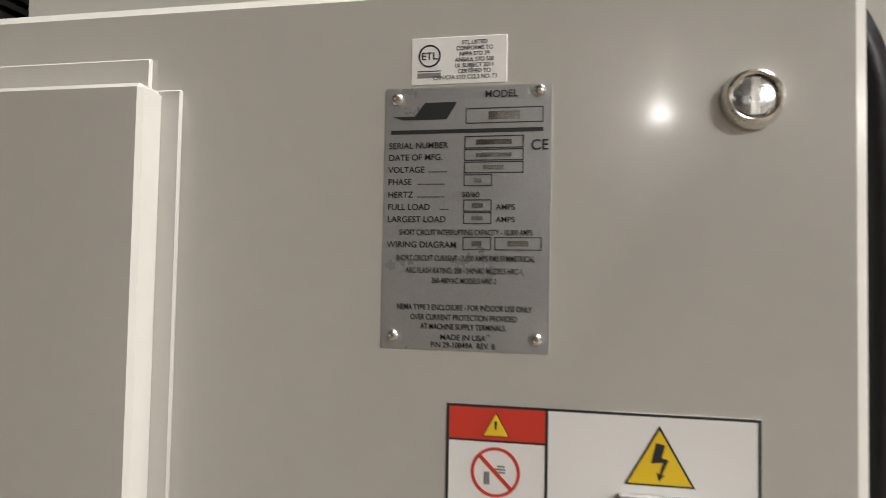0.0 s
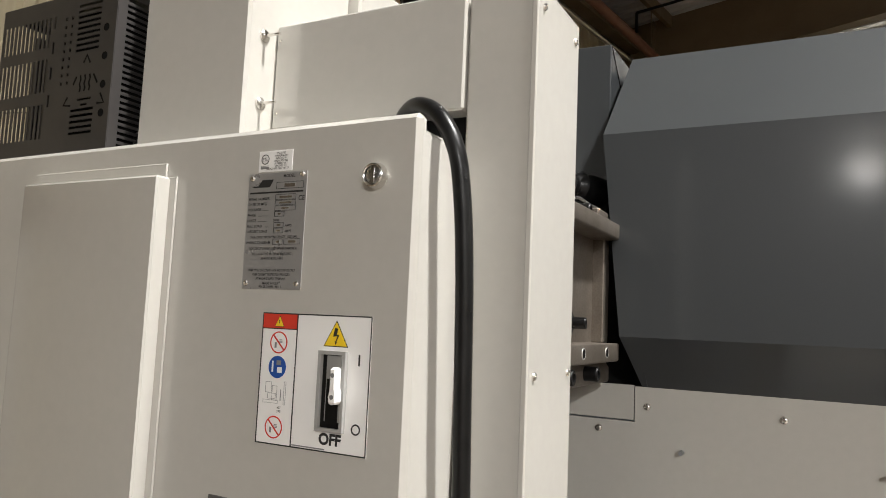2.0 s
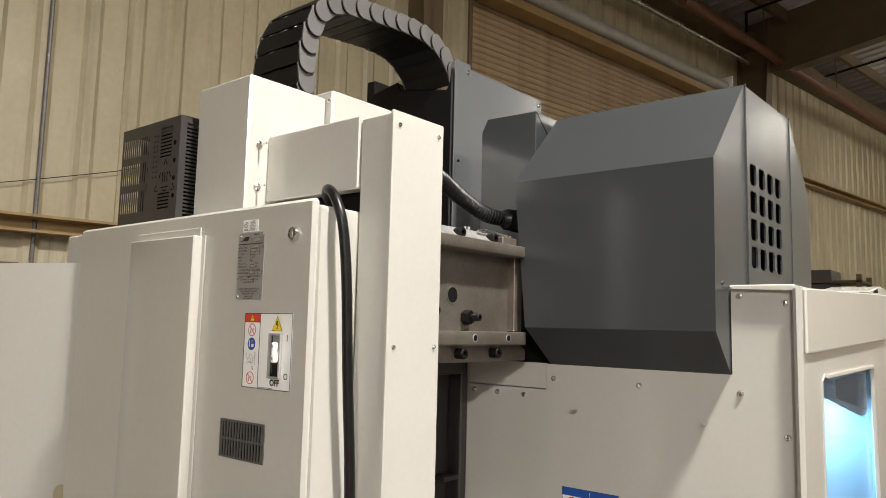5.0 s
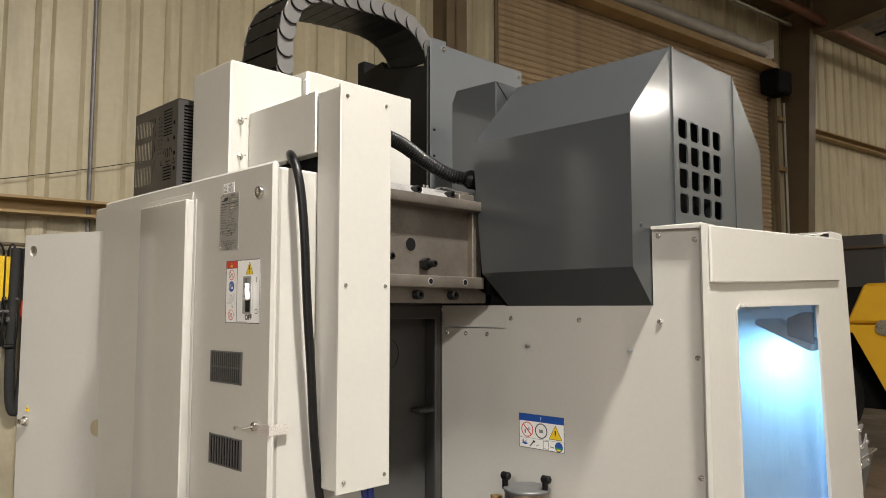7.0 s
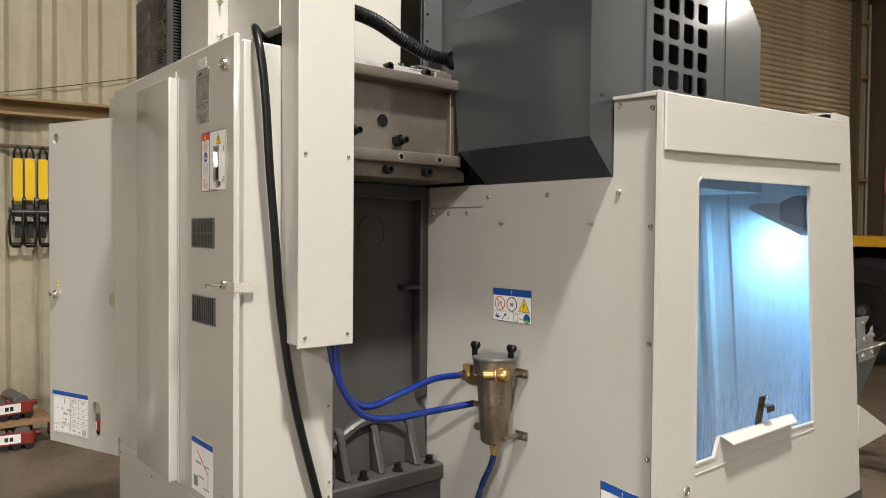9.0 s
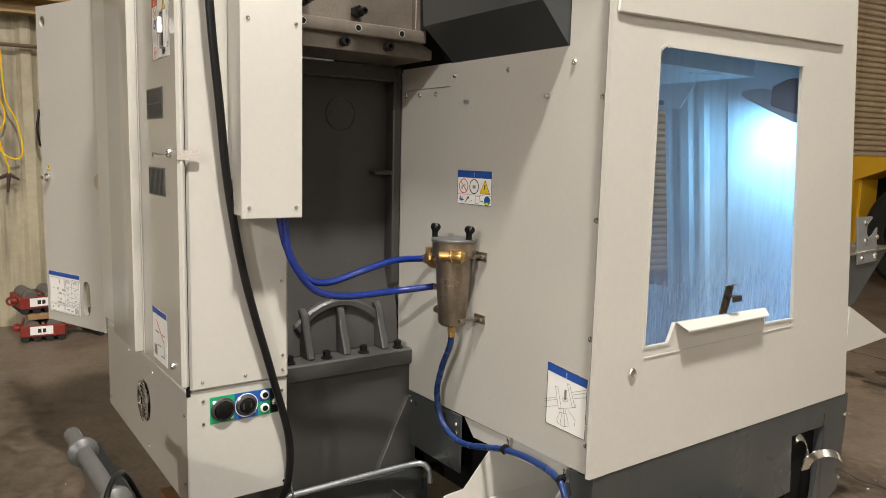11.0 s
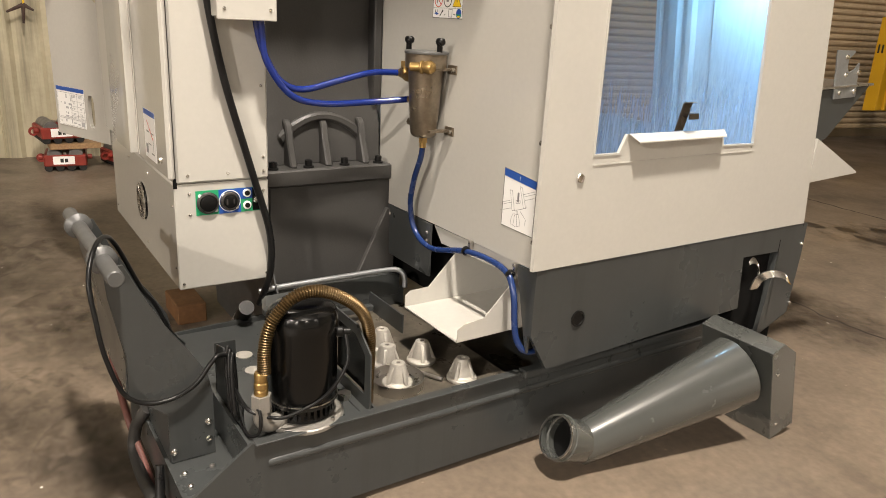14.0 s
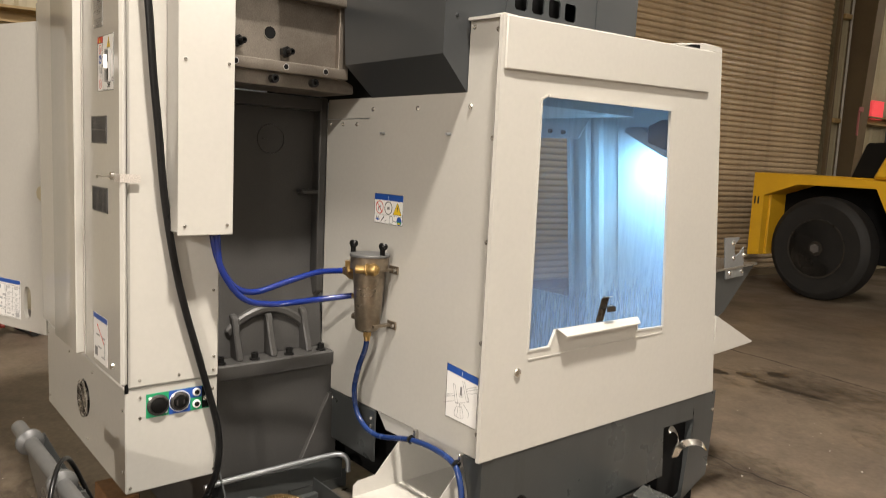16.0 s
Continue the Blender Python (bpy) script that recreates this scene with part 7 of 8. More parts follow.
part("back_side", sheet([(Cc, Dd, Dd + Vector((0, 0, 0.20)), Cc + Vector((0, 0, 0.205)))]), M_WHITE, chute)

# ---- pump ----
PX, PY = 0.697, 0.617
pump = thing("coolant_pump", (PX, PY, 0.262), "gloss black vertical coolant pump motor on the tank deck", "pump")
flange = part("base_plate", lathe([(0.0, 0), (0.106, 0), (0.108, 0.003), (0.108, 0.010), (0.104, 0.013), (0.055, 0.014), (0.0, 0.014)], (PX, PY, 0.262), n=40), M_ELBOW, pump, "pale round pump flange")
part("foot", lathe([(0.075, 0), (0.075, 0.012), (0.07, 0.02), (0.0, 0.02)], (PX, PY, 0.276), n=36), M_BLACK, pump)
m = bmesh.new()
for k in range(30):
    a = 2 * math.pi * k / 30
    b = box(0.069, 0.083, -0.004, 0.004, 0.288, 0.318)
    bmesh.ops.transform(b, matrix=Matrix.Translation((PX, PY, 0)) @ Matrix.Rotation(a, 4, "Z"), verts=b.verts[:])
    join(m, b)
ribs_ = m
motor = part("motor_body", lathe([(0.070, 0.288), (0.070, 0.316), (0.088, 0.318), (0.0900, 0.322), (0.0900, 0.515), (0.0925, 0.524), (0.0935, 0.540), (0.0915, 0.558), (0.085, 0.573), (0.072, 0.583), (0.045, 0.589), (0, 0.590)], (PX, PY, 0), n=44), M_GLOSS, pump)
part("vent_ribs", ribs_, M_GLOSS, motor)
part("clamp_band", lathe([(0.0902, 0.330), (0.0920, 0.330), (0.0920, 0.333), (0.0902, 0.333), (0.0902, 0.330)], (PX, PY, 0), n=44), M_STEEL, motor)
part("fan_cap", prism([(PX - 0.135, PY - 0.06), (PX - 0.06, PY - 0.085), (PX + 0.0, PY - 0.06), (PX + 0.0, PY + 0.07), (PX - 0.08, PY + 0.09), (PX - 0.14, PY + 0.04)], "z", 0.535, 0.568, 0.010), M_TANK, pump, "grey painted end cap")
part("terminal_gland", lathe([(0.014, 0), (0.014, 0.02), (0.009, 0.024), (0.009, 0.04), (0, 0.04)], (PX + 0.035, PY + 0.075, 0.505), (0.4, 0.9, 0), 16), M_BLACK, pump)
for a in (30, 110, 200, 290):
    part("flange_bolt", rod((PX + 0.097 * math.cos(radians(a)), PY + 0.097 * math.sin(radians(a)), 0.275), (PX + 0.097 * math.cos(radians(a)), PY + 0.097 * math.sin(radians(a)), 0.284), 0.006, n=6), M_STEEL, flange)
part("outlet_elbow", hose([(PX + 0.02, PY - 0.06, 0.285), (PX + 0.04, PY - 0.105, 0.285), (PX + 0.045, PY - 0.127, 0.305), (PX + 0.045, PY - 0.129, 0.345)], 0.022, 16), M_ELBOW, pump, "cast pipe elbow")
part("elbow_nut", rod((PX + 0.045, PY - 0.129, 0.335), (PX + 0.045, PY - 0.129, 0.378), 0.026, n=6), M_ELBOW, pump)
part("hose_ferrule", lathe([(0.014, 0), (0.0175, 0.003), (0.0175, 0.014), (0.0150, 0.018), (0.0178, 0.022), (0.0178, 0.034), (0.0155, 0.038), (0.0165, 0.042), (0.0165, 0.060), (0.0145, 0.064)], (PX + 0.045, PY - 0.129, 0.376), n=20), M_BRASS, pump, "brass hose ferrule")
part("flex_hose", hose([(0.745, 0.496, 0.437), (0.745, 0.498, 0.50), (0.745, 0.516, 0.565), (0.745, 0.570, 0.622), (0.742, 0.641, 0.630), (0.735, 0.720, 0.592), (0.718, 0.780, 0.535), (0.705, 0.808, 0.465), (0.695, 0.815, 0.39), (0.69, 0.815, 0.31), (0.69, 0.815, 0.24)], 0.0145, 20, 10, 0.0024, 0.0062), M_BRONZE, pump, "bronze-coloured corrugated metal hose")
part("motor_lead", hose([(PX + 0.05, PY + 0.10, 0.50), (PX + 0.080, PY + 0.09, 0.43), (PX + 0.090, PY + 0.03, 0.36), (PX + 0.085, PY - 0.05, 0.325), (PX + 0.07, PY - 0.10, 0.315), (PX + 0.045, PY - 0.155, 0.335), (PX + 0.0, PY - 0.165, 0.345), (PX - 0.06, PY - 0.16, 0.345)], 0.0048, 8), M_RUBBER, pump)

# cords on the tank
tagged(part("pump_cord", hose([(0.60, 0.455, 0.43), (0.618, 0.42, 0.445), (0.625, 0.398, 0.43), (0.625, 0.359, 0.383), (0.625, 0.301, 0.356), (0.625, 0.238, 0.359), (0.625, 0.188, 0.40), (0.622, 0.157, 0.50), (0.61, 0.146, 0.59), (0.585, 0.142, 0.68), (0.53, 0.165, 0.735), (0.46, 0.20, 0.745), (0.40, 0.235, 0.70), (0.37, 0.293, 0.563), (0.34, 0.33, 0.50), (0.28, 0.38, 0.38), (0.20, 0.43, 0.30)], 0.006, 10), M_RUBBER), "thin black cord draped over the pull pipe", "cable")
for k, dx in enumerate((0.0, 0.022, 0.045)):
    tagged(part("coiled_cord", hose([(0.58 + dx, 0.462, 0.29), (0.572 + dx, 0.462, 0.38), (0.58 + dx, 0.455, 0.445), (0.60 + dx, 0.445, 0.40), (0.63 + dx, 0.442, 0.30), (0.61 + dx, 0.462, 0.272), (0.58 + dx, 0.475, 0.29)], 0.0055, 8), M_RUBBER), "black pump cord coiled over the bracket", "cable", group="coiled cord")
tagged(part("cord_loop", hose([(0.66, 0.46, 0.31), (0.70, 0.452, 0.275), (0.745, 0.455, 0.270), (0.768, 0.470, 0.285), (0.772, 0.475, 0.32), (0.76, 0.475, 0.345), (0.735, 0.47, 0.335)], 0.0048, 8), M_RUBBER), "short black cord loop on the tank deck", "cable")
tagged(part("drain_hose", hose([(0.352, 0.285, 0.19), (0.338, 0.268, 0.16), (0.322, 0.255, 0.12), (0.330, 0.245, 0.06), (0.426, 0.246, 0.024), (0.56, 0.250, 0.020), (0.75, 0.232, 0.020), (0.95, 0.10, 0.020), (1.12, -0.22, 0.020)], 0.0175, 14), M_HOSE), "dull black thick hose lying beside the red hose", "hose")
tagged(part("air_hose", hose([(0.20, 0.23, 0.42), (0.247, 0.220, 0.366), (0.27, 0.225, 0.26), (0.29, 0.245, 0.12), (0.41, 0.262, 0.03), (0.60, 0.264, 0.012), (0.78, 0.25, 0.012), (0.95, 0.15, 0.012), (1.15, -0.15, 0.012)], 0.010, 10), M_REDHOSE), "dull red air hose lying by the tank", "hose")
tagged(part("floor_cable", hose([(0.60, 0.262, 0.16), (0.63, 0.252, 0.09), (0.66, 0.245, 0.05), (0.75, 0.235, 0.014), (0.95, 0.15, 0.013), (1.15, -0.1, 0.013)], 0.012, 10), M_RUBBER), "black cable running off the tank to the floor", "cable")

# ---- levelling pads in the tank ----
cone = thing("levelling_pad", (0, 0, 0), "cast aluminium cone-shaped levelling pad in the tank", "levelling pad", group="levelling pads")
part("cone", lathe([(r * 0.89, h * 0.96) for r, h in [(0.0, 0.0), (0.050, 0.0), (0.053, 0.003), (0.053, 0.010), (0.050, 0.013), (0.040, 0.015), (0.036, 0.019), (0.0255, 0.070), (0.0225, 0.0755), (0.019, 0.077), (0.009, 0.077), (0.008, 0.076), (0.0075, 0.055), (0, 0.055)]], (0, 0, 0), n=32), M_ALU, cone)
for k in range(4):
    a = k * math.pi / 2 + 0.5
    b = prism([(0.020, 0.070), (0.0275, 0.068), (0.046, 0.024), (0.050, 0.012), (0.030, 0.012)], "y", -0.007, 0.007, 0.0025)
    bmesh.ops.transform(b, matrix=Matrix.Rotation(a, 4, "Z") @ Matrix.Diagonal((0.89, 0.89, 0.96, 1)), verts=b.verts[:])
    part("rib", b, M_ALU, cone)
spots = [(0.676, 1.150, 0.230), (0.515, 1.100, 0.230), (0.628, 0.948, 0.238), (0.492, 0.985, 0.230), (0.375, 1.030, 0.230)]
cone.location = spots[0]
for k, s in enumerate(spots[1:]):
    copy_thing(cone, pose(*s, 0, 0, 37 * (k + 1)))
tub = thing("strainer_ring", (0.640, 0.940, 0.230), "shallow round stainless strainer ring", "strainer")
part("band", lathe([(0.078, 0.0), (0.080, 0.0), (0.080, 0.034), (0.082, 0.036), (0.078, 0.036), (0.078, 0.0)], (0.628, 0.948, 0.230), n=44), M_STEEL, tub)
part("dish", lathe([(0, 0.002), (0.078, 0.002), (0.078, 0.005), (0, 0.005)], (0.628, 0.948, 0.230), n=44), M_STEEL, tub)
tagged(part("loose_stud", rod((0.60, 1.05, 0.238), (0.665, 1.085, 0.238), 0.006, n=12), M_STEEL), "loose bare steel stud lying in the tank", "stud")

# ---- chip discharge tube on the floor ----
disc = thing("discharge_tube", (1.05, 1.7, 0.0), "grey painted conical discharge tube with square flange box on the floor", "discharge chute")
P0, P1, P2 = Vector((0.955, 1.318, 0.126)), Vector((0.962, 1.415, 0.082)), Vector((1.050, 1.985, 0.232))
m = lathe([(0.064, 0.0), (0.067, 0.004), (0.067, 0.018), (0.071, 0.020), (0.071, 0.034), (0.066, 0.037), (0.066, 0.07), (0.060, 0.12)], P0 - (P1 - P0).normalized() * 0.012, (P1 - P0), 40)
d = [f for f in m.faces if len(f.verts) > 4]
bmesh.ops.delete(m, geom=d, context="FACES_ONLY")
bmesh.ops.solidify(m, geom=m.faces[:], thickness=0.003)
mouth = part("mouth", m, M_TUBE, disc)
# black disc set in to darken the inside of the tube
part("mouth_depth", lathe([(0, 0), (0.062, 0), (0.062, 0.002), (0, 0.002)], P0 + (P1 - P0).normalized() * 0.045, (P1 - P0), 32), M_DARK, mouth)
part("mouth_edge", lathe([(0.062, 0), (0.0675, 0), (0.0675, 0.004), (0.062, 0.004), (0.062, 0)], P0 - (P1 - P0).normalized() * 0.014, (P1 - P0), 40), M_STEEL, mouth, "bare steel tube end")
part("cone", rod(P1 - (P2 - P1).normalized() * 0.02, P2, 0.062, 0.118, 44), M_TUBE, disc)
TILTED = Matrix.Translation((0, 2.095, 0)) @ Matrix.Rotation(radians(14), 4, "X")
m = prism([(0.0, 0.0), (0.0, 0.345), (0.065, 0.352), (0.125, 0.290), (0.125, 0.0)], "x", 0.885, 1.160, 0.002)
bmesh.ops.transform(m, matrix=TILTED, verts=m.verts[:])
part("flange_box", m, M_TUBE, disc)
for z in (0.05, 0.25):
    q = TILTED @ Vector((1.160, 0.03, z))
    screw(q, (1, 0, 0), 0.006, parent=disc)

# ---- things round the hall ----
M_CLAMP = material("dark_clamp_steel", (0.06, 0.03, 0.022), 0.5, colour2=(0.02, 0.018, 0.016), scale=30)

M_TIMBER = material("orange_timber", (0.17, 0.080, 0.030), 0.7, colour2=(0.10, 0.045, 0.017), scale=9, grain=0.2, grain_scale=60)

skate = thing("machine_skate", (0, 0, 0), "red machine moving skate with steel rollers", "machine skate", group="machine skates")
part("frame", box(-0.17, 0.17, -0.15, 0.15, 0.035, 0.125, 0.01), M_RUST, skate)
for y in (-0.075, 0.075):
    part("top_roller", rod((-0.155, y, 0.120), (0.155, y, 0.120), 0.052, n=20, r_edge=0.008), M_SKATE, skate, "worn grey rubber roller")
for y in (-0.155, 0.155):
    part("lock_pin", rod((0.10, y, 0.10), (0.10, y * 1.22, 0.10), 0.020, n=14, r_edge=0.004), M_RUST, skate)
for y in (-0.12, -0.04, 0.04, 0.12):
    part("roller", rod((-0.165, y, 0.030), (0.165, y, 0.030), 0.029, n=16), M_TYRE, skate)
tag_ = part("type_plate", box(0.1702, 0.1715, -0.085, 0.065, 0.055, 0.118), M_LABEL, skate, "white type plate")
part("print_bar", box(0.1716, 0.1722, -0.035, -0.012, 0.070, 0.100), M_INK, tag_)
part("print_bar", box(0.1716, 0.1722, -0.004, 0.018, 0.070, 0.100), M_INK, tag_)
part("tow_eye", lathe([(0.018, -0.008), (0.034, -0.008), (0.034, 0.008), (0.018, 0.008), (0.018, -0.008)], (0.0, -0.175, 0.08), (1, 0, 0), 18), M_RUST, skate)
for x in (-0.12, 0.12):
    part("bolt", rod((x, 0.0, 0.125), (x, 0.0, 0.14), 0.016, n=6), M_STEEL, skate)
skate.location = (-4.10, 0.590, 0.0)
skate.rotation_euler = (0, 0, radians(-8))
copy_thing(skate, pose(-4.12, 0.555, 0.212, 0, 0, 6))
copy_thing(skate, pose(-4.10, 1.04, 0.0, 0, 0, 12))
tagged(part("wood_board", box(-4.26, -3.93, 0.47, 0.83, 0.170, 0.212, 0.003), M_WOOD), "short pine board laid between the stacked skates", "board")


def hallv(v, u, z):
    return HALL @ Vector((v, u, z))


def hbox(name, v0, v1, u0, u1, z0, z1, r, mat, parent, label=""):
    b = box(v0, v1, u0, u1, z0, z1, r)
    bmesh.ops.transform(b, matrix=HALL, verts=b.verts[:])
    return part(name, b, mat, parent, label)


for k, u in enumerate((0.375, 0.455, 0.545, 0.66, 0.74)):
    z0 = 1.78 + 0.01 * (k % 3)
    straps = thing("ratchet_strap", hallv(0.10, u + 0.033, 1.45), "yellow webbing strap with black steel ratchet on the wall rail", "strap", group="ratchet straps")
    hbox("webbing", 0.09 + 0.012 * (k % 2), 0.10 + 0.012 * (k % 2), u, u + 0.066, z0, 2.11, 0.002, M_STRAPY, straps)
    part("hook", hose([hallv(0.10, u + 0.01, 2.11), hallv(0.11, u + 0.012, 2.16), hallv(0.10, u + 0.033, 2.20), hallv(0.11, u + 0.055, 2.16), hallv(0.10, u + 0.06, 2.11)], 0.008, 14), M_BLACK, straps)
    rf = hbox("ratchet_frame", 0.08, 0.14, u - 0.004, u + 0.006, 1.60, 1.81, 0.003, M_BLACK, straps)
    hbox("ratchet_frame", 0.08, 0.14, u + 0.060, u + 0.07, 1.60, 1.81, 0.003, M_BLACK, straps)
    hbox("ratchet_plate", 0.085, 0.105, u + 0.006, u + 0.060, 1.62, 1.76, 0.003, M_PERF, rf)
    part("ratchet_drum", rod(hallv(0.125, u - 0.006, 1.70), hallv(0.125, u + 0.072, 1.70), 0.020, n=14), M_PERF, rf)
    hbox("ratchet_pawl", 0.125, 0.15, u + 0.008, u + 0.058, 1.625, 1.665, 0.004, M_CHROME, rf)
    for du in (-0.007, 0.073):
        part("ratchet_rivet", rod(hallv(0.10, u + du, 1.795), hallv(0.152, u + du, 1.795), 0.010, n=10), M_CHROME, rf)
    lean = 0.012 * (k % 3 - 1)
    part("ratchet_handle", hose([hallv(0.13, u - 0.008, 1.72), hallv(0.15, u - 0.014 + lean, 1.60), hallv(0.15, u - 0.006 + lean, 1.48), hallv(0.15, u + 0.005 + lean, 1.445), hallv(0.15, u + 0.061 + lean, 1.445), hallv(0.15, u + 0.072 + lean, 1.48), hallv(0.15, u + 0.080 + lean, 1.60), hallv(0.13, u + 0.074, 1.72)], 0.009, 8), M_BLACK, rf)
    part("ratchet_grip", rod(hallv(0.152, u + 0.002 + lean, 1.447), hallv(0.152, u + 0.064 + lean, 1.447), 0.019, n=14), M_BLACK, rf)
    hbox("webbing_tail", 0.105, 0.110, u + 0.012, u + 0.054, 1.50, 1.64, 0.002, M_STRAPB, rf)
bs = thing("lifting_sling", hallv(0.1, 0.72, 1.1), "long black lifting sling hung on the hall wall", "strap")
part("sling", hose([hallv(0.10, 0.87, 2.17), hallv(0.13, 0.88, 1.7), hallv(0.13, 0.87, 1.2), hallv(0.13, 0.83, 0.97), hallv(0.13, 0.79, 1.2), hallv(0.11, 0.80, 2.17)], 0.035, 8), M_STRAPB, bs)
part("red_tag", rod(hallv(0.13, 0.878, 1.78), hallv(0.13, 0.878, 1.66), 0.038, n=14), M_RED, bs)
cords = thing("jumper_cables", hallv(0.1, 0.05, 1.1), "tangled yellow jumper cables with dark clamps hung on the wall", "cable")
for pts in (((0.06, 2.15), (0.09, 1.84), (0.13, 1.70), (0.12, 1.60), (0.09, 1.55), (0.07, 1.48)), ((0.10, 2.15), (0.06, 1.90), (0.02, 1.76), (0.05, 1.63), (0.04, 1.54)), ((0.12, 2.15), (0.14, 1.80), (0.21, 1.62), (0.24, 1.42), (0.21, 1.34), (0.13, 1.36), (0.07, 1.44), (0.04, 1.52)), ((0.08, 1.50), (0.11, 1.38), (0.14, 1.27), (0.14, 1.20))):
    part("cord", hose([hallv(0.10 + 0.015 * (k % 2), u, z) for k, (u, z) in enumerate(pts)], 0.007, 10), M_STRAPY, cords)
for (u0, z0), (u1, z1) in (((0.05, 1.54), (0.0, 1.42)), ((0.08, 1.52), (0.03, 1.40)), ((-0.06, 1.66), (0.05, 1.64)), ((0.14, 1.22), (0.21, 1.18)), ((0.14, 1.22), (0.02, 1.16)), ((0.14, 1.22), (0.13, 1.08))):
    part("clamp_jaw", rod(hallv(0.12, u0, z0), hallv(0.13, u1, z1), 0.017, 0.008, 10), M_CLAMP, cords)
hook_sign = thing("wall_beacon", hallv(0.10, 12.96, 2.6), "small lit red sign box on the hall wall", "sign")
hbox("sign_box", 0.06, 0.12, 12.80, 13.12, 2.54, 2.84, 0.01, glow("red_sign_glow", (0.9, 0.08, 0.09), 0.5), hook_sign)
tool = thing("red_wall_tool", hallv(0.38, 11.98, 2.2), "faded red long-handled tool hung on the brown column", "tool")
hbox("handle", 0.360, 0.385, 11.958, 11.998, 2.22, 2.60, 0.006, M_TOOL, tool)
hbox("head", 0.386, 0.41, 11.92, 12.04, 2.58, 2.66, 0.01, M_TOOL, tool)
rail = tagged(part("hook_rail", rod(hallv(0.09, -1.5, 2.2), hallv(0.09, 1.2, 2.2), 0.015, n=8), M_BEAM), "dark steel hook rail along the wall", "rail")
tagged(part("wall_cable", hose([hallv(0.06, -1.2, 2.30), hallv(0.06, 0.676, 2.686), hallv(0.06, 1.70, 2.945), hallv(0.06, 2.07, 3.055), hallv(0.06, 3.4, 3.42)], 0.0032, 6), M_RUBBER), "thin dark cable slung along the wall", "cable")
part("conduit", rod((0.05, 1.288, 0.3), (0.05, 1.288, 6.5), 0.016, n=10), M_SKATE, wall_side)

block = tagged(part("timber_block", box(-0.84, -0.62, 0.60, 0.72, 0.0, 0.085, 0.004), M_TIMBER), "short timber block under the machine", "timber block")
plug = thing("cable_plug", (0.0, 0.68, 0.23), "black power plug with a pale sleeve hanging under the cabinet", "plug")
part("plug_body", rod((0.085, 0.668, 0.335), (0.0, 0.676, 0.262), 0.026, n=16), M_BLACK, plug)
part("sleeve", rod((0.0, 0.676, 0.262), (-0.040, 0.680, 0.228), 0.029, n=16), M_LABEL, plug)

# big yellow forklift by the roll-up door
fork = thing("forklift", (-1.2, 9.6, 0.0), "large yellow industrial forklift truck with black tyres", "forklift")
FK = Matrix.Translation((-1.55, 9.35, 0)) @ Matrix.Rotation(radians(-8), 4, "Z")


def fk(name, bm_, mat, label="", under=None):
    bmesh.ops.transform(bm_, matrix=FK, verts=bm_.verts[:])
    return part(name, bm_, mat, under or fork, label)


M_RIM = material("black_rim_paint", (0.020, 0.019, 0.018), 0.30, colour2=(0.045, 0.036, 0.026), scale=5, spec=0.5)
# local: x along the truck, y away from the viewer
wheel = fk("wheel_rim", lathe([(0.37, 0.16), (0.35, 0.15), (0.33, 0.06), (0.30, 0.05), (0.20, 0.06), (0.19, 0.12), (0.17, 0.13), (0.10, 0.13), (0.09, 0.17), (0, 0.17)], (0, 0, 0.655), (0, -1, 0), 36), M_RIM, "black painted wheel rim")
fk("tyre", lathe([(0.36, -0.16), (0.60, -0.15), (0.645, -0.10), (0.655, 0.0), (0.645, 0.10), (0.60, 0.15), (0.56, 0.165), (0.54, 0.160), (0.45, 0.168), (0.42, 0.160), (0.36, 0.16)], (0, 0, 0.655), (0, -1, 0), 44), M_TYRE, "", wheel)
for k in range(10):
    a = k * math.pi / 5
    fk("wheel_nut", rod((0.25 * math.cos(a), -0.05, 0.655 + 0.25 * math.sin(a)), (0.25 * math.cos(a), -0.09, 0.655 + 0.25 * math.sin(a)), 0.026, n=6), M_PULL, "", wheel)
fk("hub_cap", rod((0, -0.165, 0.655), (0, -0.19, 0.655), 0.060, n=6), M_SKATE, "", wheel)
fk("rim_lip", lathe([(0.355, 0.150), (0.375, 0.158), (0.375, 0.168), (0.355, 0.164), (0.355, 0.150)], (0, 0, 0.655), (0, -1, 0), 36), M_RIM, "", wheel)
for k in range(5):
    a = 0.5 + k * math.pi * 0.4
    fk("rim_wedge", box(0.285 * math.cos(a) - 0.035, 0.285 * math.cos(a) + 0.035, -0.10, -0.05, 0.655 + 0.285 * math.sin(a) - 0.02, 0.655 + 0.285 * math.sin(a) + 0.02, 0.008), M_PULL, "", wheel)
fk("fender", prism([(-1.0, 0.45), (-0.83, 0.47), (-0.83, 1.27), (-0.36, 1.435), (0.62, 1.435), (1.12, 0.45), (1.9, 0.45), (1.9, 1.5), (-1.0, 1.57)], "y", -0.10, 0.02, 0.006), M_FORK)
fk("front_leg", box(-0.995, -0.80, 0.02, 0.45, 0.47, 1.36, 0.008), M_FORK)
fk("arch_gusset", prism([(-0.83, 1.28), (-0.36, 1.44), (-0.36, 1.50), (-0.83, 1.50)], "y", 0.02, 0.40), M_FORK)
for x in (-0.965, -0.915):
    fk("painted_mark", box(x, x + 0.022, -0.103, -0.1005, 1.15, 1.25), M_INK)
fk("deck", prism([(-1.0, 1.44), (1.9, 1.44), (1.9, 1.54), (-1.0, 1.575)], "y", 0.02, 1.5, 0.01), M_FORK)
fk("inner_body", box(-0.9, 1.9, 0.35, 1.5, 0.5, 1.45), M_DARK)
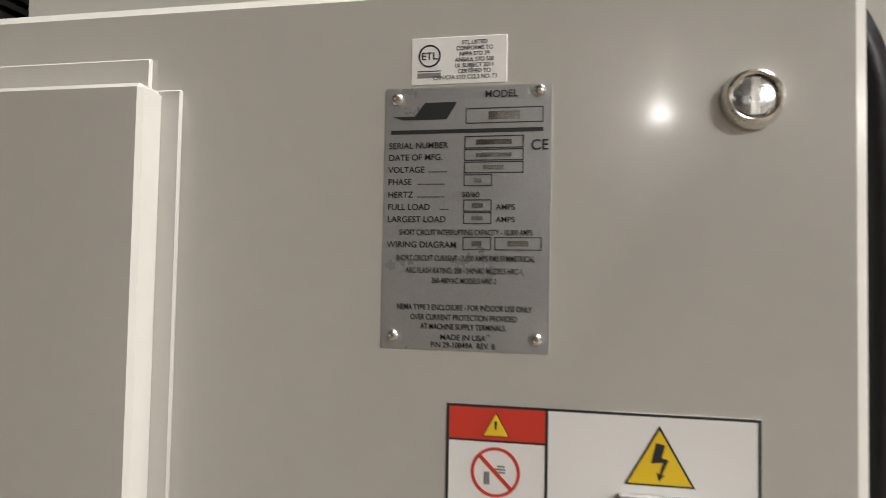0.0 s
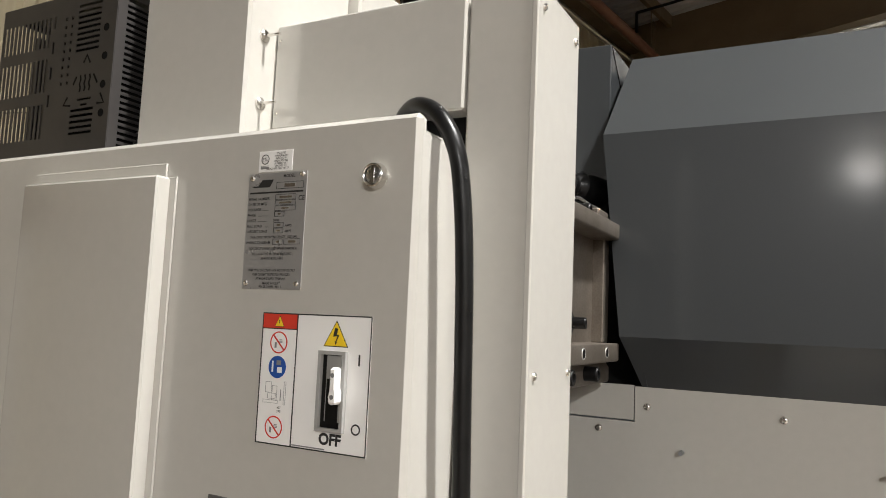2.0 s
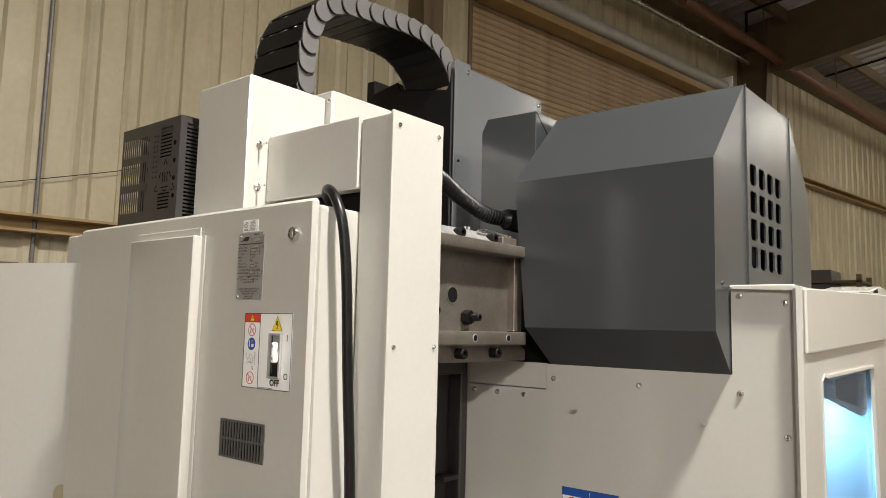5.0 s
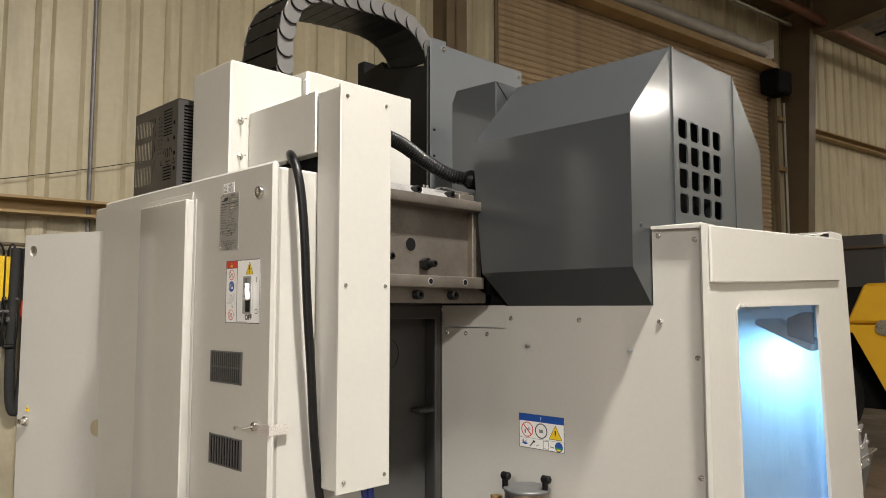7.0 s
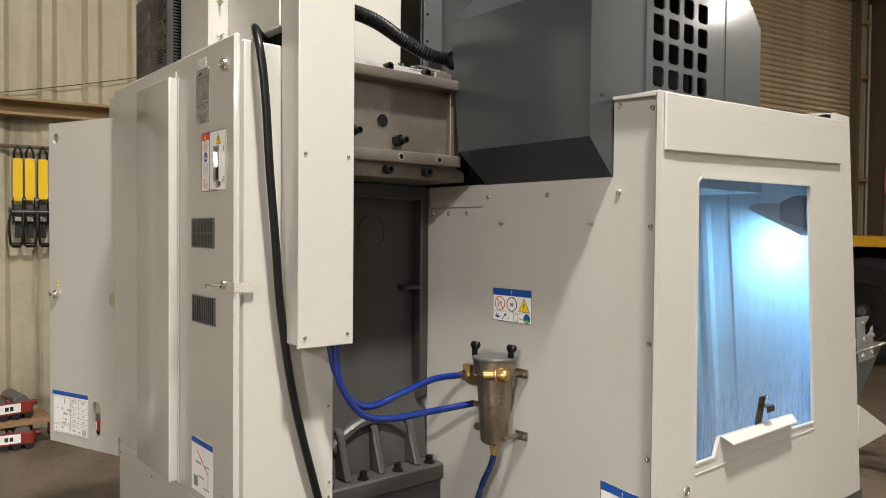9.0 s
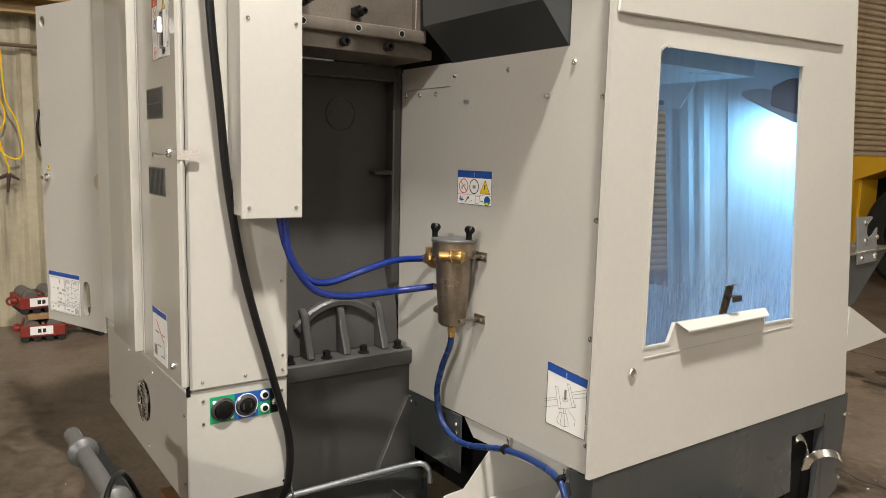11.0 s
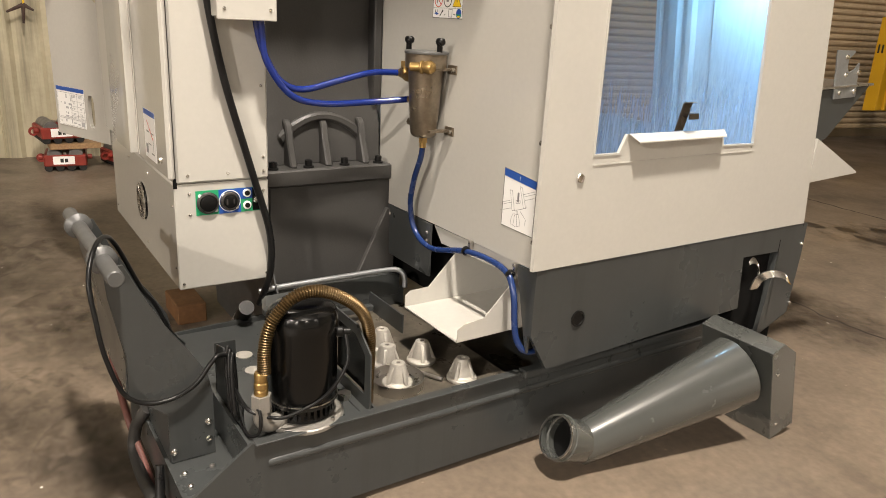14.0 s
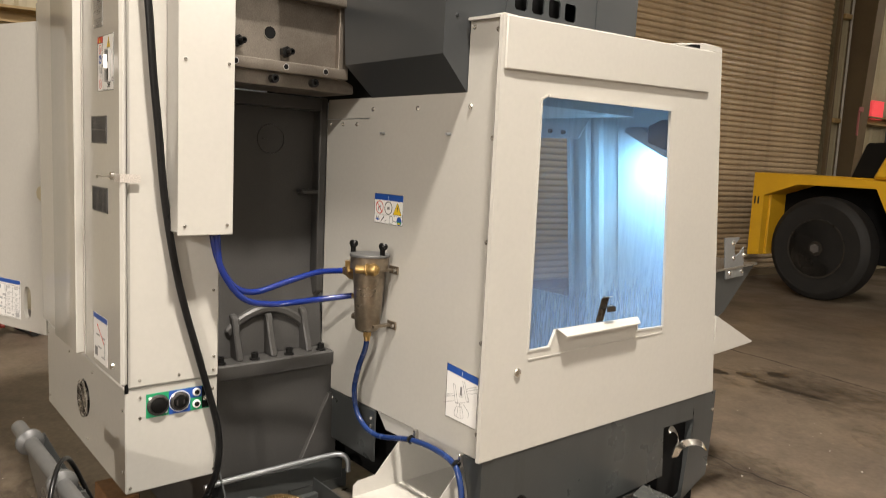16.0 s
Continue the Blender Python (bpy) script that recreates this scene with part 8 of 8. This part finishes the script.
fk("engine_hood", prism([(0.54, 1.55), (0.76, 2.02), (2.6, 2.05), (2.6, 1.55)], "y", -0.08, 1.3, 0.03), M_FORK)
fk("seat_base", prism([(0.18, 1.55), (0.34, 1.98), (1.0, 2.0), (1.0, 1.55)], "y", 0.10, 1.2, 0.02), M_BLACK)
fk("counterweight", prism([(1.9, 0.4), (2.9, 0.5), (2.9, 1.6), (1.9, 1.6)], "y", -0.1, 1.5, 0.05), M_FORK)
fk("lamp", rod((0.98, -0.08, 1.50), (0.98, -0.14, 1.50), 0.09, n=18), M_STEEL)

# conveyor hopper beyond the machine corner
hop = thing("chip_hopper", (0.6, 2.9, 0.9), "galvanised steel hopper with a bracket plate at the machine front", "hopper")
part("bin", prism([(2.60, 1.115), (2.955, 1.130), (2.72, 0.93), (2.62, 0.90)], "x", 0.45, 0.789, 0.004), M_TANK, hop)
part("bracket_plate", prism([(2.699, 1.080), (2.849, 1.087), (2.838, 1.150), (2.830, 1.216), (2.800, 1.190), (2.769, 1.178), (2.752, 1.196), (2.750, 1.226), (2.786, 1.252), (2.782, 1.259), (2.664, 1.259)], "x", 0.79, 0.796, 0.001), M_FLANGE, hop)
part("rim", prism([(2.60, 1.116), (2.957, 1.131), (2.957, 1.139), (2.60, 1.124)], "x", 0.44, 0.8, 0.001), M_STEEL, hop)
for y, z in ((2.725, 1.105), (2.825, 1.110), (2.745, 1.170), (2.730, 1.235), (2.828, 1.180)):
    screw((0.796, y, z), (1, 0, 0), 0.01, parent=hop)
tagged(part("far_cabinet", box(-2.6, -1.6, 13.6, 14.4, 1.8, 3.0, 0.01), M_PULL), "grey steel cabinet standing high on the far rack", "cabinet")
rack = thing("storage_rack", (-1.9, 13.9, 0.0), "dark steel rack with shelves by the far wall", "rack")
for x in (-3.0, -1.2):
    for y in (13.5, 14.4):
        part("upright", box(x, x + 0.08, y, y + 0.08, 0, 2.9), M_BEAM, rack)
for z in (0.9, 1.78, 2.8):
    part("shelf", box(-3.0, -1.12, 13.5, 14.48, z - 0.04, z, 0.003), M_BEAM, rack)
